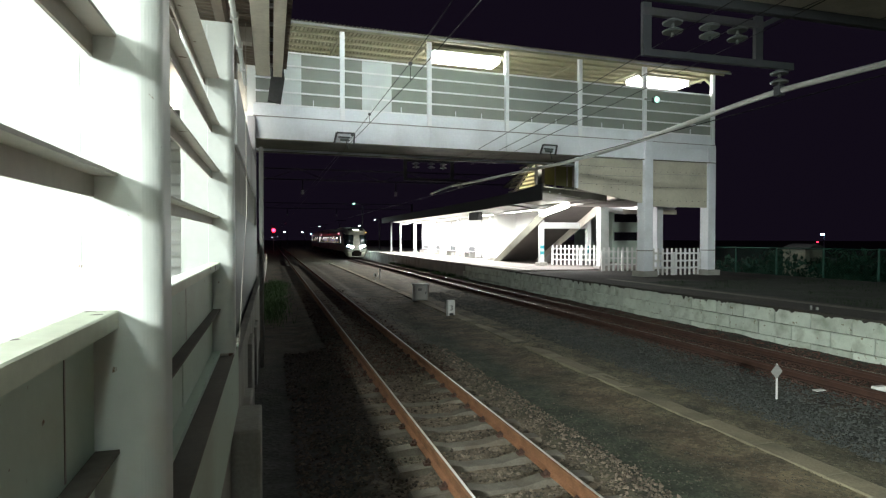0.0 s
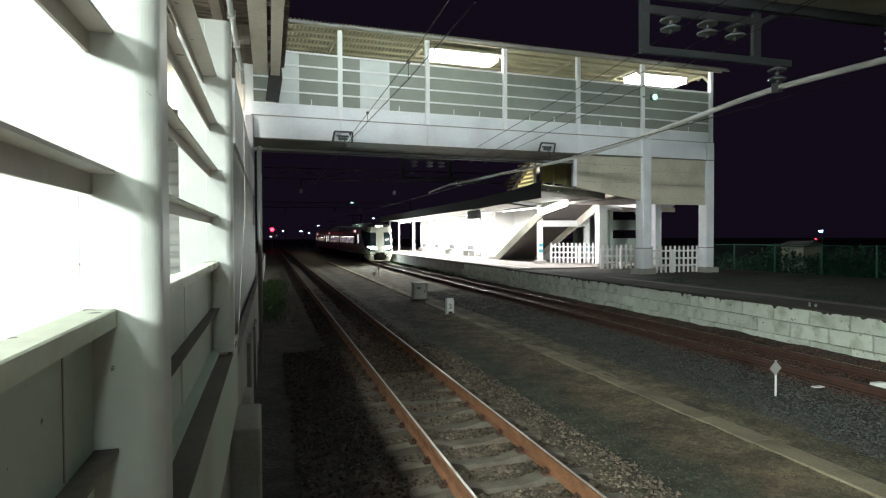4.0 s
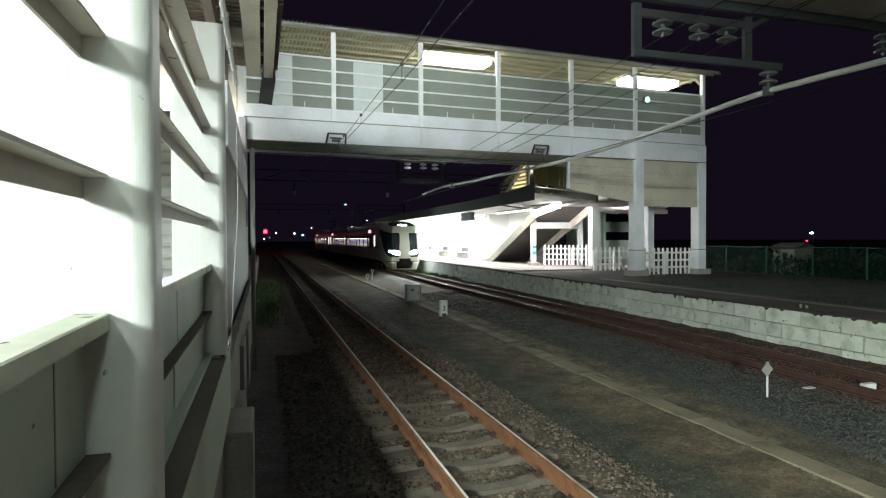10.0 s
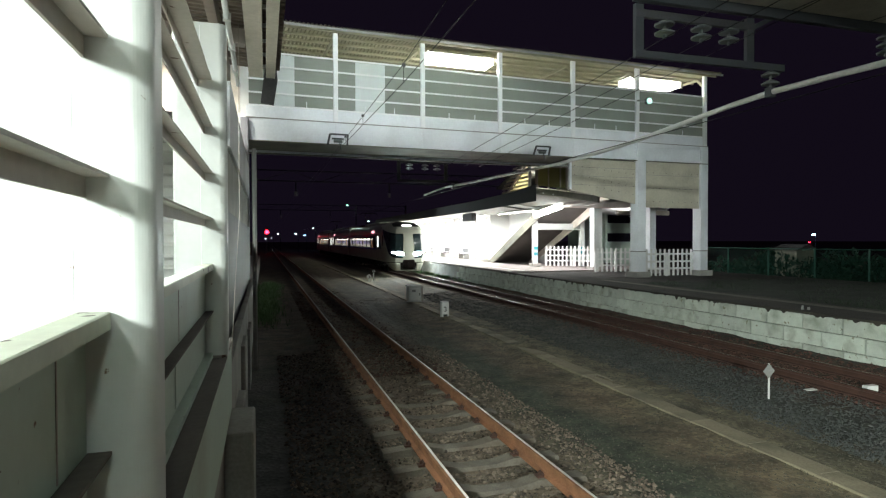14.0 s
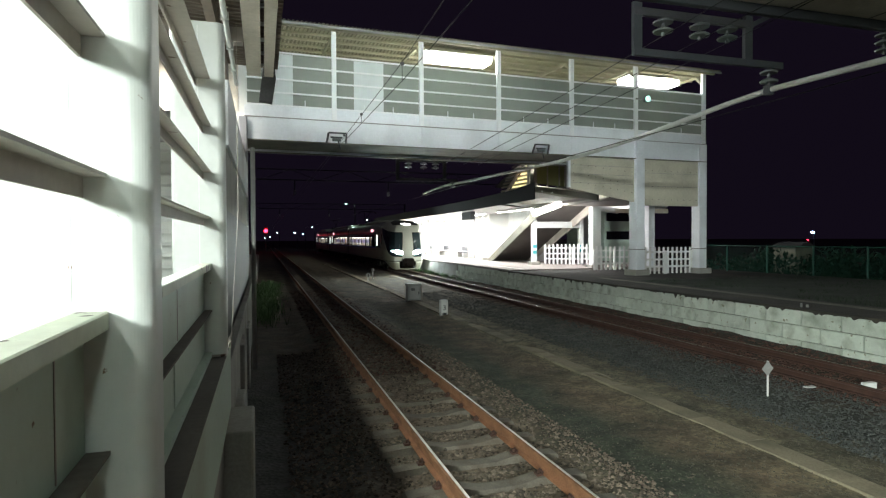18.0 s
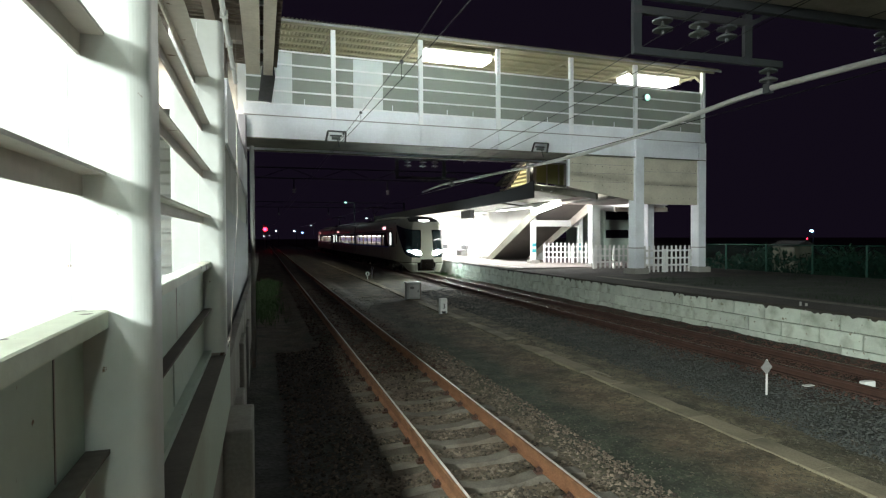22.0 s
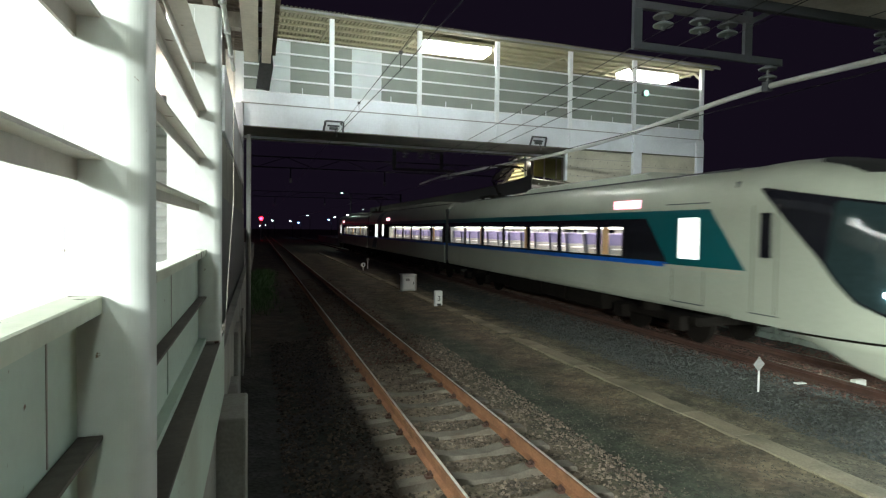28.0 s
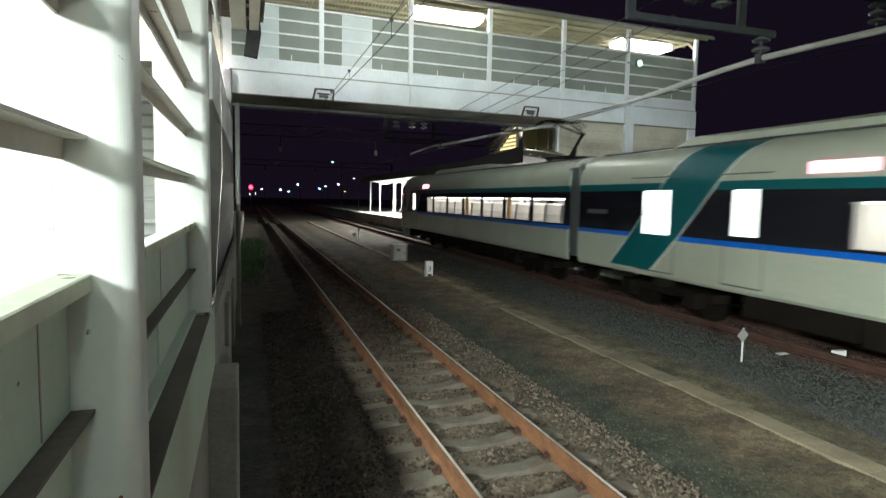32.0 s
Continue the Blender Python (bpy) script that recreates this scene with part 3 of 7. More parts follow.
def stones(name, label, count, region, material, size, seed, pitch=None):
    """Loose stones lying on the ground, one mesh. region: (x0, x1, y0, y1)."""
    rng = np.random.default_rng(seed)
    x0, x1, y0, y1 = region
    corner = np.array([(1, 0, 0), (-1, 0, 0), (0, 1, 0), (0, -1, 0), (0, 0, 1), (0, 0, -1)], float)
    tri = np.array([(0, 2, 4), (2, 1, 4), (1, 3, 4), (3, 0, 4), (2, 0, 5), (1, 2, 5), (3, 1, 5), (0, 3, 5)])
    xs = rng.uniform(x0, x1, count)
    ys = y0 + (y1 - y0) * rng.uniform(0, 1, count) ** 1.6
    if pitch:
        # few stones lie on the sleepers
        off = np.abs((ys - pitch[0] + 0.33) % pitch[1] - 0.33)
        keep = (off > 0.12) | (np.abs(xs - pitch[2]) > 1.0) | (rng.uniform(0, 1, count) < 0.30)
        xs, ys = xs[keep], ys[keep]
        count = len(xs)
    verts, faces = [], []
    for i in range(count):
        r = size * rng.uniform(0.45, 1.25)
        a = rng.uniform(0, 6.28)
        v = corner * rng.uniform(0.6, 1.3, (6, 1)) * r * np.array([1.2, 0.9, 0.75]) + rng.normal(0, 0.16 * r, (6, 3))
        c, s = math.cos(a), math.sin(a)
        v = v @ np.array([(c, s, 0), (-s, c, 0), (0, 0, 1)])
        v += (xs[i], ys[i], ground_height(xs[i], ys[i]) + 0.25 * r)
        verts.append(v)
        faces.append(tri + 6 * i)
    me = raw_mesh(name, np.concatenate(verts).tolist(), np.concatenate(faces).tolist(), material)
    ob = tagged(new(name, me), label, "gravel", kind="stuff")
    return ob


def sleeper_mesh(material):
    prof = [(-1.0, 0.0), (-0.98, 0.02), (-0.62, 0.045), (-0.42, 0.045), (-0.2, 0.0), (0.2, 0.0), (0.42, 0.045), (0.62, 0.045), (0.98, 0.02), (1.0, 0.0), (1.0, -0.16), (-1.0, -0.16)]
    bm = extrude(prof, -0.11, 0.11)
    for v in bm.verts:
        if v.co.z > -0.1:
            v.co.y *= 0.82
    return mesh_of(bm, "sleeper", material)


def clip_mesh():
    bm = box(bmesh.new(), -0.035, 0.035, -0.045, 0.045, 0, 0.022)
    rod(bm, (0, 0, 0.02), (0, 0, 0.055), 0.016, 6)
    rod(bm, (0.03, -0.045, 0.035), (0.03, 0.045, 0.045), 0.012, 6)
    return mesh_of(bm, "rail_clip", DARK_RUST)


def rail_parts(parent, x, y0, y1, material, head):
    """One rail: foot, web and head, with its worn running surface."""
    prof = [(-0.062, -0.153), (0.062, -0.153), (0.062, -0.142), (0.010, -0.125), (0.008, -0.05), (0.032, -0.036), (0.032, -0.004), (-0.032, -0.004), (-0.032, -0.036), (-0.008, -0.05), (-0.010, -0.125), (-0.062, -0.142)]
    r = part("rail", extrude([(x + a, b) for a, b in prof], y0, y1), material, parent)
    # narrow strip, on the same side of both rails to fit the camera's view
    part("running_surface", slab(x + 0.000, x + 0.026, y0, y1, -0.004, 0.0), head, r, "polished steel running surface")


def build_track(name, label, cx, y_first, y_last, clip_until, rust=None, concrete=None, sink=0.0, mud=0.0):
    t = thing(name, label, "railway track", kind="structure", at=pose(cx, 0, 0))
    for x in (-0.5335 - 0.03, 0.5335 + 0.03):
        rail_parts(t, x, -6, 230, rust or RUST, RAIL_DULL if rust else RAIL_TOP)
    me, cl = sleeper_mesh(concrete or SLEEPER), clip_mesh()
    y, k = y_first, 0
    while y < y_last:
        part("sleeper", me, SLEEPER, t, at=pose(0.01 * math.sin(k * 5.1), y, -0.198 - sink * min(1.0, max(0.0, (20.0 - y) / 5.0)) - mud * min(1.0, max(0.0, (y - 6.5) / 5.5)), 0, 0, 0.6 * math.sin(k * 2.3)))
        if clip_until[0] < y < clip_until[1]:
            for dx in (-0.67, -0.46, 0.46, 0.67):
                part("rail_clip", cl, RUST, t, at=pose(dx, y, -0.152, 0, 0, 0 if dx in (-0.67, 0.46) else 180))
        y += 0.66
        k += 1
    return t


# ---- far platform ----
EDGE_X, PLAT_Z = 11.2, 0.85


def build_far_platform():
    p = thing("far_platform", "island platform with whitewashed block face and asphalt top", "platform", kind="structure")
    part("core", slab(EDGE_X + 0.1, 21.0, -4, 120, -0.4, PLAT_Z - 0.10), MORTAR, p)
    part("asphalt_top", slab(EDGE_X - 0.02, 21.0, -4, 26.0, PLAT_Z - 0.10, PLAT_Z - 0.05, 0.012), ASPHALT, p, "cracked dark asphalt")
    part("paved_top", slab(EDGE_X + 0.02, 21.0, 26.0, 120, PLAT_Z - 0.10, PLAT_Z + 0.01, 0.012), PLATFORM_TOP, p, "pale worn paving")
    part("edge_line", slab(EDGE_X + 0.75, EDGE_X + 0.87, 26.2, 118, PLAT_Z + 0.01, PLAT_Z + 0.014), WHITE_PAINT, p, "white painted line")
    part("worn_line", slab(EDGE_X + 1.20, EDGE_X + 1.52, -3, 20.4, PLAT_Z - 0.05, PLAT_Z - 0.046), WORN_LINE, p, "broad worn pale line")
    part("coping", slab(EDGE_X - 0.06, EDGE_X + 0.30, 26.0, 118, PLAT_Z - 0.06, PLAT_Z + 0.016, 0.01), CONCRETE, p)
    vs, fs = [], []
    for i in range(700):
        y = 3.0 + i * 0.035
        d = 0.025 + 0.07 * max(0.0, noise.noise(Vector((y * 1.3, 2, 0))) + 0.1) + 0.22 * max(0.0, noise.noise(Vector((y * 4.7, 7, 0))) - 0.12) + 0.09 * max(0.0, noise.noise(Vector((y * 10.0, 3, 0))))
        d *= 1.0 if y > 12 else 0.7
        vs += [(EDGE_X - 0.045, y, PLAT_Z - 0.055), (EDGE_X - 0.036, y, PLAT_Z - 0.06 - d)]
        if i:
            n = 2 * i
            fs.append((n - 2, n, n + 1, n - 1))
    part("tar_drips", raw_mesh("tar_drips", vs, fs, ASPHALT), ASPHALT, p, "dark tar run over the edge")
    return p


def build_block_face(parent):
    """Courses of whitewashed blocks in running bond, each block a part."""
    rng = random.Random(4)
    variants = []
    for k in range(5):
        bm = slab(0, 0.115, -0.455, 0.455, 0, 0.306)
        for v in bm.verts:
            v.co += Vector((rng.uniform(-0.012, 0.012), rng.uniform(-0.006, 0.006), rng.uniform(-0.006, 0.006)))
        variants.append(mesh_of(bm, "block", BLOCK))
    for row in range(3):
        y = 2.0 + (0.475 if row % 2 else 0)
        while y < 34:
            part("block", rng.choice(variants), BLOCK, parent, at=pose(EDGE_X - 0.01 + rng.uniform(-0.008, 0.008), y, -0.22 + row * 0.33, 0, 0, rng.uniform(-0.6, 0.6)))
            y += 0.95
    part("far_face", slab(EDGE_X, EDGE_X + 0.1, 34, 118, -0.35, PLAT_Z - 0.12), CONCRETE, parent, "stained concrete face")


# ---- near wall: posts, rails and parapet beside the stairs ----
WALL_OUT = -0.215


def build_near_wall():
    plat = thing("near_platform", "raised concrete platform behind the parapet", "platform", kind="structure")
    part("slab", slab(-9.0, -0.40, -60, 60, -0.4, 0.90), CONCRETE, plat)
    part("edge_beam", slab(-0.40, -0.30, -12, 20, -0.4, 1.215, 0.01), CONCRETE, plat)
    for x1, y0, y1, z1 in ((-0.085, 4.75, 5.5, 0.90), (-0.21, 6.45, 7.3, 0.62), (-0.24, 8.1, 9.0, 1.0), (-0.25, 11, 12, 0.8)):
        part("buttress", slab(-0.32, x1, y0, y1, -0.4, z1, 0.02), CONCRETE, plat, "stained concrete buttress")
    sill = thing("sill_beam", "wide steel sill beam carrying the posts, dusty on top", "steel beam", kind="structure")
    part("top_flange", slab(-0.50, WALL_OUT + 0.005, -0.2, 4.3, 1.688, 1.70), DUSTY_SHADED_TOP, sill, "dusty dark top")
    part("web", slab(-0.46, WALL_OUT - 0.005, -0.2, 4.3, 1.22, 1.686), CREAM_PANEL, sill)
    # posts
    post_y = [1.25, 3.60]
    first = thing("box_post", "white painted square steel post with rounded corners", "post", "posts of the parapet wall", at=pose(-0.337, 1.25, 1.70))
    part("shaft", column(-0.152, 0.134, 0, 0.15, 0, 1.90, 0.040, 10), WHITE_STEEL, first, smooth=False)
    part("base_plate", slab(-0.165, 0.128, -0.012, 0.165, 0, 0.014, 0.004), TAUPE_STEEL, first)
    part("seam", slab(-0.006, -0.0035, -0.0015, 0.001, 0.02, 1.88), RAIL_WHITE, first, "faint welded seam")
    for k, y in enumerate(post_y[1:]):
        copy_thing(first, pose(-0.337, y, 1.70))
    for x, z, r in ((-0.005, 0.62, 0.0032), (0.098, 0.085, 0.004), (0.03, 0.02, 0.003)):
        part("rust_spot", rod(bmesh.new(), (x, -0.0012, z), (x, 0.001, z), r, 8), RUST, first, "small rust spot")
    # parapet bays and rails
    ys = [-0.2] + post_y
    for k, (a, b) in enumerate(zip(ys, ys[1:])):
        a2 = a + (0.151 if k else 0)
        bay = thing("parapet_panel", "cream steel parapet sheet with angle stiffeners", "parapet", "parapet bays", at=pose(0, a2, 1.70))
        L = b - a2 - 0.001
        part("sheet", slab(-0.334, -0.322, 0, L, 0.002, 0.52), CREAM_PANEL, bay)
        part("cap_rail", extrude([(-0.336, 0.521), (-0.285, 0.521), (-0.285, 0.502), (-0.279, 0.502), (-0.279, 0.533), (-0.282, 0.536), (-0.336, 0.536)], 0, L), CAP_PAINT, bay, "scuffed cream cap with rust spots")
        # its shadowed top is put into the dark colour
        part("mid_angle", slab(-0.321, -0.279, 0, L, 0.262, 0.270), DUSTY_SHADED_TOP, bay)
        part("foot_angle", slab(-0.321, -0.283, 0, L, 0.004, 0.030), CREAM_PANEL, bay)
        part("joint_strip", slab(-0.322, -0.318, L * 0.45, L * 0.45 + 0.012, 0.04, 0.25), CREAM_PANEL, bay)
        part("sheet_seam", slab(-0.3222, -0.3205, L * (0.5 if k else 0.883), L * (0.5 if k else 0.883) + 0.006, 0.275, 0.50), TAUPE_STEEL, bay)
        for f in (0.12, 0.5, 0.88):
            part("rivet", rod(bmesh.new(), (-0.323, L * f, 0.49), (-0.318, L * f, 0.49), 0.008, 8), CREAM_PANEL, bay)
        for z in (2.45, 2.712, 2.975, 3.24):
            r = thing("guard_rail", "taupe painted steel angle rail between posts", "rail", "guard rails", at=pose(0, a2, z))
            wide = 0.075 if z > 3.2 else 0.040
            part("upright_leg", slab(-0.2785 - wide - 0.006, -0.2785 - wide, 0, L, 0, 0.046), GUARD_STEEL, r)
            part("flat_leg", slab(-0.2785 - wide, -0.2785, 0, L, 0.039, 0.046), GUARD_STEEL, r)
    # past the last post: the stairs' side wall, sloping sheet and a slack cable
    side = thing("stair_side_wall", "dark wall added where the stairs' foot lies unlit", "wall", kind="structure")
    # dark wall fills what shows only as darkness, and stops tube light
    part("lower_wall", slab(-0.56, -0.44, 4.31, 19.9, 0.9, 2.75, 0.01), DARK_STEEL, side)
    # sheet colour darkened past the cream panels to stand for shade
    part("sloping_sheet", extrude([(8.5, 2.76), (12.3, 2.76), (12.3, 4.15), (9.6, 3.85), (8.5, 3.3)], -0.54, -0.50, "x"), FLANGE_STEEL, side, "greenish stained steel sheet, darkened for shade")
    # added to close the gap, so tube light stays off the train
    part("upper_sheet", slab(-0.54, -0.50, 12.31, 19.98, 2.76, 3.715), FLANGE_STEEL, side, "greenish stained steel sheet, darkened for shade")
    part("sheet_cap", bar(bmesh.new(), (-0.52, 9.6, 3.86), (-0.52, 12.3, 4.16), 0.06, 0.04), TAUPE_STEEL, side)
    slack = thing("slack_cable", "thin slack cable hanging down beside the end post", "cable")
    part("cable", tube_line([(-0.20, 5.35, 4.21), (-0.195, 5.16, 3.2), (-0.19, 5.07, 2.60), (-0.186, 4.6, 2.36), (-0.184, 4.1, 2.08), (-0.184, 3.82, 1.86), (-0.190, 3.79, 1.72)], 0.0022, 6), TAUPE_STEEL, slack)


def build_near_roof():
    """Canopy over the stairs beside the camera."""
    roof = thing("near_canopy", "low canopy with brown ribbed sheet and steel purlins", "canopy", kind="structure")
    part("purlin", slab(-0.16, -0.005, -12, 7.3, 4.28, 4.41, 0.004), BEIGE_STEEL, roof)
    part("inner_purlin", slab(-0.44, -0.36, -12, 7.25, 4.20, 4.36, 0.004), BROWN_ROOF, roof)
    bm = bmesh.new()
    y = -12.0
    prof = []
    while y < 7.48:
        for dy, dz in ((0, 0), (0.03, 0), (0.045, 0.03), (0.075, 0.03)):
            prof.append((y + dy, dz))
        y += 0.09
    top = []
    for yy, dz in prof:
        top.append((bm.verts.new((-6.0, yy, 4.72 + dz)), bm.verts.new((0.19, yy, 4.42 + dz))))
    for p, q in zip(top, top[1:]):
        if (p[0].co - q[0].co).length > 1e-5:
            bm.faces.new((p[0], p[1], q[1], q[0]))
    part("ribbed_sheet", bm, BROWN_ROOF, roof, "brown ribbed metal sheet")
    part("fascia", slab(0.03, 0.135, -12, 7.35, 4.29, 4.415, 0.004), BEIGE_STEEL, roof)
    for k in range(14):
        part("rafter_clip", slab(-0.004, 0.029, 1.2 + 0.45 * k, 1.23 + 0.45 * k, 4.33, 4.36), WHITE_STEEL, roof)
    part("end_trim", extrude([(-0.03, 4.01), (0.12, 3.99), (0.165, 4.28), (0.15, 4.41), (0.02, 4.41)], 7.36, 7.45), DARK_STEEL, roof)
    for y in (-8.0, -5.0, 2.5, 5.9):
        part("cross_beam", slab(-4.6, -0.165, y, y + 0.12, 4.22, 4.36, 0.004), TAUPE_STEEL, roof)
    pipe = thing("downpipe_conduit", "galvanised cable conduit with clips under the canopy", "conduit")
    part("pipe", rod(bmesh.new(), (-0.27, 1, 4.12), (-0.27, 7.1, 4.12), 0.022, 10), WHITE_STEEL, pipe, smooth=True)
    for k in range(8):
        part("clip", slab(-0.30, -0.24, 1.2 + 0.75 * k, 1.23 + 0.75 * k, 4.09, 4.15), WHITE_STEEL, pipe)
    # inner wall of the stairs, louvred
    wall = thing("stair_inner_wall", "pale inner wall with horizontal louvre slats", "wall", kind="structure")
    part("backing", slab(-4.7, -4.6, 0, 20, 0.9, 4.7), WALL_WHITE, wall)
    part("upper_board", slab(-4.598, -4.57, 0, 20, 3.0, 4.6), TAUPE_STEEL, wall, "taupe boarding")
    me = mesh_of(extrude([(0, 0), (0.06, -0.03), (0.06, -0.01), (0, 0.02)], 0, 20), "slat", WHITE_STEEL)
    for k in range(14):
        part("slat", me, WHITE_STEEL, wall, at=pose(-4.6, 0, 0.98 + 0.14 * k))
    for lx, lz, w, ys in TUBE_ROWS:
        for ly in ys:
            # battens added to carry the unseen tube lamps
            f = thing("tube_fitting", "unseen fluorescent batten added under the canopy", "ceiling lamp", "near tube fittings", at=pose(lx, ly, lz + 0.02))
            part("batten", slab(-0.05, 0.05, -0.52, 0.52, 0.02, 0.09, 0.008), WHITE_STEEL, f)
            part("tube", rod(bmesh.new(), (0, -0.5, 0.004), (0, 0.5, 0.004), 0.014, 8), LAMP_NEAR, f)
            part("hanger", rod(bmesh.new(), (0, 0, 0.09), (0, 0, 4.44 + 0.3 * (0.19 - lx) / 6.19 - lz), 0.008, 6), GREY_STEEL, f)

    # housing added for the unseen lamp at the eave
    f = thing("eave_lamp", "unseen fill lamp added under the canopy edge", "ceiling lamp", at=pose(*EAVE_FILL))
    part("housing", slab(-0.16, 0.16, -0.09, -0.01, -0.06, 0.11, 0.01), WHITE_STEEL, f)
    part("lens", slab(-0.13, 0.13, -0.012, -0.004, -0.05, 0.05), LAMP_NEAR, f)
    lx, ly, lz = BACK_LAMP
    # pole and head added to carry the unseen fill lamp
    f = thing("platform_lamp", "unseen lamp on a pole, added behind the camera", "lamp", at=pose(lx - 0.5, ly - 0.6, 0.90))
    part("pole", rod(bmesh.new(), (0, 0, 0), (0, 0, lz - 0.6), 0.06, 10), GREY_STEEL, f)
    part("head", slab(-0.4, 1.3, -0.12, 0.10, lz - 0.62, lz - 0.50, 0.02), WHITE_STEEL, f)
    part("tube", rod(bmesh.new(), (-0.3, 0.14, lz - 0.62), (1.2, 0.14, lz - 0.62), 0.014, 8), LAMP_NEAR, f)

    for fx, target, w, wide in BRIDGE_FILLS:
        # unseen housings for the lamps added to brighten the footbridge
        f = thing("roof_flood_lamp", "unseen flood lamp added to brighten the footbridge", "flood lamp", "roof flood lamps", at=pose(fx, -12.0, 7.2))
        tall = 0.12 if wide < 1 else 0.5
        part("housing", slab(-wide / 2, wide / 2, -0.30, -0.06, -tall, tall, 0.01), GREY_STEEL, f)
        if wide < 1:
            # visor added to keep this lamp's light off the train beyond
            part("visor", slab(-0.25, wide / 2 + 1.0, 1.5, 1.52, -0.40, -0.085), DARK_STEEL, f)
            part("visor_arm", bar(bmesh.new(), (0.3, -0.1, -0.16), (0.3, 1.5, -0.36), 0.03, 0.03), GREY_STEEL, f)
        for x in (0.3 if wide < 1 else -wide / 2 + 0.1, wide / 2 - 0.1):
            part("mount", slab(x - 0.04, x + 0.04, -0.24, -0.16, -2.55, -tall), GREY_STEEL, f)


def build_stair_tower():
    """End wall where the near stairs meet the footbridge."""
    t = thing("stair_tower", "white clad stair tower under the footbridge end", "building", kind="structure")
    part("corner_post", column(-0.72, -0.46, 20.0, 20.3, 0.9, 6.3, 0.04), LILAC_STEEL, t, "grey painted corner post")
    part("side_cladding", slab(-0.50, -0.46, 9.0, 20.0, 3.72, 4.7), WHITE_BRIDGE, t)
    part("rear_wall", slab(-5.0, -0.46, 20.35, 20.5, 0.9, 12.0), WALL_WHITE, t)
    part("upper_board", slab(-5.0, -0.73, 20.30, 20.345, 6.5, 11.5), BEIGE_STEEL, t, "taupe boarding above the louvres")
    slat = mesh_of(extrude([(20.34, 0.0), (20.24, -0.10), (20.24, -0.07), (20.34, 0.03)], -5.0, -0.73, "x"), "louvre_slat", WALL_WHITE)
    for k in range(15):
        part("louvre_slat", slat, WALL_WHITE, t, at=pose(0, 0, 1.2 + 0.36 * k))
    # slab added to block the tower's lamp, leaving the wall below dark
    part("landing", slab(-5.0, -0.74, 16.0, 20.23, 5.40, 5.56), CONCRETE, t, "slab added to keep tower light off the lower wall")
    # unseen wall, added behind the camera under the added flood lamps
    b = thing("station_building", "unseen plain wall added behind the camera", "building", kind="structure")
    part("wall", slab(-17.0, -0.6, -12.3, -12.0, 0.9, 4.9), BEIGE_SHEET, b)
    pipe = thing("rain_pipe", "grey drain pipe on the stair wall", "pipe")
    part("pipe", rod(bmesh.new(), (-0.14, 9.4, 0.4), (-0.14, 9.4, 3.75), 0.035, 10), GREY_STEEL, pipe, smooth=True)
    lad = thing("ladder_frame", "narrow pale access ladder on the tower's corner post", "ladder")
    for x in (-0.70, -0.48):
        part("stile", rod(bmesh.new(), (x, 19.93, 0.9), (x, 19.93, 2.95), 0.022, 8), WHITE_STEEL, lad)
    for k in range(6):
        part("rung", rod(bmesh.new(), (-0.70, 19.93, 1.2 + 0.34 * k), (-0.48, 19.93, 1.2 + 0.34 * k), 0.016, 6), WHITE_STEEL, lad)


# ---- footbridge ----
SKEW = math.degrees(math.atan(0.058))


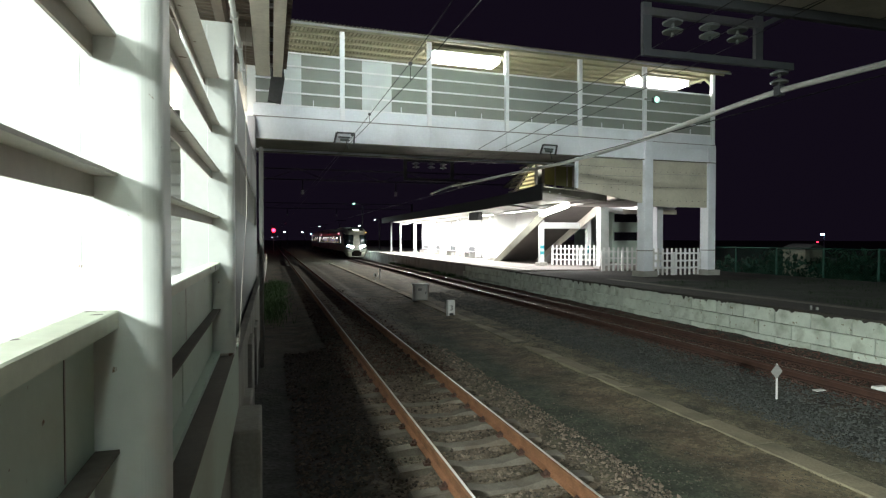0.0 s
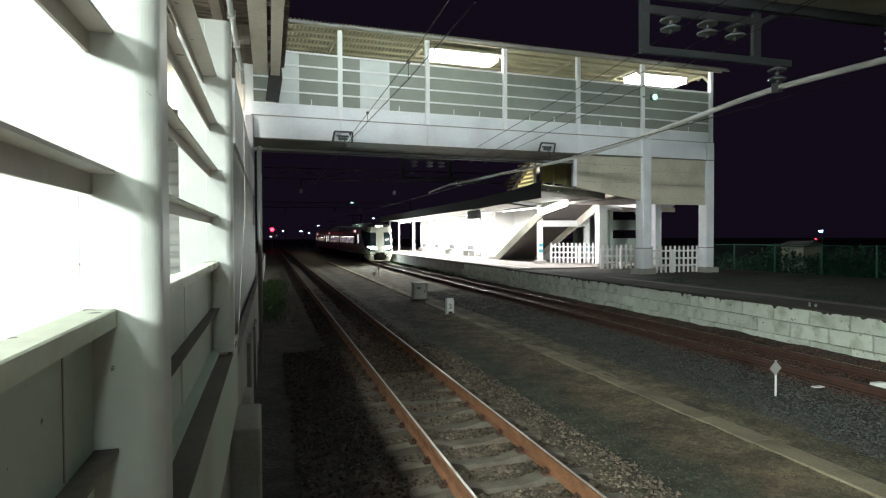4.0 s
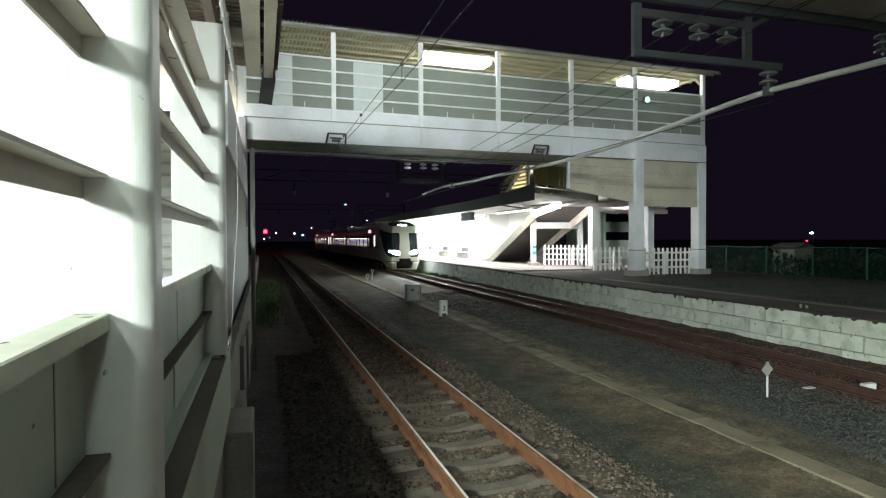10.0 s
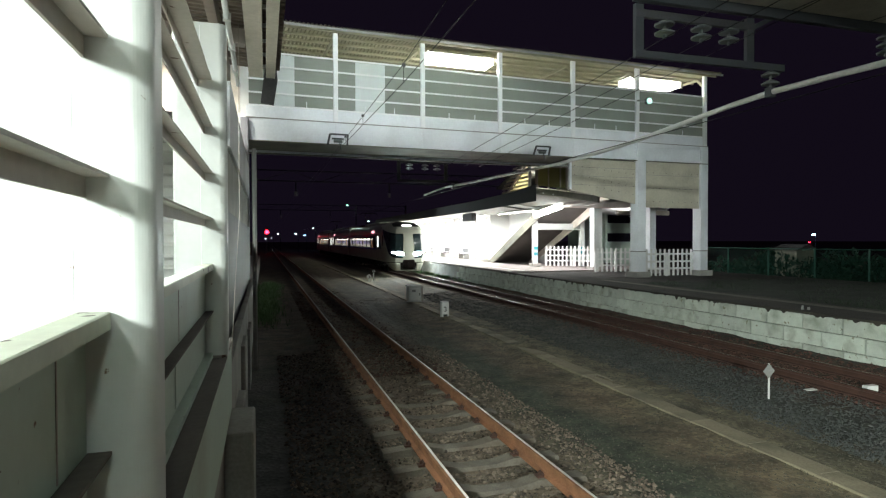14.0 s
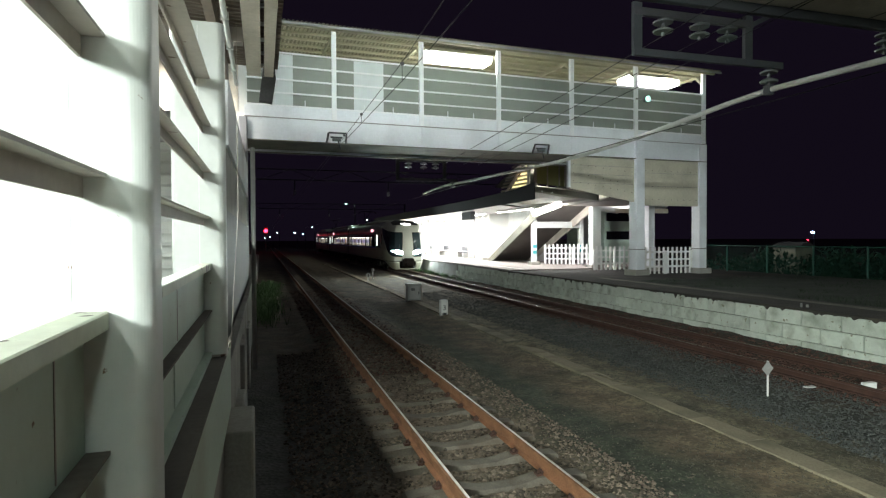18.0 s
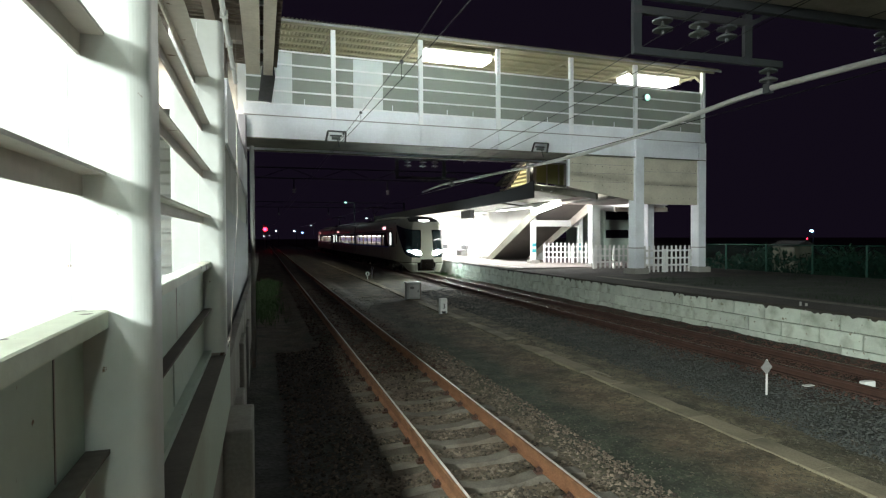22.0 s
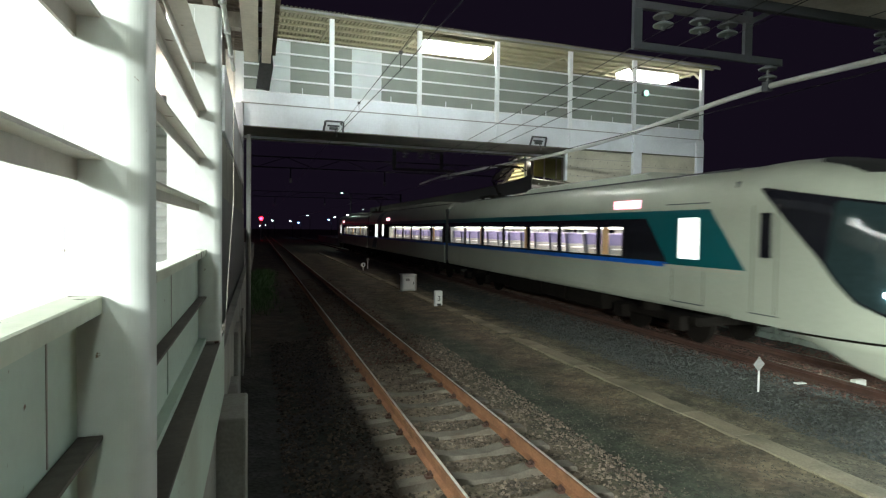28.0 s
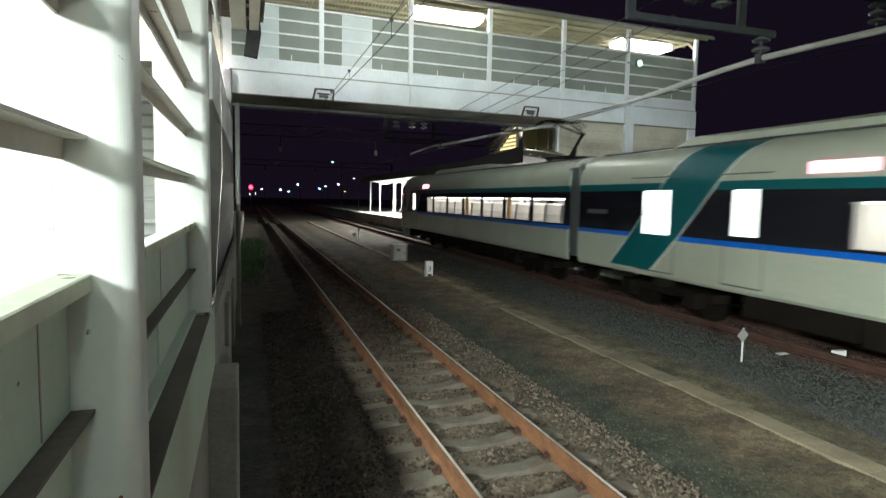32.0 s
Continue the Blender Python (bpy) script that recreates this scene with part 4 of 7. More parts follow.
def build_bridge():
    base = pose(0, 20.34, 0, 0, 0, SKEW)
    br = thing("footbridge", "white steel footbridge with frosted parapets and lit corrugated roof", "footbridge", at=base)
    X0, X1, D = -0.55, 18.45, 2.9
    posts = [2.36, 5.48, 8.54, 11.72, 14.78, 18.32]
    g = part("front_girder", slab(X0, X1, 0, 0.03, 5.63, 6.36), WHITE_BRIDGE, br, "white plate girder")
    part("top_flange", slab(X0, X1, -0.06, 0.20, 6.36, 6.385), GREY_STEEL, g)
    part("kerb_plate", slab(X0, X1, 0.02, 0.06, 6.385, 6.76), WHITE_BRIDGE, g)
    # undersides coloured darker than the white girder, for stains and shade
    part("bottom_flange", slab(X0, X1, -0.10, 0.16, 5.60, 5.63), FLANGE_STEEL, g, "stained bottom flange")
    for x in posts[:5]:
        part("web_stiffener", slab(x - 0.008, x + 0.008, -0.05, 0.0, 5.63, 6.36), WHITE_BRIDGE, g)
    h = part("rear_girder", slab(X0, X1, D, D + 0.03, 5.63, 6.76), WHITE_BRIDGE, br)
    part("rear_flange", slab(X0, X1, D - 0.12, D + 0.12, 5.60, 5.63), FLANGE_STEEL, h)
    part("deck", slab(X0, X1, 0.06, D, 6.20, 6.34), CONCRETE, br)
    for k in range(12):
        x = X0 + 0.8 + k * 1.55
        part("floor_beam", slab(x, x + 0.12, 0.03, D, 5.80, 6.20), GREY_STEEL, br)
    # same darker underside colour
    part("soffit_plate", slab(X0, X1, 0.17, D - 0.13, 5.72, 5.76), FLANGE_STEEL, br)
    # parapet bays
    edges = [X0] + posts
    for a, b in zip(edges, edges[1:]):
        part("frosted_panel", slab(a + 0.07, b - 0.07, 0.05, 0.062, 6.80, 8.50), PANEL_FROST, br, "grey frosted panel")
        # dark strip laid in for the dark gap below the panel
        part("sill_gasket", slab(a + 0.07, b - 0.07, 0.045, 0.058, 6.762, 6.798), DARK_STEEL, br, "dark sill joint")
        part("rear_panel", slab(a + 0.07, b - 0.07, D - 0.05, D - 0.035, 6.80, 8.50), GREY_BOARD, br, "grey rear panel")
        for z in (6.78, 7.20, 7.64, 8.08, 8.52):
            part("rail", slab(a + 0.06, b - 0.06, -0.02, 0.035, z - 0.022, z + 0.028), RAIL_WHITE, br)
        part("rear_rail", slab(a + 0.06, b - 0.06, D - 0.03, D + 0.01, 8.50, 8.54), WHITE_BRIDGE, br)
        for k in (1, 2):
            x = a + (b - a) * k / 3
            part("stanchion", slab(x - 0.012, x + 0.012, 0.0, 0.03, 6.76, 7.0), WHITE_BRIDGE, br)
    for x in posts:
        part("post", slab(x - 0.075, x + 0.075, -0.06, 0.09, 6.385, 9.42), RAIL_WHITE, br)
        part("rear_post", slab(x - 0.075, x + 0.075, D - 0.06, D + 0.09, 6.385, 9.42), WHITE_BRIDGE, br)
        bm = bmesh.new()
        bar(bm, (x, 0.05, 8.95), (x, 0.45, 9.34), 0.07, 0.10)
        bar(bm, (x, 0.45, 9.34), (x, D - 0.45, 9.36), 0.07, 0.10)
        bar(bm, (x, D - 0.45, 9.34), (x, D - 0.05, 8.95), 0.07, 0.10)
        part("knee_frame", bm, ROOF_SHEET, br, "cream knee-braced roof frame")
    # roof: ribbed sheet with ribs across, purlins and fascia
    bm = bmesh.new()
    rows, x = [], X0 - 0.1
    while x < X1 + 0.5:
        for dx, dz in ((0, 0), (0.05, 0), (0.07, 0.045), (0.12, 0.045)):
            rows.append([bm.verts.new((x + dx, yy, zz + dz)) for yy, zz in ((-0.36, 9.485), (D / 2, 9.62), (D + 0.30, 9.48))])
        x += 0.14
    for p, q in zip(rows, rows[1:]):
        if (p[0].co - q[0].co).length > 1e-5:
            bm.faces.new((p[0], p[1], q[1], q[0]))
            bm.faces.new((p[1], p[2], q[2], q[1]))
    roof = part("roof", bm, ROOF_SHEET, br, "cream ribbed roof sheet")
    part("eave_trim", slab(X0 - 0.1, X1 + 0.55, -0.34, -0.302, 9.40, 9.478), GREY_STEEL, roof)
    for yy in (-0.12, 0.55, 1.2, 1.9, 2.5, D + 0.1):
        part("purlin", slab(X0 - 0.05, X1 + 0.35, yy - 0.03, yy + 0.03, 9.38, 9.465), ROOF_SHEET, roof)
    # lit notice boards behind the panels
    for a, b in ((0.1, 1.0), (3.05, 4.1)):
        part("notice_board", slab(a, b, 0.037, 0.046, 6.82, 8.49), PANEL_PALE, br, "paler replaced panel")
    # fittings
    for x, y in ((7.15, 0.85), (16.35, 1.15)):
        f = thing("bridge_lamp", "bright fluorescent ceiling fitting inside the footbridge", "ceiling lamp", "footbridge lamps", at=base @ pose(x, y, 9.27))
        part("housing", slab(-1.36, 1.36, -0.45, 0.45, 0.0, 0.05, 0.01), WHITE_STEEL, f)
        # diffuser made deeper to put the lamp's bloom into its shape
        part("diffuser", slab(-1.32, 1.32, -0.42, 0.42, -0.22, -0.002, 0.02), LAMP_WHITE, f, "glowing diffuser")
        for dx in (-0.8, 0.8):
            part("hanger", rod(bmesh.new(), (dx, 0, 0.05), (dx, 0, 0.18), 0.012, 6), GREY_STEEL, f)
    # wire brackets on the girder above both tracks
    for x in (2.40, 10.24):
        b = thing("wire_bracket", "dark steel wire bracket hung on the girder", "bracket", "wire brackets", at=base @ pose(x, -0.10, 5.60))
        fr = bmesh.new()
        for s, e in (((-0.33, 0, 0.0), (-0.27, -0.12, 0.34)), ((0.33, 0, 0.0), (0.33, -0.12, 0.34)), ((-0.27, -0.12, 0.34), (0.33, -0.12, 0.34)), ((-0.2, -0.06, 0.2), (0.2, -0.06, 0.2))):
            bar(fr, s, e, 0.05, 0.05)
        part("frame", fr, DARK_STEEL, b)
        part("insulator", rod(bmesh.new(), (-0.14, -0.08, 0.12), (0.14, -0.08, 0.12), 0.055, 10), INSULATOR, b)
        part("drop_arm", rod(bmesh.new(), (0.05, -0.08, 0.12), (0.12, -0.10, -0.18), 0.02, 6), DARK_STEEL, b)
    # flood lamp on the end bay
    f = thing("flood_lamp", "small round flood lamp on the footbridge post", "lamp", at=base @ pose(15.2, -0.20, 8.06))
    part("housing", rod(bmesh.new(), (0, 0.12, 0.02), (0, -0.04, 0), 0.13, 14, 0.15), DARK_STEEL, f)
    bm = ball(bmesh.new(), (0, -0.05, 0), 0.13, 1, 0.35, 1)
    part("lens", bm, FLOOD_GLOW, f)
    part("stem", slab(-0.50, -0.1, 0.05, 0.10, -0.03, 0.03), GREY_STEEL, f)
    # end columns, cross walls and piers
    for x, y, w in ((14.94, 0.0, 0.21), (18.26, 0.05, 0.20)):
        c = part("pier", column(x - w, x + w, y - 0.12, y + 0.36, PLAT_Z - 0.1, 6.36, 0.02, 2), WHITE_BRIDGE, br, "white steel pier")
        part("pier_foot", slab(x - w - 0.15, x + w + 0.15, y - 0.26, y + 0.5, PLAT_Z - 0.1, PLAT_Z + 0.18, 0.03), CONCRETE, c)
        part("pier_band", slab(x - w - 0.01, x + w + 0.01, y - 0.13, y + 0.37, 1.85, 1.89), GREY_STEEL, c)
    for x, y, w in ((17.42, 2.4, 0.17),):
        c = part("rear_pier", column(x - w, x + w, y - 0.2, y + 0.2, PLAT_Z - 0.1, 5.6, 0.02, 2), WHITE_BRIDGE, br)
        part("rear_foot", slab(x - w - 0.1, x + w + 0.1, y - 0.4, y + 0.5, PLAT_Z - 0.1, PLAT_Z + 0.16, 0.03), CONCRETE, c)
    w = part("under_wall", extrude([(11.66, 5.58), (14.72, 5.58), (14.72, 3.84), (11.66, 4.32)], 0.02, 0.12), BEIGE_SHEET, br, "stained beige board wall")
    part("wall_edge", slab(11.56, 11.655, -0.02, 0.12, 4.36, 5.58), WHITE_BRIDGE, w, "white edge strip")
    for z in (5.25, 4.9, 4.55):
        part("board_joint", slab(11.66, 14.72, 0.014, 0.021, z, z + 0.012), GREY_STEEL, w)
    w = part("end_wall", slab(15.16, 18.05, 0.02, 0.12, 3.70, 6.2), BEIGE_SHEET, br, "stained beige board wall")
    for z in (5.6, 5.05, 4.5):
        part("board_joint", slab(15.16, 18.05, 0.014, 0.021, z, z + 0.012), GREY_STEEL, w)
    bolt = mesh_of(rod(bmesh.new(), (0, -0.012, 0), (0, 0.004, 0), 0.015, 6), "bolt", DARK_STEEL)
    for x0, x1, zs, drop in ((11.8, 14.6, (5.3, 4.95, 4.62), 0.05), (15.3, 17.95, (5.75, 5.15, 4.5, 3.95), 0.0)):
        for z in zs:
            for k in range(9):
                part("bolt", bolt, DARK_STEEL, w, at=pose(x0 + (x1 - x0) * k / 8, 0.018, z - drop * k * (0.6 if z > 5 else 1.0)))
    part("end_beam", slab(15.16, 18.05, -0.04, 0.015, 6.2, 6.36), WHITE_BRIDGE, br)
    return br

# ---- far platform: canopy, stairs, rooms, fences ----


def build_far_canopy():
    c = thing("platform_canopy", "dark platform canopy, brightly lit underneath", "canopy", kind="structure")
    part("roof_sheet", extrude([(11.55, 4.42), (13.8, 4.10), (17.6, 4.45), (17.6, 4.51), (13.8, 4.17), (11.55, 4.50)], 30.3, 63.5), BLACK_ROOF, c, "dark roof sheet")
    part("end_sheet", extrude([(11.55, 4.42), (13.8, 4.14), (13.8, 4.20), (11.55, 4.50)], 24.2, 30.3), FLANGE_STEEL, c, "stained grey roof sheet at the canopy end")
    part("fascia", extrude([(24.0, 4.08), (32.0, 4.0), (63.5, 4.0), (63.5, 4.56), (32.0, 4.58), (26.0, 4.68), (24.0, 4.84)], 11.50, 11.545, "x"), BLACK_ROOF, c)
    # white board added under the roof to imitate the lamps' glare there
    part("soffit", extrude([(11.56, 4.22), (13.8, 3.99), (15.6, 4.12), (15.6, 4.14), (13.8, 4.01), (11.56, 4.24)], 30.0, 63.3), WALL_WHITE, c, "white board added for the lamps' glare")
    y = 29.0
    k = 0
    while y < 63:
        bm = bmesh.new()
        bar(bm, (11.7, y, 4.30), (13.8, y, 4.03), 0.10, 0.14)
        bar(bm, (13.8, y, 4.03), (17.4, y, 4.36), 0.10, 0.14)
        part("rafter", bm, WHITE_STEEL, c)
        y += 3.4
        k += 1
    for yy in (30.52, 38.4, 45.8, 53.2, 61.0):
        p = thing("canopy_post", "white painted steel canopy post on a concrete foot", "post", "canopy posts", at=pose(14.6, yy, PLAT_Z + 0.01))
        part("shaft", column(-0.13, 0.13, -0.13, 0.13, 0, 3.2, 0.02, 2), WHITE_STEEL, p)
        part("foot", slab(-0.26, 0.26, -0.26, 0.26, 0, 0.18, 0.02), CONCRETE, p)
        for z in (0.62, 0.95) if yy < 31 else ():
            part("band", slab(-0.12, 0.12, -0.136, -0.131, z, z + 0.17), TEAL_NOTICE, p, "small teal notice")
    for yy in (61.8, 66.8):
        p = thing("end_post", "slim white post at the canopy end", "post", "canopy end posts", at=pose(13.2, yy, PLAT_Z + 0.01))
        part("shaft", rod(bmesh.new(), (0, 0, 0), (0, 0, 3.3), 0.09, 10), WHITE_STEEL, p)
        part("foot", slab(-0.2, 0.2, -0.2, 0.2, 0, 0.1, 0.02), CONCRETE, p)
    for yy in (31, 38, 46, 54, 61):
        f = thing("canopy_lamp", "white fluorescent batten under the platform canopy", "ceiling lamp", "canopy lamps", at=pose(13.6, yy, 3.88))
        part("batten", slab(-0.09, 0.09, -2.4, 2.4, 0.03, 0.12, 0.01), WHITE_STEEL, f)
        part("tube", slab(-0.06, 0.06, -2.35, 2.35, 0.0, 0.03, 0.01), LAMP_WHITE, f)
    f = thing("canopy_lamp", "glaring fluorescent fitting over the stair foot", "ceiling lamp", "canopy lamps", at=pose(14.0, 27.8, 3.88, -7.0))
    part("batten", slab(-0.16, 0.16, -1.5, 1.5, 0.09, 0.16, 0.01), WHITE_STEEL, f)
    # tube thickened so that its shape stands for the glare
    part("tube", slab(-0.13, 0.13, -1.45, 1.45, -0.16, 0.09, 0.05), LAMP_WHITE, f)
    for dy in (-1.1, 1.1):
        part("hanger", rod(bmesh.new(), (0, dy, 0.16), (0, dy, 0.34), 0.012, 6), GREY_STEEL, f)
    s = thing("hanging_sign", "dark box sign hung under the canopy", "sign", at=pose(12.6, 36.0, 3.55))
    part("box", slab(-0.15, 0.15, -0.9, 0.9, 0, 0.5, 0.02), DARK_STEEL, s)
    for dy in (-0.6, 0.6):
        part("rod", rod(bmesh.new(), (0, dy, 0.5), (0, dy, 0.75), 0.015, 6), GREY_STEEL, s)


def build_waiting_room():
    w = thing("waiting_room", "white walled waiting room on the platform", "building")
    part("front_wall", slab(15.6, 15.75, 40.0, 62.0, PLAT_Z, 4.10), WALL_WHITE, w)
    part("end_wall", slab(15.75, 17.3, 40.0, 40.15, PLAT_Z, 4.20), WALL_WHITE, w)
    for y in (43, 47, 51, 55, 59):
        part("wall_rib", slab(15.56, 15.598, y, y + 0.08, PLAT_Z + 0.01, 3.84), GREY_STEEL, w)
    part("notice", slab(15.57, 15.598, 40.8, 42.0, 1.7, 2.8), GREY_BOARD, w, "faded notice")
    part("side_wall", slab(17.10, 17.22, 34.2, 40.0, PLAT_Z, 4.36), WALL_WHITE, w)
    bench = thing("bench", "dark platform bench with a slatted back", "bench", "platform benches", at=pose(14.9, 44.0, PLAT_Z + 0.01))
    part("seat", slab(-0.22, 0.22, -0.8, 0.8, 0.40, 0.45, 0.01), DARK_STEEL, bench)
    part("backrest", slab(0.20, 0.25, -0.8, 0.8, 0.5, 0.86, 0.01), DARK_STEEL, bench)
    for y in (-0.7, 0.7):
        part("leg", slab(-0.2, 0.24, y - 0.03, y + 0.03, 0, 0.40), GREY_STEEL, bench)
        part("back_stay", slab(0.17, 0.20, y - 0.03, y + 0.03, 0.40, 0.86), GREY_STEEL, bench)
    for y in (49.0, 54.0, 58.5):
        copy_thing(bench, pose(14.9, y, PLAT_Z + 0.01))


def build_stairs():
    """Stairs from the far platform up to the footbridge, climbing towards the camera."""
    st = thing("platform_stairs", "enclosed white steel stairs up to the footbridge", "stairs", kind="structure")
    y_bot, z_bot, y_top, z_top = 37.2, PLAT_Z + 0.01, 24.2, 6.34
    n = 32
    x0, x1 = 14.40, 17.0
    rise, run = (z_top - z_bot) / n, (y_bot - y_top) / n
    tread = mesh_of(slab(x0 + 0.06, x1 - 0.06, -0.02, run + 0.02, -0.05, 0.0), "tread", CONCRETE)
    for k in range(n):
        part("tread", tread, CONCRETE, st, at=pose(0, y_bot - (k + 1) * run, z_bot + (k + 1) * rise))
    for x, paint, drop in ((x0, FLANGE_STEEL, 0.0), (x1 - 0.06, BEIGE_STEEL, 0.28)):
        part("stringer", extrude([(y_bot + 0.25, z_bot - 0.0), (y_bot - 0.85 - 2.4 * drop, z_bot), (y_top - 0.3, z_top - 0.52 - drop), (y_top - 0.3, z_top + 0.10)], x, x + 0.06, "x"), paint, st, "painted stringer")
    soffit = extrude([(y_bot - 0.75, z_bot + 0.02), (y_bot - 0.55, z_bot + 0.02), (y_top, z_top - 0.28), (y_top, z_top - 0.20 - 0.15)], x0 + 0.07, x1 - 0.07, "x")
    # shade under the stairs is put into the board colour
    part("soffit", soffit, SOFFIT_BOARD, st, "soffit boards coloured dark for shade")
    slope = (z_top - z_bot) / (y_bot - y_top)
    for k in range(8):
        z = 5.02 + 0.22 * k
        y_end = 34.9 - max(0.0, z - 5.4) * 1.5
        part("side_slat", extrude([(x0, z), (x0 + 0.05, z + 0.05), (x0 + 0.05, z + 0.13), (x0, z + 0.08)], 30.9, y_end), ROOF_SHEET, st, "cream lit louvre slat")
    # added sheet that spreads lamp light, cut so slats beyond the rail stay dim
    part("louvre_backing", extrude([(30.9, 5.0), (34.2, 5.0), (30.9, 6.75)], x0 + 0.10, x0 + 0.115, "x"), LOUVRE_GLASS, st, "translucent sheet added to glow behind the louvres")
    part("side_post", slab(x0 - 0.03, x0 + 0.07, 30.72, 30.94, 4.4, 7.0), WHITE_STEEL, st)
    part("side_rake", bar(bmesh.new(), (x0 - 0.03, 34.35, 4.98), (x0 - 0.03, 30.95, 6.80), 0.05, 0.16), BEIGE_STEEL, st, "pale raking rail")
    part("corner_post", slab(x0 - 0.12, x0 - 0.04, 29.55, 29.85, 4.2, 6.9), TAUPE_STEEL, st)
    part("stair_roof", extrude([(y_bot - 1.6, 5.6), (y_bot - 1.6, 5.68), (y_top - 0.5, z_top + 2.66), (y_top - 0.5, z_top + 2.58)], x0 - 0.1, x1 + 0.1, "x"), BLACK_ROOF, st, "dark ribbed roof")
    part("rear_side", extrude([(y_bot - 3, z_bot + 3 * slope), (y_bot - 3, z_bot + 3 * slope + 2.5), (y_top, z_top + 2.55), (y_top, z_top)], x1 - 0.02, x1 + 0.02, "x"), ROOF_SHEET, st)
    part("olive_panel", extrude([(26.5, 4.90), (29.54, 5.33), (29.54, 6.55), (26.5, 6.45)], 14.32, 14.36, "x"), OLIVE_SHEET, st, "backlit panel coloured olive for dim yellow light")
    for y in (28.2, 26.9):
        part("panel_post", slab(14.28, 14.315, y, y + 0.10, 5.0, 6.45), TAUPE_STEEL, st)
    part("dark_panel", extrude([(23.5, 4.5), (26.45, 4.90), (26.45, 6.2), (23.5, 6.2)], 14.32, 14.36, "x"), TAUPE_STEEL, st)
    foot = part("panel_foot", extrude([(23.3, 4.02), (29.9, 4.93), (29.9, 5.22), (23.3, 4.31)], 14.22, 14.315, "x"), FLANGE_STEEL, st, "stained edge beam")
    part("foot_lip", extrude([(23.3, 4.315), (29.9, 5.225), (29.9, 5.26), (23.3, 4.35)], 14.16, 14.315, "x"), BEIGE_STEEL, foot)
    part("landing_beam", slab(14.56, 17.5, 30.42, 30.62, 2.93, 3.28, 0.01), WHITE_STEEL, st, "pale cross beam")
    thin = part("beam_post", column(17.42, 17.68, 30.39, 30.65, PLAT_Z + 0.01, 4.2, 0.02, 2), WHITE_STEEL, st, "slim white post")
    part("post_notice", slab(17.44, 17.66, 30.382, 30.388, 1.55, 1.95), TEAL_NOTICE, thin, "small teal notice")
    for a, b in (((13.46, 27.5, 4.40), (14.42, 27.5, 4.76)), ((13.62, 27.55, 4.76), (14.1, 27.55, 4.33)), ((13.68, 27.45, 4.60), (14.64, 27.45, 4.47))):
        part("plan_brace", bar(bmesh.new(), a, b, 0.04, 0.05), WHITE_STEEL, st, "white diagonal brace")
    for x, y in ((16.15, 26.65),):
        p = part("pier", column(x - 0.24, x + 0.24, y - 0.2, y + 0.2, PLAT_Z, 3.95, 0.02, 2), WHITE_STEEL, st, "stained white pier")
        part("pier_foot", slab(x - 0.36, x + 0.36, y - 0.32, y + 0.32, PLAT_Z, PLAT_Z + 0.14, 0.02), CONCRETE, p)
    part("grey_underside", slab(14.4, 17.6, 21.6, 26.9, 3.98, 4.10), TAUPE_STEEL, st)
    area_lamp("stair_light", 15.9, 32.0, 6.3, 0.4, 2.0, 420, (1.0, 0.94, 0.74), (0, 62, 0))


def build_picket_fence():
    me = mesh_of(slab(-0.05, 0.05, -0.03, -0.008, 0.02, 1.15, 0.004, 1), "picket", WHITE_PAINT)
    for a, b in ((Vector((15.5, 31.0, PLAT_Z)), Vector((17.9, 28.9, PLAT_Z))), (Vector((15.3, 25.2, PLAT_Z - 0.05)), Vector((17.3, 24.9, PLAT_Z - 0.05))), (Vector((15.2, 21.55, PLAT_Z - 0.05)), Vector((18.0, 21.7, PLAT_Z - 0.05)))):
        f = thing("picket_fence", "white painted lattice fence of flat pickets", "fence", "picket fences")
        d = b - a
        L = d.length
        f.matrix_basis = pose(*a, 0, 0, math.degrees(math.atan2(d.y, d.x)))
        x = 0.05
        while x < L:
            part("picket", me, WHITE_PAINT, f, at=pose(x, 0, 0))
            x += 0.235
        for z in (0.28, 0.58, 0.90):
            part("rail", slab(0, L, -0.006, 0.03, z, z + 0.08), WHITE_PAINT, f)
        for k in range(3):
            part("post", slab(L * k / 2 - 0.05, L * k / 2 + 0.05, 0.032, 0.13, 0, 1.0), WHITE_PAINT, f)
    c = thing("side_canopy", "short white canopy with lit rafters beside the stairs", "canopy", kind="structure")
    part("sheet", extrude([(17.1, 4.35), (20.2, 3.95), (20.2, 4.0), (17.1, 4.40)], 26.2, 31.0), WHITE_STEEL, c)
    for k in range(5):
        part("rafter", bar(bmesh.new(), (17.1, 26.4 + 1.1 * k, 4.26), (20.2, 26.4 + 1.1 * k, 3.86), 0.08, 0.14), WHITE_STEEL, c)
    part("post", slab(20.0, 20.2, 28.0, 28.2, PLAT_Z, 3.92), WHITE_STEEL, c)
    f = thing("canopy_lamp", "fluorescent fitting under the side canopy", "ceiling lamp", "canopy lamps", at=pose(19.1, 27.5, 3.58))
    part("batten", slab(-0.07, 0.07, -0.5, 0.5, 0.0, 0.06, 0.01), WHITE_STEEL, f)
    part("tube", slab(-0.03, 0.03, -0.45, 0.45, 0.061, 0.08), LAMP_WHITE, f)
    for dy in (-0.4, 0.4):
        part("hanger", rod(bmesh.new(), (0.05, dy, 0.05), (0.05, dy, 0.45), 0.012, 6), GREY_STEEL, f)
    part("tie_beam", slab(17.1, 20.2, 26.2, 26.3, 3.62, 3.84), BEIGE_STEEL, c, "beige fascia board")


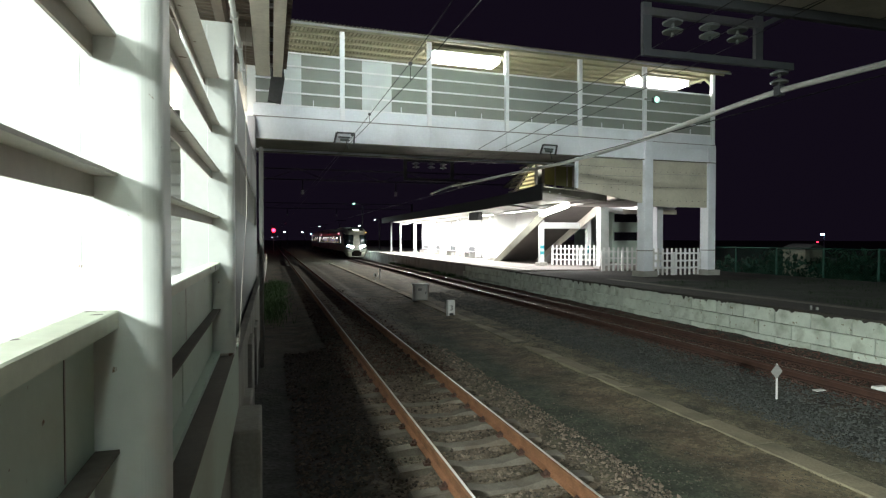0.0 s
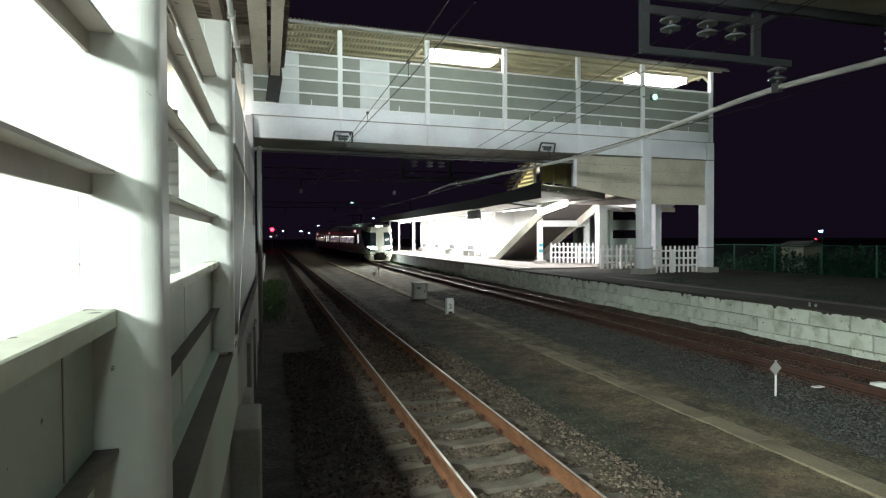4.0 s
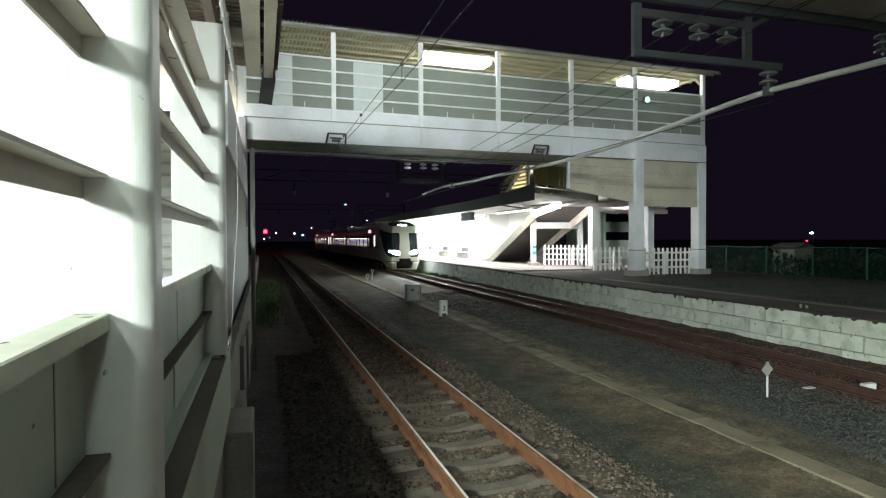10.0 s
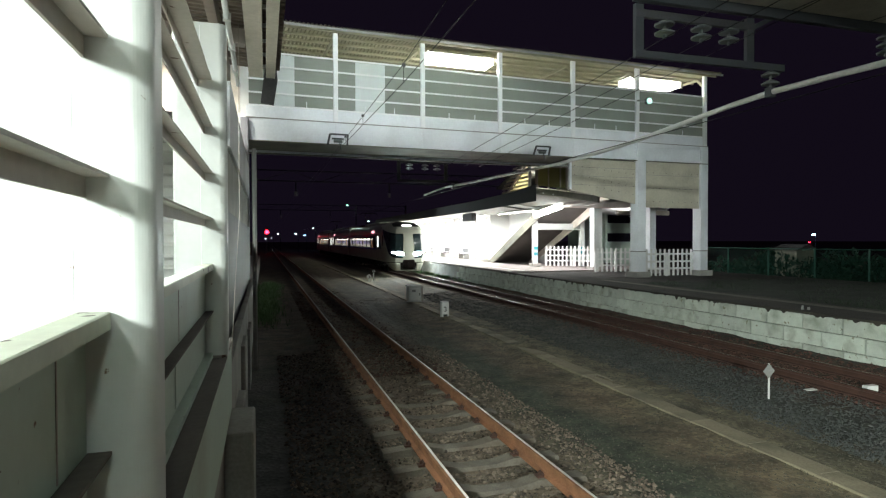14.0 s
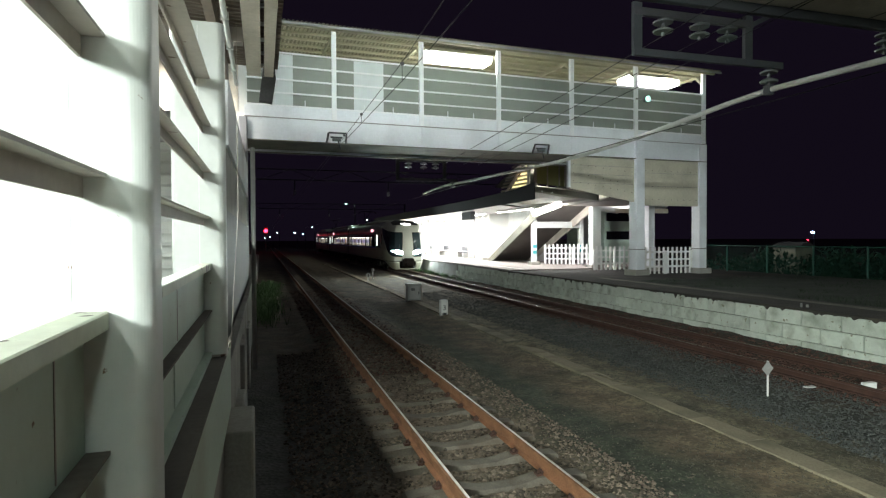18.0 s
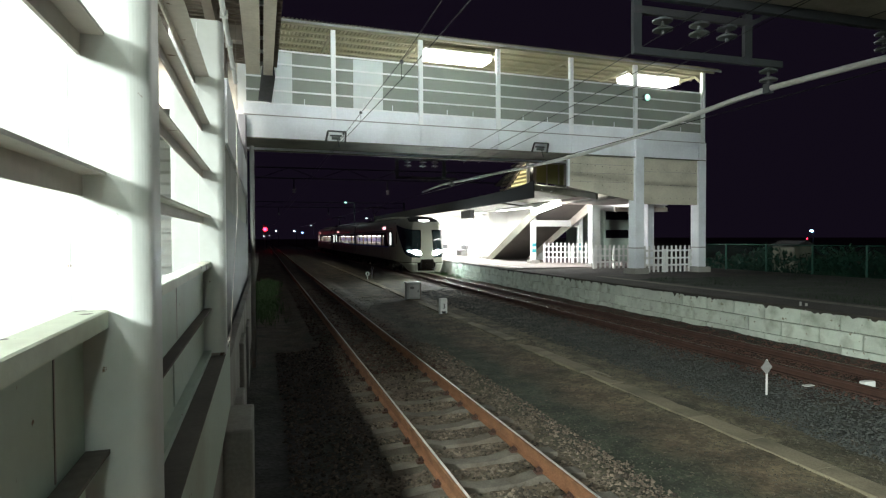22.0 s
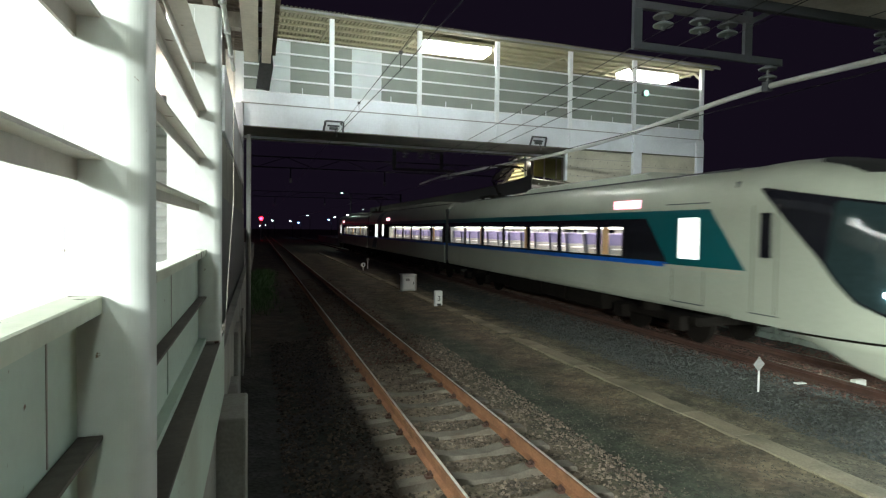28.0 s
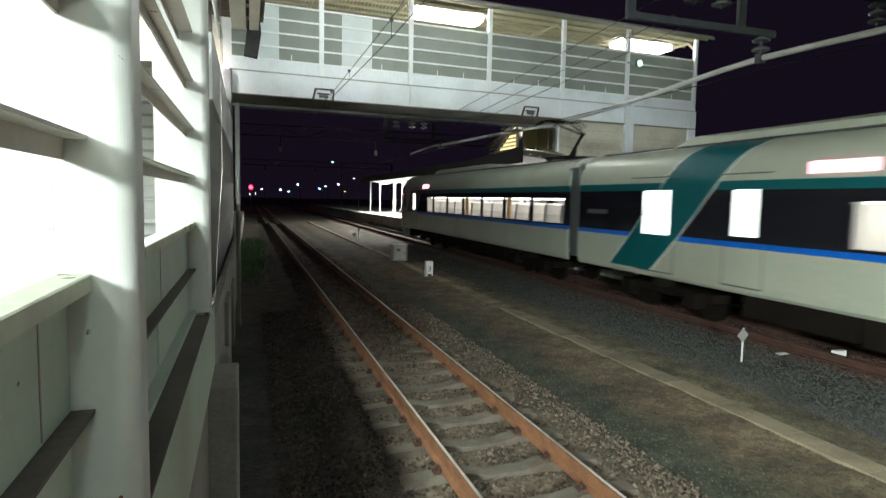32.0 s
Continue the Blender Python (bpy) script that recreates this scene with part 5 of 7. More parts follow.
def build_green_fence():
    f = thing("mesh_fence", "green coated wire mesh fence behind the platform", "fence")
    a, b = Vector((20.3, 24.5, 0)), Vector((22.6, 4.0, 0))
    d = b - a
    f.matrix_basis = pose(a.x, a.y, 0.25, 0, 0, math.degrees(math.atan2(d.y, d.x)))
    L = d.length
    for k in range(11):
        part("post", rod(bmesh.new(), (L * k / 10, 0, -0.5), (L * k / 10, 0, 1.75), 0.035, 8), GREEN_MESH, f)
    for z in (0.1, 1.72):
        part("rail", rod(bmesh.new(), (0, 0, z), (L, 0, z), 0.02, 6), GREEN_MESH, f)
    verts, faces = [], []
    for s in (1, -1):
        x = -1.6
        while x < L:
            p = [(x, 0.0), (x + 1.6 * 1.0, 1.6)] if s > 0 else [(x + 1.6, 0.0), (x, 1.6)]
            (ax, az), (bx, bz) = p
            n = len(verts)
            verts += [(ax, 0, az + 0.1), (ax + 0.007, 0, az + 0.1), (bx + 0.007, 0, bz + 0.1), (bx, 0, bz + 0.1)]
            faces.append((n, n + 1, n + 2, n + 3))
            x += 0.11
    verts = [(min(max(v[0], 0), L), v[1], v[2]) for v in verts]
    part("mesh", raw_mesh("mesh", verts, faces, GREEN_MESH), GREEN_MESH, f)
    # hedge behind it
    rng = random.Random(8)
    vs, fs = [], []
    for i in range(20000):
        c = Vector((rng.uniform(21.5, 27), rng.uniform(2, 26), -0.2))
        top = 1.1 + 1.3 * abs(noise.noise(c * 0.35)) + 0.5 * noise.noise(c * 1.3)
        c.z = rng.uniform(-0.2, max(0.3, top))
        q = Euler((rng.uniform(0, 6), rng.uniform(0, 6), rng.uniform(0, 6))).to_matrix()
        n = len(vs)
        s = rng.uniform(0.06, 0.17)
        for u, v in ((-1, 0), (0, -0.5), (1, 0), (0, 0.5)):
            vs.append(c + q @ Vector((u * s, v * s, 0)))
        fs.append((n, n + 1, n + 2, n + 3))
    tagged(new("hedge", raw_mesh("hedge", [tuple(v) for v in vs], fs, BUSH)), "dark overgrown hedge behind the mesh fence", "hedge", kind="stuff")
    h = thing("shed", "small pale shed behind the fence in the dark", "shed", at=pose(23.3, 21.4, -0.27))
    part("wall", slab(-0.55, 0.55, -0.6, 0.6, 0, 2.15, 0.02), FLANGE_STEEL, h)
    part("roof", extrude([(-0.66, 2.15), (0, 2.4), (0.66, 2.15)], -0.72, 0.72), FAR_DARK, h)


def build_grass():
    rng = random.Random(5)
    vs, fs = [], []
    for i in range(5200):
        cx, cy = rng.choice(((-0.12, 21.5), (0.0, 24.5), (0.1, 29), (0.25, 34))), 0
        x, y = cx[0] + rng.gauss(0, 0.30), cx[1] + rng.gauss(0, 1.3)
        z = -0.28
        h, a = rng.uniform(0.08, 0.34), rng.uniform(0, 6.28)
        lean = rng.uniform(0.05, 0.22)
        dx, dy = math.cos(a), math.sin(a)
        w = rng.uniform(0.006, 0.013)
        n = len(vs)
        vs += [(x - dy * w, y + dx * w, z), (x + dy * w, y - dx * w, z), (x + dx * lean * 0.5 + dy * w * 0.7, y + dy * lean * 0.5 - dx * w * 0.7, z + h * 0.6), (x + dx * lean, y + dy * lean, z + h), (x + dx * lean * 0.5 - dy * w * 0.7, y + dy * lean * 0.5 + dx * w * 0.7, z + h * 0.6)]
        fs += [(n, n + 1, n + 2, n + 4), (n + 4, n + 2, n + 3)]
    for i in range(5000):
        y = 33 + 24 * rng.random()
        if noise.noise(Vector((y * 0.9, 3, 1))) < -0.1:
            continue
        x, z = 11.05 + rng.gauss(0, 0.08), -0.10
        h, a, lean, w = rng.uniform(0.06, 0.30), rng.uniform(0, 6.28), rng.uniform(0.03, 0.16), rng.uniform(0.008, 0.016)
        dx, dy = math.cos(a), math.sin(a)
        n = len(vs)
        vs += [(x - dy * w, y + dx * w, z), (x + dy * w, y - dx * w, z), (x + dx * lean, y + dy * lean, z + h)]
        fs.append((n, n + 1, n + 2))
    tagged(new("weeds", raw_mesh("weeds", vs, fs, GRASS)), "green weeds along the feet of the platform walls", "weeds", kind="stuff")


def build_verge():
    """Overgrown soil on the platform's disused end."""
    nx, ny = 40, 110
    x0, x1, y0, y1 = EDGE_X + 1.7, 20.9, -3.5, 18.6
    vs = []
    for j in range(ny + 1):
        for i in range(nx + 1):
            x, y = x0 + (x1 - x0) * i / nx, y0 + (y1 - y0) * j / ny
            rim = min(1.0, 0.35 * min(i, nx - i), 0.35 * min(j, ny - j))
            vs.append((x + 0.25 * noise.noise(Vector((y * 0.9, 1, 0))) * (1 - i / nx), y, PLAT_Z - 0.06 + rim * (0.05 + 0.05 * noise.noise(Vector((x * 1.1, y * 1.1, 4))) + 0.03 * noise.noise(Vector((x * 4, y * 4, 2))))))
    fs = [(j * (nx + 1) + i, j * (nx + 1) + i + 1, (j + 1) * (nx + 1) + i + 1, (j + 1) * (nx + 1) + i) for j in range(ny) for i in range(nx)]
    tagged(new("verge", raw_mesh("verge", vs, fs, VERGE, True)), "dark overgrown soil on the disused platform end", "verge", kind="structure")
    rng = random.Random(15)
    vs, fs = [], []
    for i in range(9000):
        y = rng.uniform(4, 18.4)
        x = x0 + 0.1 + (x1 - x0) * rng.random() ** 1.5
        if noise.noise(Vector((x * 0.8, y * 0.8, 6))) < -0.15:
            continue
        z, h, a = PLAT_Z - 0.05, rng.uniform(0.05, 0.20) * (0.6 + 0.8 * abs(noise.noise(Vector((x, y, 3))))), rng.uniform(0, 6.28)
        dx, dy, w, lean = math.cos(a), math.sin(a), rng.uniform(0.005, 0.012), rng.uniform(0.02, 0.14)
        n = len(vs)
        vs += [(x - dy * w, y + dx * w, z), (x + dy * w, y - dx * w, z), (x + dx * lean, y + dy * lean, z + h)]
        fs.append((n, n + 1, n + 2))
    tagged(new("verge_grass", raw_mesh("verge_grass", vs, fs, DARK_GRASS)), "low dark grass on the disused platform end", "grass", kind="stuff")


# ---- trackside ----


def build_trackside():
    tr = thing("cable_trough", "long concrete cable trough with pale lids", "cable trough", kind="structure")
    lid = mesh_of(slab(-0.165, 0.165, -0.499, 0.499, 0, 0.07), "lid", SAND_CONCRETE)
    rng = random.Random(3)
    for k in range(60):
        y = 2.5 + k
        part("lid", lid, SAND_CONCRETE, tr, at=pose(5.93 + rng.uniform(-0.004, 0.004), y, -0.276 + 0.014 * min(1.0, max(0.0, (y - 8) / 5)) + rng.uniform(-0.004, 0.003), 0, rng.uniform(-0.6, 0.6), rng.uniform(-0.2, 0.2)))
    b = thing("relay_box", "white steel trackside relay box with a hinged door", "relay box", at=pose(5.88, 23.7, -0.26))
    part("cabinet", slab(-0.27, 0.27, -0.20, 0.20, 0.10, 0.72, 0.012), WHITE_STEEL, b)
    part("lid", slab(-0.31, 0.31, -0.24, 0.24, 0.722, 0.775, 0.015), WHITE_PAINT, b)
    d = part("door", slab(-0.21, 0.21, -0.222, -0.202, 0.16, 0.68, 0.008), WHITE_PAINT, b, "white door")
    part("handle", slab(0.17, 0.20, -0.242, -0.223, 0.36, 0.46), DARK_STEEL, d)
    part("label_plate", slab(-0.14, 0.02, -0.226, -0.2225, 0.50, 0.60), GREY_STEEL, d, "grey label plate")
    for x in (-0.27, 0.27):
        part("leg", slab(x - 0.03, x + 0.03, -0.16, 0.16, 0, 0.10), GREY_STEEL, b)
    side = part("side_board", slab(0.28, 0.34, -0.15, 0.15, 0, 0.72, 0.01), TAUPE_STEEL, b, "weathered side board")
    p = thing("distance_post", "white concrete distance post with a black numeral", "marker post", at=pose(5.80, 19.1, -0.26))
    part("stone", slab(-0.13, 0.13, -0.10, 0.10, 0, 0.56, 0.03, 3), WHITE_PAINT, p)
    cu = bpy.data.curves.new("numeral", "FONT")
    cu.body, cu.size, cu.align_x, cu.extrude = "3", 0.24, "CENTER", 0.002
    tmp = bpy.data.objects.new("numeral_curve", cu)
    me = bpy.data.meshes.new_from_object(tmp)
    bpy.data.objects.remove(tmp)
    me.materials.clear()
    me.materials.append(BLACK_PAINT)
    part("numeral", me, BLACK_PAINT, p, "black numeral", at=pose(0, -0.103, 0.22, 90, 0, 0))
    part("small_plate", slab(-0.07, 0.07, -0.106, -0.102, 0.06, 0.13), BLACK_PAINT, p, "dark plate")
    q = thing("diamond_marker", "small white diamond marker on a thin post", "marker post", at=pose(7.88, 7.71, -0.24))
    part("post", slab(-0.011, 0.011, -0.011, 0.011, 0, 0.58), WHITE_PAINT, q)
    part("diamond", extrude([(0, -0.12), (0.115, 0), (0, 0.12), (-0.115, 0)], -0.022, -0.012), GREY_STEEL, q, "grey diamond plate", at=pose(-0.02, 0, 0.46))
    for x, y, s in ((9.62, 7.35, 0.12), (8.75, 7.7, 0.1)):
        w = thing("track_marker_plate", "small white marker plate lying beside the rail", "marker", "trackside plates", at=pose(x, y, -0.16))
        part("plate", slab(-s, s, -0.05, 0.05, 0, 0.10 if s > 0.11 else 0.015, 0.008), WHITE_PAINT, w)
    for x, y, high in ((6.2, 36.5, 0.36), (6.72, 37.8, 0.62)):
        w = thing("short_post", "short white marker post with a round plate between the tracks", "marker post", "short posts", at=pose(x, y, -0.26))
        part("post", slab(-0.03, 0.03, -0.03, 0.03, 0, high, 0.008), WHITE_PAINT, w)
        part("plate", rod(bmesh.new(), (0, -0.03, high), (0, -0.045, high), 0.14 if high < 0.5 else 0.09, 16), WHITE_PAINT, w)
        part("mark", slab(-0.03, 0.03, -0.049, -0.0455, high - 0.08, high + 0.07), BLACK_PAINT, w, "dark mark")
    m = thing("edge_marker", "two small white pegs on the platform edge", "marker", at=pose(11.45, 10.3, PLAT_Z - 0.05))
    part("peg", slab(-0.012, 0.012, -0.02, 0.02, 0, 0.09), GREY_STEEL, m)
    part("peg", slab(0.06, 0.10, -0.10, -0.06, 0, 0.06), GREY_STEEL, m)


def insulator_stack(bm, x, y, z0, z1, r, sheds=3):
    """Porcelain discs on a stem, turned from one outline."""
    line = [(0.0, z0), (r * 0.16, z0)]
    for k in range(sheds):
        z = z0 + (z1 - z0) * (k + 0.5) / sheds
        line += [(r * 0.16, z - 0.016), (r * 0.97, z - 0.015), (r, z + 0.015), (r * 0.35, z + 0.075), (r * 0.16, z + 0.078)]
    line += [(r * 0.16, z1), (0.0, z1)]
    n, rings = 16, []
    for q, z in line[1:-1]:
        rings.append([bm.verts.new((x + q * math.cos(6.2832 * i / n), y + q * math.sin(6.2832 * i / n), z)) for i in range(n)])
    for a, b in zip(rings, rings[1:]):
        for i in range(n):
            bm.faces.new((a[i], a[(i + 1) % n], b[(i + 1) % n], b[i]))
    bm.faces.new(rings[0][::-1])
    bm.faces.new(rings[-1])
    return bm


def build_gantry():
    """Overhead line gantry over the platform track, nearest to the camera."""
    g = thing("overhead_gantry", "grey overhead line gantry with hanging insulator frame", "gantry")
    y = 9.62
    part("deck_slab", slab(6.55, 26.0, 4.5, y - 0.12, 6.98, 7.35, 0.02), DIM_CONCRETE, g, "pale concrete deck overhead")
    for x in (8.1, 10.2, 12.3, 14.4):
        part("deck_joint", slab(x, x + 0.03, 4.5, y - 0.13, 6.972, 6.979), DARK_STEEL, g)
    part("edge_beam", slab(6.6, 26.0, y - 0.12, y + 0.02, 6.80, 7.2, 0.01), FRAME_STEEL, g)
    part("support_leg", slab(22.4, 22.9, y - 0.6, y - 0.13, -0.3, 6.98, 0.03), DIM_CONCRETE, g)
    part("frame_top", slab(6.70, 9.46, y + 0.03, y + 0.13, 6.56, 6.70), DARK_STEEL, g)
    part("frame_bottom", slab(6.70, 10.22, y + 0.03, y + 0.13, 5.80, 5.93), FRAME_STEEL, g)
    for x in (6.78, 9.36):
        part("hanger", slab(x - 0.09, x + 0.09, y + 0.04, y + 0.12, 5.93, 6.80), FRAME_STEEL, g)
    part("brace", bar(bmesh.new(), (9.40, y + 0.08, 6.6), (10.1, y + 0.08, 6.95), 0.09, 0.09), FRAME_STEEL, g)
    for x in (7.36, 8.20, 8.86):
        part("insulator", insulator_stack(bmesh.new(), x, y + 0.08, 6.22, 6.56, 0.19, 2), INSULATOR, g, "grey porcelain insulator")
    part("insulator", insulator_stack(bmesh.new(), 9.90, y + 0.08, 5.44, 5.80, 0.17, 2), INSULATOR, g, "grey porcelain insulator")
    part("insulator", insulator_stack(bmesh.new(), 13.05, y + 0.08, 6.35, 6.85, 0.17, 3), INSULATOR, g, "grey porcelain insulator")
    part("cable_clamp", slab(9.83, 9.97, y, y + 0.16, 5.26, 5.46, 0.01), FRAME_STEEL, g)


    h = thing("insulator_frame", "dark steel insulator frame hung behind the footbridge", "gantry")
    y = 30.5
    for z in (6.42, 5.42):
        part("cross_bar", slab(6.70, 9.46 if z > 6 else 10.1, y, y + 0.10, z, z + 0.13), FAR_DARK, h)
    for x in (6.78, 9.36):
        part("hanger", slab(x - 0.09, x + 0.09, y + 0.01, y + 0.09, 5.56, 9.0), FAR_DARK, h)
    # same porcelain, given dark steel's colour to stand for shade
    for x in (7.36, 8.20, 8.86):
        part("insulator", insulator_stack(bmesh.new(), x, y + 0.05, 6.04, 6.42, 0.19, 2), DARK_STEEL, h, "porcelain insulator coloured dark for shade")
    part("insulator", insulator_stack(bmesh.new(), 9.80, y + 0.05, 5.08, 5.42, 0.17, 2), DARK_STEEL, h, "porcelain insulator coloured dark for shade")
    part("mast_beam", slab(-4.5, 21.5, y, y + 0.2, 9.01, 9.3), FAR_DARK, h)
    for x in (-4.4, 21.4):
        part("mast", slab(x - 0.14, x + 0.14, y - 0.05, y + 0.25, -0.3, 9.0), FAR_DARK, h)


def build_wires():
    def sagging(x, y0, y1, z0, z1, sag, n=24, x2=None):
        return [(x + ((x2 if x2 is not None else x) - x) * k / n, y0 + (y1 - y0) * k / n, z0 + (z1 - z0) * k / n - sag * 4 * (k / n) * (1 - k / n)) for k in range(n + 1)]
    c = thing("feeder_cable", "thick grey feeder cable over the platform track", "cable")
    part("cable", tube_line([(9.9, y, z) for y, z in ((1, 5.1), (4, 5.18), (6, 5.25), (7.5, 5.30), (8.6, 5.335), (9.65, 5.36), (10.7, 5.325), (11.8, 5.26), (14, 5.12), (17, 5.03), (19, 5.03), (21.1, 5.08), (24.5, 5.16), (27.6, 5.23), (32.3, 5.36))], 0.058, 10), CABLE, c, smooth=True)
    part("tail", tube_line([(9.9, 32.35, 5.36), (9.9, 34.5, 5.33), (9.9, 37, 5.25)], 0.05, 8), CABLE, c, smooth=True)
    for x, z, ze in ((7.36, 6.22, 5.52), (8.20, 6.22, 5.52), (8.86, 6.22, 5.52)):
        w = thing("overhead_wire", "thin dark overhead wire below the insulator frame", "wire", "feeder wires")
        part("wire", tube_line(sagging(x, 2.0, 9.7, z + 0.5, z, 0.02) + sagging(x, 9.75, 24, z, ze, 0.02), 0.008, 6), WIRE, w)
    w = thing("contact_line", "contact wire and messenger over the near track", "wire")
    part("contact_wire", tube_line([(2.34, -5, 5.16), (2.34, 10, 5.11), (2.42, 20.4, 5.42), (2.36, 60, 5.1), (2.34, 160, 5.1)], 0.007, 6), WIRE, w)
    part("messenger", tube_line([(2.34, -5, 6.3), (2.34, 4, 5.72), (2.34, 10.2, 5.43), (2.42, 20.4, 5.5), (2.36, 60, 5.9), (2.34, 160, 5.9)], 0.006, 6), WIRE, w)
    for y, z0, z1 in ((5.5, 5.13, 5.64), (10.2, 5.12, 5.43), (14.7, 5.25, 5.45), (18, 5.35, 5.48)):
        part("dropper", rod(bmesh.new(), (2.36, y, z0), (2.36, y, z1), 0.006, 5), WIRE, w)
        part("clamp", slab(2.33, 2.39, y - 0.03, y + 0.03, z1 - 0.02, z1 + 0.03), DARK_STEEL, w)
    w = thing("contact_line", "contact wire over the platform track", "wire")
    part("contact_wire", tube_line([(9.65, -5, 5.05), (9.65, 160, 5.05)], 0.010, 6), WIRE, w)


def far_gantry(y, x0, x1, z, label):
    g = thing("line_gantry", label, "gantry", "far gantries", at=pose(0, y, 0))
    for x in (x0, x1):
        part("mast", slab(x - 0.12, x + 0.12, -0.12, 0.12, -0.3, z + 0.9), FAR_DARK, g)
    bm = bmesh.new()
    n = 12
    for dz in (0, 0.8):
        bar(bm, (x0, 0, z + dz), (x1, 0, z + dz), 0.09, 0.09)
    for k in range(n):
        a, b = x0 + (x1 - x0) * k / n, x0 + (x1 - x0) * (k + 1) / n
        bar(bm, (a, 0, z + (0.8 if k % 2 else 0)), (b, 0, z + (0 if k % 2 else 0.8)), 0.05, 0.05)
    part("truss", bm, FAR_DARK, g)
    for x in (2.34, 9.65):
        part("drop_arm", slab(x - 0.05, x + 0.05, -0.05, 0.05, z - 0.8, z), FAR_DARK, g)
        part("insulator", insulator_stack(bmesh.new(), x, 0, z - 1.15, z - 0.8, 0.14, 3), GREY_STEEL, g)


def lamp_pole(x, y, h, material, label, r=0.14, arm=0.6):
    p = thing("lamp_pole", label, "street lamp", "distant lamps", at=pose(x, y, -0.27))
    part("pole", rod(bmesh.new(), (0, 0, 0), (0, 0, h), 0.07, 8), FAR_DARK, p)
    part("arm", rod(bmesh.new(), (0, 0, h - 0.05), (-arm, 0, h + 0.1), 0.04, 6), FAR_DARK, p)
    part("lens", ball(bmesh.new(), (-arm, 0, h + 0.02), r, 1.3, 1, 0.6), material, p)


def build_distance():
    far_gantry(47, -4.5, 21.5, 6.9, "dark lattice gantry across the tracks")
    far_gantry(92, -4.5, 21.5, 6.9, "distant lattice gantry across the tracks")
    s = thing("railway_signal", "red light railway signal on a mast", "signal", at=pose(0.45, 124.8, -0.27))
    part("mast", rod(bmesh.new(), (0, 0, 0), (0, 0, 4.2), 0.08, 8), GREY_STEEL, s)
    part("head", slab(-0.35, 0.35, -0.12, 0.12, 3.2, 5.2, 0.1), DARK_STEEL, s)
    # disc oversized to take in the glow round the lens
    part("lens", rod(bmesh.new(), (0.05, -0.26, 4.30), (0.05, -0.14, 4.30), 0.37, 18), RED_GLOW, s, "lit red lens")
    part("hood", rod(bmesh.new(), (0.05, -0.13, 4.75), (0.05, -0.5, 4.75), 0.12, 8), DARK_STEEL, s)
    lamp_pole(11.9, 80.3, 7.3, GREEN_GLOW, "greenish white yard lamp on a tall pole", 0.12, 1.2)
    for x, y, h, m, r in ((3.9, 155, 4.3, COOL_GLOW, 0.20), (8.2, 154, 4.2, COOL_GLOW, 0.22), (12.4, 153, 5.6, COOL_GLOW, 0.18), (10.2, 153.4, 3.8, BLUE_GLOW, 0.22), (13.2, 74.5, 5.0, COOL_GLOW, 0.10)):
        lamp_pole(x, y, h, m, "distant lamp along the line", 0.72 * r)
    for x, y, h, m, r in ((17.2, 148, 4.6, BLUE_GLOW, 0.2), (18.5, 147, 5.2, COOL_GLOW, 0.2), (19.0, 128.6, 5.4, COOL_GLOW, 0.22), (20.2, 128, 3.9, AMBER_GLOW, 0.2), (0.9, 150, 2.9, COOL_GLOW, 0.14), (2.2, 150, 3.1, COOL_GLOW, 0.10)):
        lamp_pole(x, y, h, m, "distant lamp beyond the platform", 0.72 * r)
    lamp_pole(71.7, 62.6, 3.2, BLUE_GLOW, "bluish lamp beyond the fields", 0.22, 0.3)
    lamp_pole(71.1, 62.8, 2.15, RED_GLOW, "small red lamp beyond the fields", 0.10, 0.3)
    w = thing("station_annex", "pale greenish annex with dark window bands", "building", at=pose(21.3, 34.0, -0.27))
    part("wall", slab(0, 3.6, 0, 5.0, 0, 4.9, 0.02), CREAM_PANEL, w)
    for z in (2.5, 3.7):
        part("window_band", slab(0.15, 2.4, -0.03, -0.005, z, z + 0.55), BLACK_GLASS, w, "dark window band")
    part("roof_edge", slab(-0.2, 3.8, -0.25, 5.2, 4.9, 5.05, 0.02), GREY_STEEL, w)
    # low houses and trees as a dark skyline
    for x, y, w, h in ((-14, 150, 10, 3),):
        b = thing("far_house", "dark house beyond the fields at night", "house", "far houses", at=pose(x, y, -0.27))
        part("wall", slab(-w / 2, w / 2, -4, 4, 0, h), FAR_DARK, b)
        part("roof", extrude([(-w / 2 - 0.4, h), (0, h + 2), (w / 2 + 0.4, h)], -4.4, 4.4), FAR_DARK, b)

# ---- the train ----
HALF = 1.435
Z_FLOOR, Z_LOW, Z_BLUE, Z_WB, Z_WT, Z_TEAL, Z_TEAL2 = 1.13, 0.82, 1.64, 1.79, 2.47, 2.66, 2.82


def side_profile():
    """Outline of the upper side and roof on the +x half, from the teal stripe to the ridge."""
    pts = [(HALF, Z_TEAL2), (HALF - 0.01, 3.0), (HALF - 0.06, 3.2), (HALF - 0.17, 3.38), (HALF - 0.36, 3.52), (HALF - 0.65, 3.60), (0.35, 3.65), (0.0, 3.66)]
    return pts


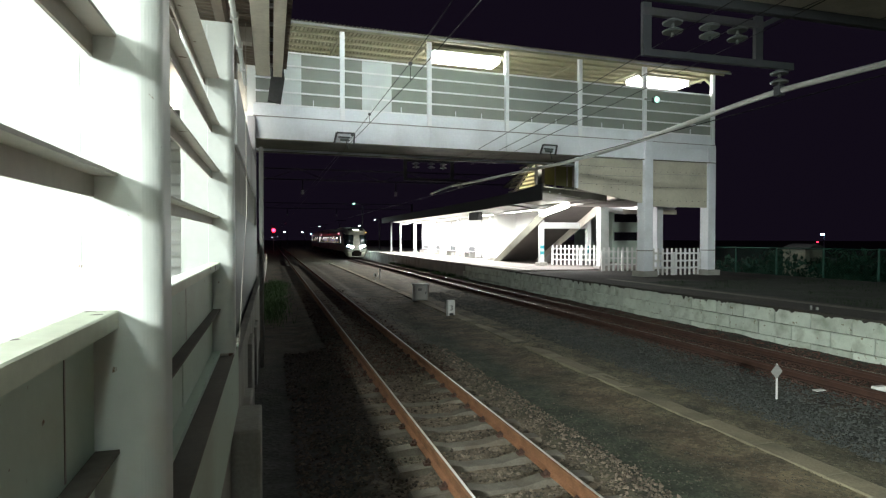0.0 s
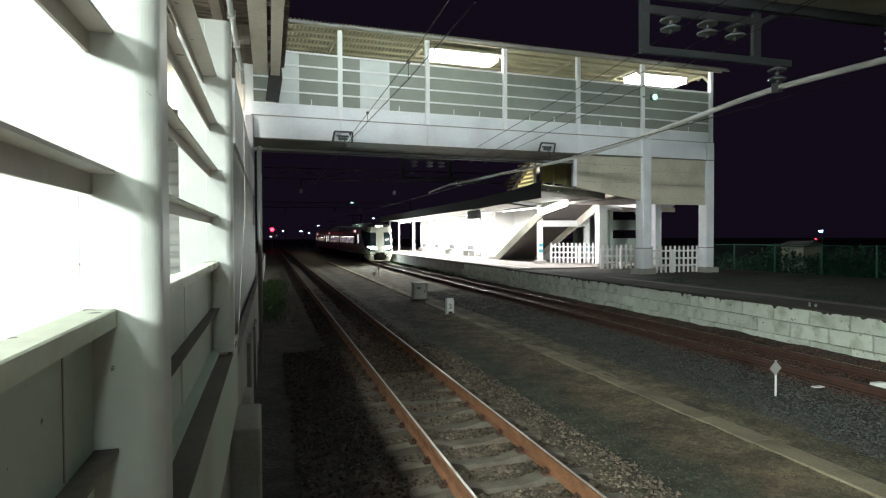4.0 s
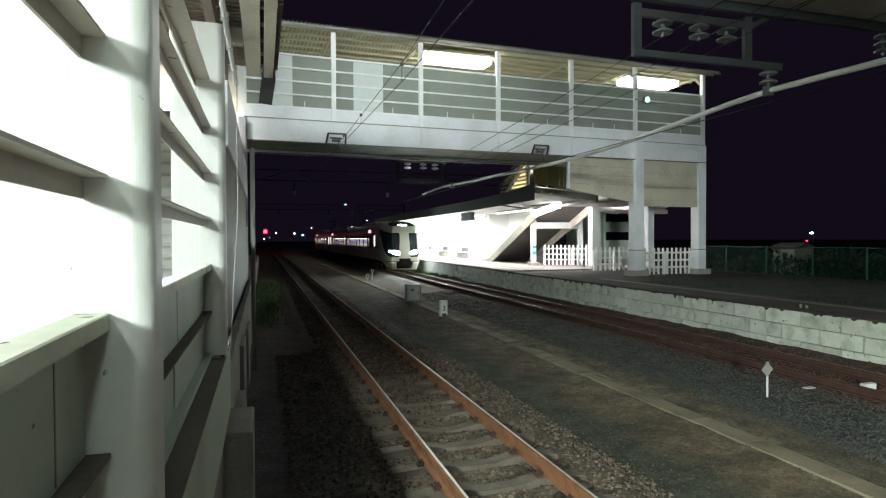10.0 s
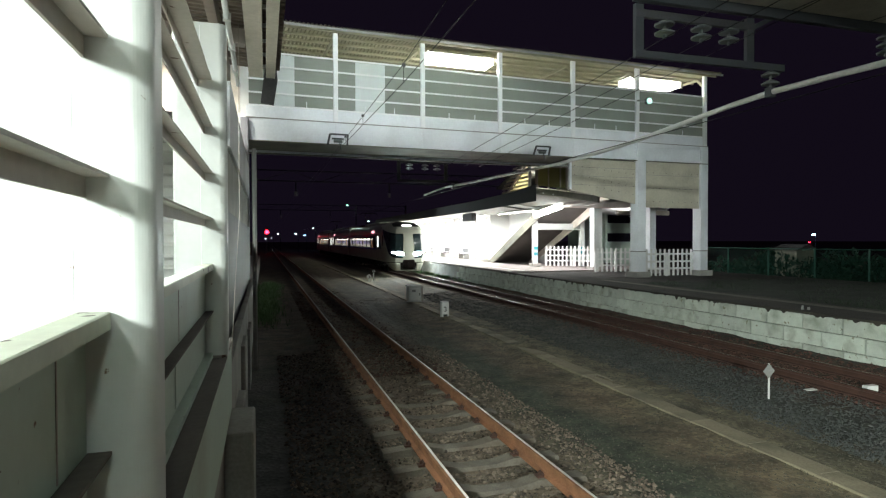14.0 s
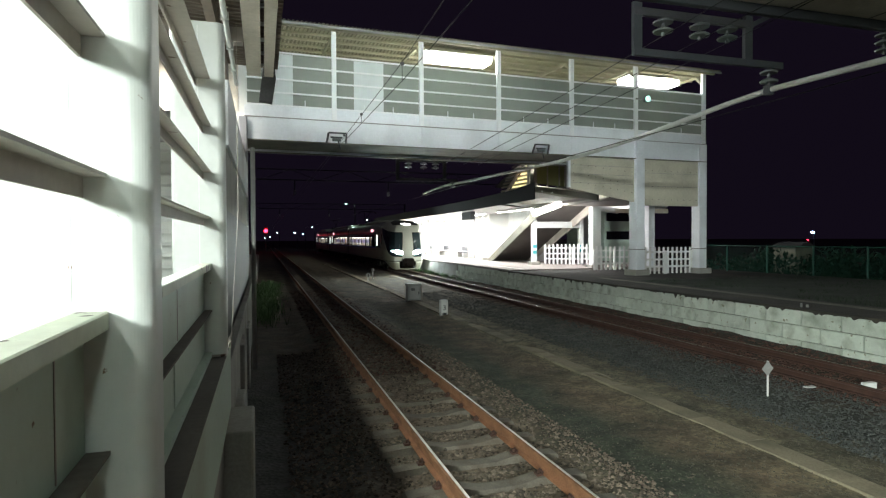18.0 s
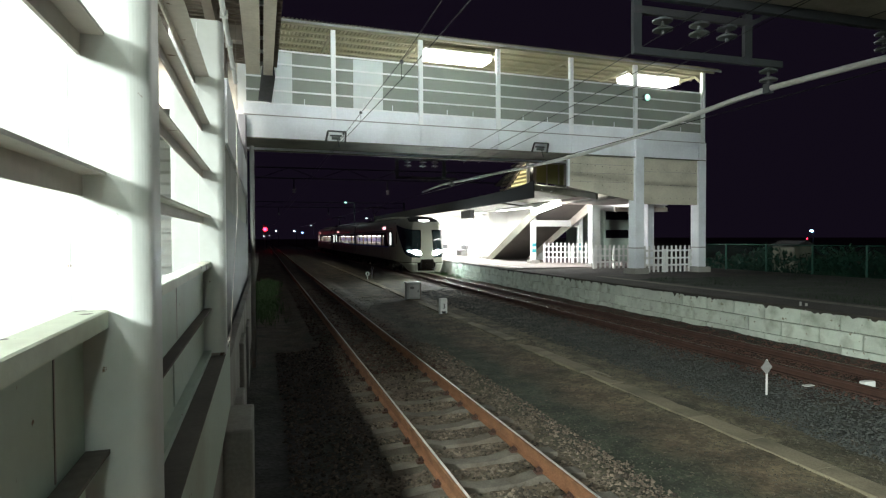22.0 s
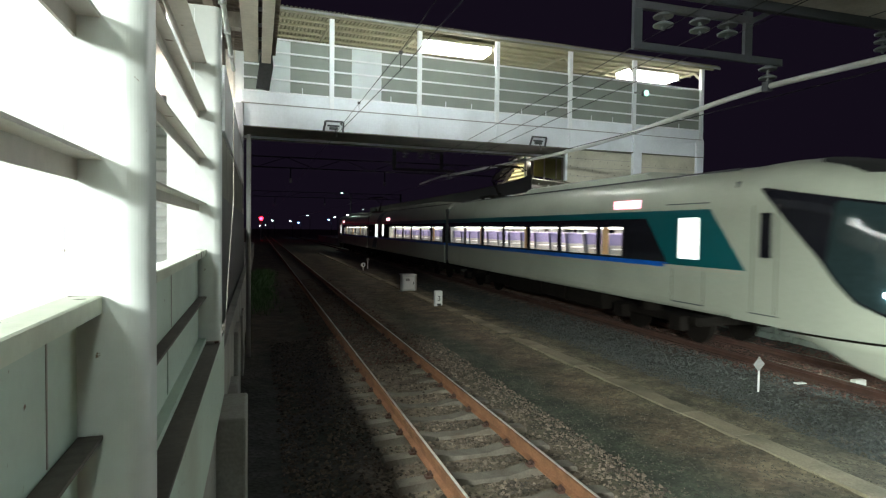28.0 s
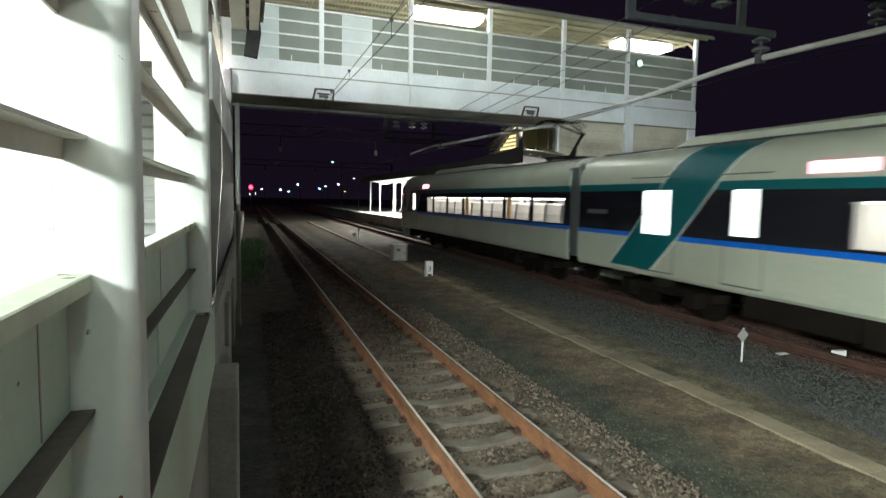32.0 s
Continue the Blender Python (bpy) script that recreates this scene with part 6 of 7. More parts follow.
def roof_mesh(y0, y1):
    half = side_profile()
    outline = half + [(-x, z) for x, z in half[-2::-1]]
    bm = bmesh.new()
    a = [bm.verts.new((x, y0, z)) for x, z in outline]
    b = [bm.verts.new((x, y1, z)) for x, z in outline]
    ia = [bm.verts.new((x * 0.955, y0, min(z - 0.06, 3.35))) for x, z in outline]
    ib = [bm.verts.new((x * 0.955, y1, min(z - 0.06, 3.35))) for x, z in outline]
    for k in range(len(outline) - 1):
        bm.faces.new((a[k], b[k], b[k + 1], a[k + 1]))
        bm.faces.new((ia[k], ia[k + 1], ib[k + 1], ib[k]))
        for o, i in ((a, ia), (b, ib)):
            rim = [bm.verts.new(v.co) for v in (o[k], o[k + 1], i[k + 1], i[k])]
            bm.faces.new(rim)
    return bm


def low_side_mesh(sign, y0, y1):
    x = HALF * sign
    inner = (HALF - 0.05) * sign
    prof = [(x, Z_BLUE), (x, 1.0), (x - 0.02 * sign, 0.88), (x - 0.07 * sign, Z_LOW), (inner - 0.05 * sign, Z_LOW), (inner, 1.0), (inner, Z_BLUE)]
    return extrude(prof, y0, y1)


def build_seats(car, y0, y1):
    def join(target, source):
        tmp = bpy.data.meshes.new("piece")
        source.to_mesh(tmp)
        source.free()
        target.from_mesh(tmp)
        bpy.data.meshes.remove(tmp)

    me, cover, low = bmesh.new(), bmesh.new(), bmesh.new()
    box(low, -0.50, 0.50, -0.26, 0.12, 0.20, 0.44)
    back = [(0.15, 0.885), (0.30, 0.885), (0.355, 1.14), (0.31, 1.185), (0.215, 1.15)]
    join(me, extrude(back, -0.49, -0.03, "x"))
    join(cover, extrude(back, 0.03, 0.49, "x"))
    for a, b in ((-0.49, -0.02), (0.02, 0.49)):
        join(low, extrude([(0.06, 0.30), (0.22, 0.30), (0.30, 0.88), (0.15, 0.88)], a, b, "x"))
    me = mesh_of(me, "backrest", SEAT_PURPLE)
    cover = mesh_of(cover, "headrest_cover", CABIN_WHITE)
    low = mesh_of(low, "seat_pair", SEAT_SHELL)
    rail = mesh_of(slab(-0.19, 0.19, 0.085, 0.115, 0.775, 0.805, 0.008, 1), "grab_rail", RAIL_WHITE)
    y = y0
    while y < y1:
        for x in (-0.83, 0.83):
            seat = part("seat_pair", low, SEAT_SHELL, car, at=pose(x, y, Z_FLOOR))
            part("backrest", me, SEAT_PURPLE, seat, "violet cloth backrest")
            part("headrest_cover", cover, CABIN_WHITE, seat, "white headrest cover")
            for dx in (-0.255, 0.255):
                part("grab_rail", rail, RAIL_WHITE, seat, "white grab rail", at=pose(dx, 0, 0))
        y += 1.015


def side_openings(car, side, windows, y0, y1, glow_doors):
    """Blacked window band with panes; windows: (a, b) along the car's y. glow_doors: lit door windows."""
    x_out, x_in = HALF * side, (HALF - 0.05) * side
    lo, hi = min(x_out, x_in), max(x_out, x_in)
    holes = sorted([(a, b, Z_WB, Z_WT) for a, b in windows] + [(a, b, zb, zt) for a, b, zb, zt in glow_doors])
    at = y0
    for a, b, zb, zt in holes:
        if a - at > 0.005:
            part("window_pillar", slab(lo, hi, at, a, Z_BLUE + 0.10, Z_TEAL), BLACK_GLASS, car, "glossy black window band")
        if zb > Z_BLUE + 0.105:
            part("band_below", slab(lo, hi, a, b, Z_BLUE + 0.10, zb), BLACK_GLASS, car)
        if zt < Z_TEAL - 0.005:
            part("band_above", slab(lo, hi, a, b, zt, Z_TEAL), BLACK_GLASS, car)
        at = b
    if y1 - at > 0.005:
        part("window_pillar", slab(lo, hi, at, y1, Z_BLUE + 0.10, Z_TEAL), BLACK_GLASS, car, "glossy black window band")
    for a, b in windows:
        mid = (lo + hi) / 2
        p = part("window_pane", slab(mid - 0.004, mid + 0.004, a + 0.002, b - 0.002, Z_WB + 0.002, Z_WT - 0.002), PANE, car, "lit passenger window")
        p.visible_shadow = False
    for a, b, zb, zt in glow_doors:
        mid = (lo + hi) / 2
        # pane emits light itself, in place of a lit vestibule behind it
        part("door_window", slab(mid - 0.012, mid + 0.012, a, b, zb, zt), DOOR_GLOW, car, "door window pane glowing by itself")


def car_shell(name, label, y0, y1, windows, glow_doors, led, at):
    """A saloon car body between y0 and y1 of its own space."""
    car = thing(name, label, "train car", "cars of the train", at=at)
    for side in (-1, 1):
        part("lower_side", low_side_mesh(side, y0, y1), BODY_WHITE, car)
        s0, s1 = sorted((HALF * side, (HALF - 0.05) * side))
        part("blue_line", slab(s0 - 0.002, s1 + 0.002, y0, y1, Z_BLUE, Z_BLUE + 0.10), BLUE, car, "blue line under the windows")
        part("teal_stripe", slab(s0 - 0.001, s1 + 0.001, y0, y1, Z_TEAL, Z_TEAL2), TEAL, car, "teal stripe above the windows")
        side_openings(car, side, windows, y0, y1, glow_doors)
        if led:
            part("destination_display", slab(HALF * side - 0.012, HALF * side + 0.010, led[0], led[1], 2.90, 3.08), SIGN_GLOW, car, "glowing pink-white destination display")
        for a, b, zb, zt in glow_doors:
            for yy in (a - 0.16, b + 0.15):
                part("door_seam", slab(HALF * side - 0.004, HALF * side + 0.003, yy, yy + 0.018, 0.95, Z_BLUE - 0.01), FLANGE_STEEL, car)
            part("door_sill", slab(HALF * side - 0.01, HALF * side + 0.02, a - 0.15, b + 0.15, 0.94, 0.965), BELLOWS, car)
            part("door_rail", slab(HALF * side - 0.04, HALF * side + 0.004, a - 0.25, b + 0.35, 2.93, 2.95), BELLOWS, car)
    part("roof", roof_mesh(y0, y1), BODY_WHITE, car, smooth=True)
    part("floor", slab(-HALF + 0.06, HALF - 0.06, y0, y1, Z_FLOOR - 0.12, Z_FLOOR), CABIN_WHITE, car)
    for y in (y0 + 0.02, y1 - 0.06):
        part("end_wall", slab(-HALF + 0.055, HALF - 0.055, y, y + 0.04, Z_FLOOR, 3.3), BELLOWS, car)
    wins = [w for w in windows]
    a, b = min(w[0] for w in wins), max(w[1] for w in wins)
    part("ceiling_light", slab(-0.75, 0.75, a, b, 3.13, 3.15), CABIN_GLOW, car, "lit saloon ceiling")
    for y in (a - 0.08, b + 0.04):
        if y0 + 0.1 < y < y1 - 0.1:
            part("bulkhead", slab(-HALF + 0.055, HALF - 0.055, y, y + 0.03, Z_FLOOR, 3.1), CABIN_WHITE, car)
    for k, (wa, wb) in enumerate(wins):
        # panels added on the side away from the camera, lightening its black windows
        ba, bb = ((wa, wa + 0.55 * (wb - wa)), (wa + 0.30 * (wb - wa), wb), (wa + 0.2, wb - 0.5))[k % 3]
        part("roller_blind", slab(HALF - 0.075, HALF - 0.065, ba, bb, Z_WB + (0.30, 0.36, 0.16)[k % 3], Z_WT + 0.03), CABIN_WHITE, car, "cream panel added to lighten the far window")
        if k in (0, 3, 5):
            ya, yb = (wa + 0.02, wa + 0.30) if k % 2 else (wb - 0.26, wb - 0.02)
            n = 7
            fold = [(-(HALF - 0.085) - 0.02 * (m % 2), ya + (yb - ya) * m / n) for m in range(n + 1)]
            part("curtain", extrude(fold + [(x + 0.012, y) for x, y in fold[::-1]], Z_WB - 0.04, Z_WT + 0.03, "z"), CURTAIN, car, "drawn-back pale orange curtain")
    for side in (-1, 1):
        part("sill_rail", slab(*sorted(((HALF - 0.12) * side, (HALF - 0.06) * side)), a, b, Z_FLOOR + 0.62, Z_FLOOR + 0.665), CABIN_WHITE, car, "pale sill ledge")
    for x in (-1.15, 1.15):
        part("luggage_rack", slab(x - 0.20, x + 0.20, a, b, 2.485, 2.515), CABIN_WHITE, car)
        part("rack_light", slab(x - 0.02, x + 0.02, a, b, 2.445, 2.48), RACK_GLOW, car, "bright light strip under the rack")
    build_seats(car, a + 0.55, b - 0.3)
    # under the floor
    L = y1 - y0
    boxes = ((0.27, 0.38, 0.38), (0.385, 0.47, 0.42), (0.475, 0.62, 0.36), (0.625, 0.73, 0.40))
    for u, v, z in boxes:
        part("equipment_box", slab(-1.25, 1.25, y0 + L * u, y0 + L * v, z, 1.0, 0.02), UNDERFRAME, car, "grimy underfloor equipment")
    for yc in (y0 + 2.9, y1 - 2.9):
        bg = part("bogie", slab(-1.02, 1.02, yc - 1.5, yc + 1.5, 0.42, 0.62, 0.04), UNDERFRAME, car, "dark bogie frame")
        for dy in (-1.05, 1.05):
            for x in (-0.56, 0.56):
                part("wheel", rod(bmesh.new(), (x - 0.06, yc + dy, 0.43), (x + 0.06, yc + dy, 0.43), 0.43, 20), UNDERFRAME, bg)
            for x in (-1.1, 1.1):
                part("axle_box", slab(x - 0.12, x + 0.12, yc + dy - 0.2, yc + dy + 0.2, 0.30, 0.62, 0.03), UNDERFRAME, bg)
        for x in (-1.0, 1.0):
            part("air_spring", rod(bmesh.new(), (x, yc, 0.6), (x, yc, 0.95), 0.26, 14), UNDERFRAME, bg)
    # roof gear
    part("roof_shroud", shroud_mesh(y0 + 3.0, y1 - 6.9 if y1 < 1 else y1 - 3.0), BODY_WHITE, car, "raised roof fairing")
    # rails coloured dark for the shadow line under the roof fairing
    for x in (-0.98, 0.98):
        part("gutter_rail", slab(x - 0.02, x + 0.02, y0 + 0.4, y1 - 0.4, 3.555, 3.59), DARK_STEEL, car)
    return car


def profile_at(f):
    """Point of the half outline at the share f of its length, from the sill to the ridge."""
    pts = [(HALF, Z_LOW)] + side_profile()
    run = [0.0]
    for a, b in zip(pts, pts[1:]):
        run.append(run[-1] + math.hypot(b[0] - a[0], b[1] - a[1]))
    t = f * run[-1]
    return float(np.interp(t, run, [q[0] for q in pts])), float(np.interp(t, run, [q[1] for q in pts]))


def nose_point(u, w):
    """Point on the cab: u from 0 at the saloon to 1 at the front's rim and 2 at its foot; w from -1 at the lower -x edge over the roof to 1."""
    s = 17.2 + 2.80 * math.sin(min(u, 1) * math.pi / 2)
    k = (s - 17.2) / 2.80
    half = HALF * (1 - 0.33 * k ** 4)
    top = 3.66 + 0.04 * math.sin(min(1, k * 1.6) * math.pi) - 0.22 * k ** 3
    low = Z_LOW - 0.02 * k
    x, z = profile_at(1 - abs(w))
    z = low + (z - Z_LOW) / (3.66 - Z_LOW) * (top - low)
    x *= half / HALF
    x -= 0.10 * k * (z - low) / (top - low) * min(1.0, x / 0.3)
    if u > 1:
        rim = half
        x *= 2 - u
        z = low + (z - low) * (2 - u)
        s += 0.09 * (1 - (x / rim) ** 2) * (u - 1) ** 0.6
    zz = (z - low) / (top - low)
    s -= 0.72 * k ** 2 * zz ** 5
    return Vector((x if w > 0 else -x, -s, z))


def glass_field(p):
    """Above zero inside the black wrap-round windscreen."""
    s, z, x = -p.y, p.z, abs(p.x)
    curve = ((17.72, 3.17), (18.3, 2.56), (18.83, 2.01), (19.1, 1.65), (19.36, 1.37), (19.7, 1.20), (20.3, 1.02))
    edge = float(np.interp(s, [c[0] for c in curve], [c[1] for c in curve]))
    panel = 0.42 - 0.05 * (z - 1.0)
    return min(z - edge, x - panel, 3.15 - 0.17 * max(0, s - 17.8) - z, s - 17.72)


def screen_field(p):
    """Above zero inside the paler pane that sits in the black surround."""
    s, z = -p.y, p.z
    lean = 18.92 + 0.10 * max(0.0, z - 1.6)
    return min(glass_field(p) - 0.045, s - lean)


def cap_field(p):
    """Above zero inside the black patch on top of the nose."""
    s, z, x = -p.y, p.z, abs(p.x)
    return min(z - 3.30, 0.92 * min(1.0, max(0.0, s - 17.8) / 0.7) - x, s - 17.85)


def cab_mesh(field=None, side=0, lift=0.012):
    """The cab's skin, or the share of it in which a field lies above zero, laid just outside it."""
    bm = bmesh.new()
    nu, nv, nw = 46, 22, 96
    rows = [i / nu for i in range(nu + 1)] + [1 + 0.985 * i / nv for i in range(1, nv + 1)]
    grid = [[nose_point(u, -1 + 2 * j / nw) for j in range(nw + 1)] for u in rows]
    centre = Vector((0, -17.6, 2.0))
    verts = {}

    def vert(p):
        key = (round(p.x, 5), round(p.y, 5), round(p.z, 5))
        if key not in verts:
            verts[key] = bm.verts.new(p + (p - centre).normalized() * lift if field else p)
        return verts[key]

    for r0, r1 in zip(grid, grid[1:]):
        for j in range(nw):
            ring = [r0[j], r0[j + 1], r1[j + 1], r1[j]]
            if field:
                if side and sum(q.x for q in ring) * side < 0:
                    continue
                vals = [field(q) for q in ring]
                cut = []
                for a in range(4):
                    b = (a + 1) % 4
                    if vals[a] > 0:
                        cut.append(ring[a])
                    if (vals[a] > 0) != (vals[b] > 0):
                        cut.append(ring[a].lerp(ring[b], vals[a] / (vals[a] - vals[b])))
                ring = cut
            face = []
            for q in ring:
                v = vert(q)
                if v not in face:
                    face.append(v)
            if len(face) > 2 and bm.faces.get(face) is None:
                bm.faces.new(face)
    bmesh.ops.recalc_face_normals(bm, faces=bm.faces[:])
    return bm


def skirt_mesh():
    """White apron under the cab, with a gap for the coupler."""
    bm = bmesh.new()
    path = []
    for i in range(13):
        s = 18.25 + (19.98 - 18.25) * i / 12
        k = (s - 17.2) / 2.80
        path.append((HALF * (1 - 0.33 * k ** 4) - 0.015, s))
    rim = path[-1][0]
    front = [(rim * (1 - i / 8), 19.98 + 0.07 * (1 - (1 - i / 8) ** 2)) for i in range(1, 9)]
    half = path + front
    whole = half + [(-x, s) for x, s in half[-2::-1]]
    cols = []
    for x, s in whole:
        zb = float(np.interp(s, (18.25, 18.86, 19.4, 19.8, 20.0), (0.76, 0.62, 0.38, 0.24, 0.19)))
        cols.append([bm.verts.new((x * (1 - 0.10 * f), -s + 0.10 * f * f, 0.775 + (zb - 0.775) * f)) for f in (0, 0.3, 0.6, 0.86, 1.0)])
    for a, b in zip(cols, cols[1:]):
        mid = abs(a[0].co.x + b[0].co.x) / 2
        for r in range(4):
            if -a[0].co.y > 19.97 and mid < 0.56 and r < 3:
                continue
            bm.faces.new((a[r], b[r], b[r + 1], a[r + 1]))
    bmesh.ops.recalc_face_normals(bm, faces=bm.faces[:])
    bmesh.ops.solidify(bm, geom=bm.faces[:], thickness=0.03)
    return bm


def gap_mesh():
    """Dark joint line between the cab and its skirt."""
    bm = bmesh.new()
    half = []
    for i in range(13):
        s = 18.25 + (19.98 - 18.25) * i / 12
        half.append((HALF * (1 - 0.33 * ((s - 17.2) / 2.80) ** 4) + 0.004, s))
    rim = half[-1][0]
    half += [(rim * (1 - i / 8), 19.985 + 0.095 * (1 - (1 - i / 8) ** 2)) for i in range(1, 9)]
    whole = half + [(-x, s) for x, s in half[-2::-1]]
    cols = [[bm.verts.new((x, -s - 0.004, z)) for z in (0.768, 0.806)] for x, s in whole]
    for a, b in zip(cols, cols[1:]):
        bm.faces.new((a[0], b[0], b[1], a[1]))
    bmesh.ops.recalc_face_normals(bm, faces=bm.faces[:])
    return bm


def headlight_mesh(side):
    """A long lamp sunk into the foot of the windscreen, from the centre panel round to the flank."""
    bm = bmesh.new()
    rings = []
    for i in range(15):
        f = i / 14
        x = 0.40 + 0.72 * f
        s = 20.085 - 0.09 * (x / 0.96) ** 2 if x < 0.92 else 20.00 - 0.30 * ((x - 0.92) / 0.24) ** 1.5
        z = 1.36 + 0.15 * f
        # radius swelled past the slim lens to stand for its glare
        r = 0.15 * max(0.22, 1 - ((f - 0.36) / 0.60) ** 2)
        rings.append([bm.verts.new((x * side, -s + 0.004 - 0.016 * math.cos(a), z + r * math.sin(a))) for a in [2 * math.pi * k / 10 for k in range(10)]])
    for r0, r1 in zip(rings, rings[1:]):
        for k in range(10):
            bm.faces.new((r0[k], r0[(k + 1) % 10], r1[(k + 1) % 10], r1[k]))
    bm.faces.new(rings[0])
    bm.faces.new(rings[-1][::-1])
    bmesh.ops.recalc_face_normals(bm, faces=bm.faces[:])
    return bm


def add_pantograph(car):
    """Single-arm collector over the inner bogie."""
    # near-black underframe colour stands in for the arms being unlit
    pan = part("pantograph", slab(-0.62, 0.62, -3.35, -2.05, 3.74, 3.78, 0.01), UNDERFRAME, car, "raised dark single-arm pantograph")
    for x in (-0.5, 0.5):
        for y in (-3.2, -2.2):
            part("insulator", insulator_stack(bmesh.new(), x, y, 3.58, 3.75, 0.11, 2), UNDERFRAME, pan)
    part("lower_arm", rod(bmesh.new(), (0, -2.80, 3.78), (0, -2.08, 4.43), 0.05, 8), UNDERFRAME, pan)
    upper = rod(bmesh.new(), (-0.08, -2.08, 4.43), (-0.32, -3.42, 4.93), 0.026, 8)
    rod(upper, (0.08, -2.08, 4.43), (0.32, -3.42, 4.93), 0.026, 8)
    part("upper_arm", upper, UNDERFRAME, pan)
    part("guide_rod", rod(bmesh.new(), (0.12, -2.55, 3.78), (0.05, -2.0, 4.36), 0.018, 6), UNDERFRAME, pan)
    for y in (-3.55, -3.28):
        part("collector_strip", tube_line([(-0.85, y, 4.80), (-0.66, y, 4.95), (-0.3, y, 4.98), (0.3, y, 4.98), (0.66, y, 4.95), (0.85, y, 4.80)], 0.022, 6), UNDERFRAME, pan)
    part("head_spring", slab(-0.34, 0.34, -3.56, -3.27, 4.915, 4.945), UNDERFRAME, pan)
    part("surge_arrester", rod(bmesh.new(), (0.45, -1.75, 3.60), (0.45, -1.75, 3.98), 0.07, 10), UNDERFRAME, car)


def shroud_mesh(y0, y1):
    """Raised fairing along the roof's middle with sloping ends."""
    bm = bmesh.new()
    rows = []
    for y, h in ((y0, 0.0), (y0 + 0.35, 0.17), (y1 - 0.35, 0.17), (y1, 0.0)):
        rows.append([bm.verts.new((x, y, z)) for x, z in ((-0.96, 3.52), (-0.92, 3.60 + h * 0.75), (-0.74, 3.625 + h), (0.74, 3.625 + h), (0.92, 3.60 + h * 0.75), (0.96, 3.52))])
    for a, b in zip(rows, rows[1:]):
        for k in range(5):
            bm.faces.new((a[k], b[k], b[k + 1], a[k + 1]))
    for r in (rows[0], rows[-1]):
        bm.faces.new(r)
    bmesh.ops.recalc_face_normals(bm, faces=bm.faces[:])
    return bm


def add_cab(car, lit):
    """Cab end towards -y of the car's space, whose inner joint lies at y = 0."""
    part("cab_shell", cab_mesh(), BODY_WHITE, car, "rounded white cab", smooth=True)
    for side in (-1, 1):
        part("windscreen", cab_mesh(glass_field, side), BLACK_GLASS, car, "black wrap-round windscreen", smooth=True)
        part("screen_pane", cab_mesh(screen_field, side, 0.017), SCREEN_GLASS, car, "tinted windscreen pane", smooth=True)
    part("roof_cap", cab_mesh(cap_field), BLACK_ROOF, car, "black patch round the roof light", smooth=True)
    # saloon side to cab: white panel with teal wedge
    for side in (-1, 1):
        x = HALF * side
        lo, hi = sorted((x - 0.002 * side, x + 0.004 * side))
        zt, zb = Z_TEAL2 - 0.02, Z_BLUE + 0.06
        for outline in ([(-16.62, zt), (-16.32, zt), (-16.32, zb), (-17.5, zb)], [(-16.32, zt), (-15.72, zt), (-15.72, 2.66), (-16.32, 2.66)], [(-16.32, 1.84), (-15.72, 1.84), (-15.72, zb), (-16.32, zb)], [(-15.72, zt), (-14.55, zt), (-15.42, zb), (-15.72, zb)]):
            part("teal_wedge", extrude(outline, lo, hi, "x"), TEAL, car, "teal wedge on the cab side")
        part("cab_door_window", slab(*sorted((x, x + 0.004 * side)), -18.03, -17.80, 1.95, 2.72), BLACK_GLASS, car, "dark cab door window")
        part("shoulder_panel", extrude([(-17.26, Z_TEAL2 + 0.01), (-16.60, Z_TEAL2 + 0.01), (-17.26, 2.0)], *sorted((x, x + 0.003 * side)), "x"), BODY_WHITE, car)
        part("sill_panel", slab(*sorted((x, x + 0.003 * side)), -17.25, -15.3, Z_BLUE - 0.002, Z_BLUE + 0.06), BODY_WHITE, car)
        for yy in (-18.16, -17.66):
            part("cab_door_seam", slab(*sorted((x, x + 0.003 * side)), yy, yy + 0.022, 1.0, 2.85), FLANGE_STEEL, car)
        part("cab_door_rail", slab(*sorted((x, x + 0.012 * side)), -18.2, -17.6, 0.97, 0.99), BELLOWS, car)
    part("skirt", skirt_mesh(), BODY_WHITE, car, "white front skirt", smooth=True)
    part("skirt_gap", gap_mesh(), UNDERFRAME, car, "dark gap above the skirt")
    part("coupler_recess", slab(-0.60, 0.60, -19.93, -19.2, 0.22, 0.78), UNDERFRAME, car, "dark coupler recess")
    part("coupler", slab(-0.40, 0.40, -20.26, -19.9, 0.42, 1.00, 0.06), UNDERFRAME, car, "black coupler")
    part("coupler_head", rod(bmesh.new(), (0, -20.36, 0.62), (0, -20.2, 0.62), 0.17, 14), UNDERFRAME, car)
    part("coupler_pipe", tube_line([(0.30, -20.2, 0.45), (0.36, -20.24, 0.36), (0.46, -20.1, 0.34), (0.5, -19.95, 0.5)], 0.025, 6), BELLOWS, car)
    for side in (-1, 1):
        part("headlight", headlight_mesh(side), HEAD_GLOW if lit else BLACK_GLASS, car, "lit headlight" if lit else "dark headlight", smooth=True)
        part("tail_light", ball(bmesh.new(), (0.47 * side, -20.075, 1.62), 0.035, 1.0, 0.6, 1.0, 10, 8), BLACK_GLASS, car)
        part("wiper", rod(bmesh.new(), (0.62 * side, -20.06, 1.60), (0.55 * side, -19.99, 2.35), 0.010, 6), DARK_STEEL, car)
    bm = ball(bmesh.new(), (0.0, -19.30, 3.36), 0.16, 2.5, 1.1, 0.55, 18, 10)
    part("roof_light", bm, ROOF_GLOW if lit else BLACK_GLASS, car, "lit roof marker light" if lit else "dark roof light")
    add_pantograph(car)


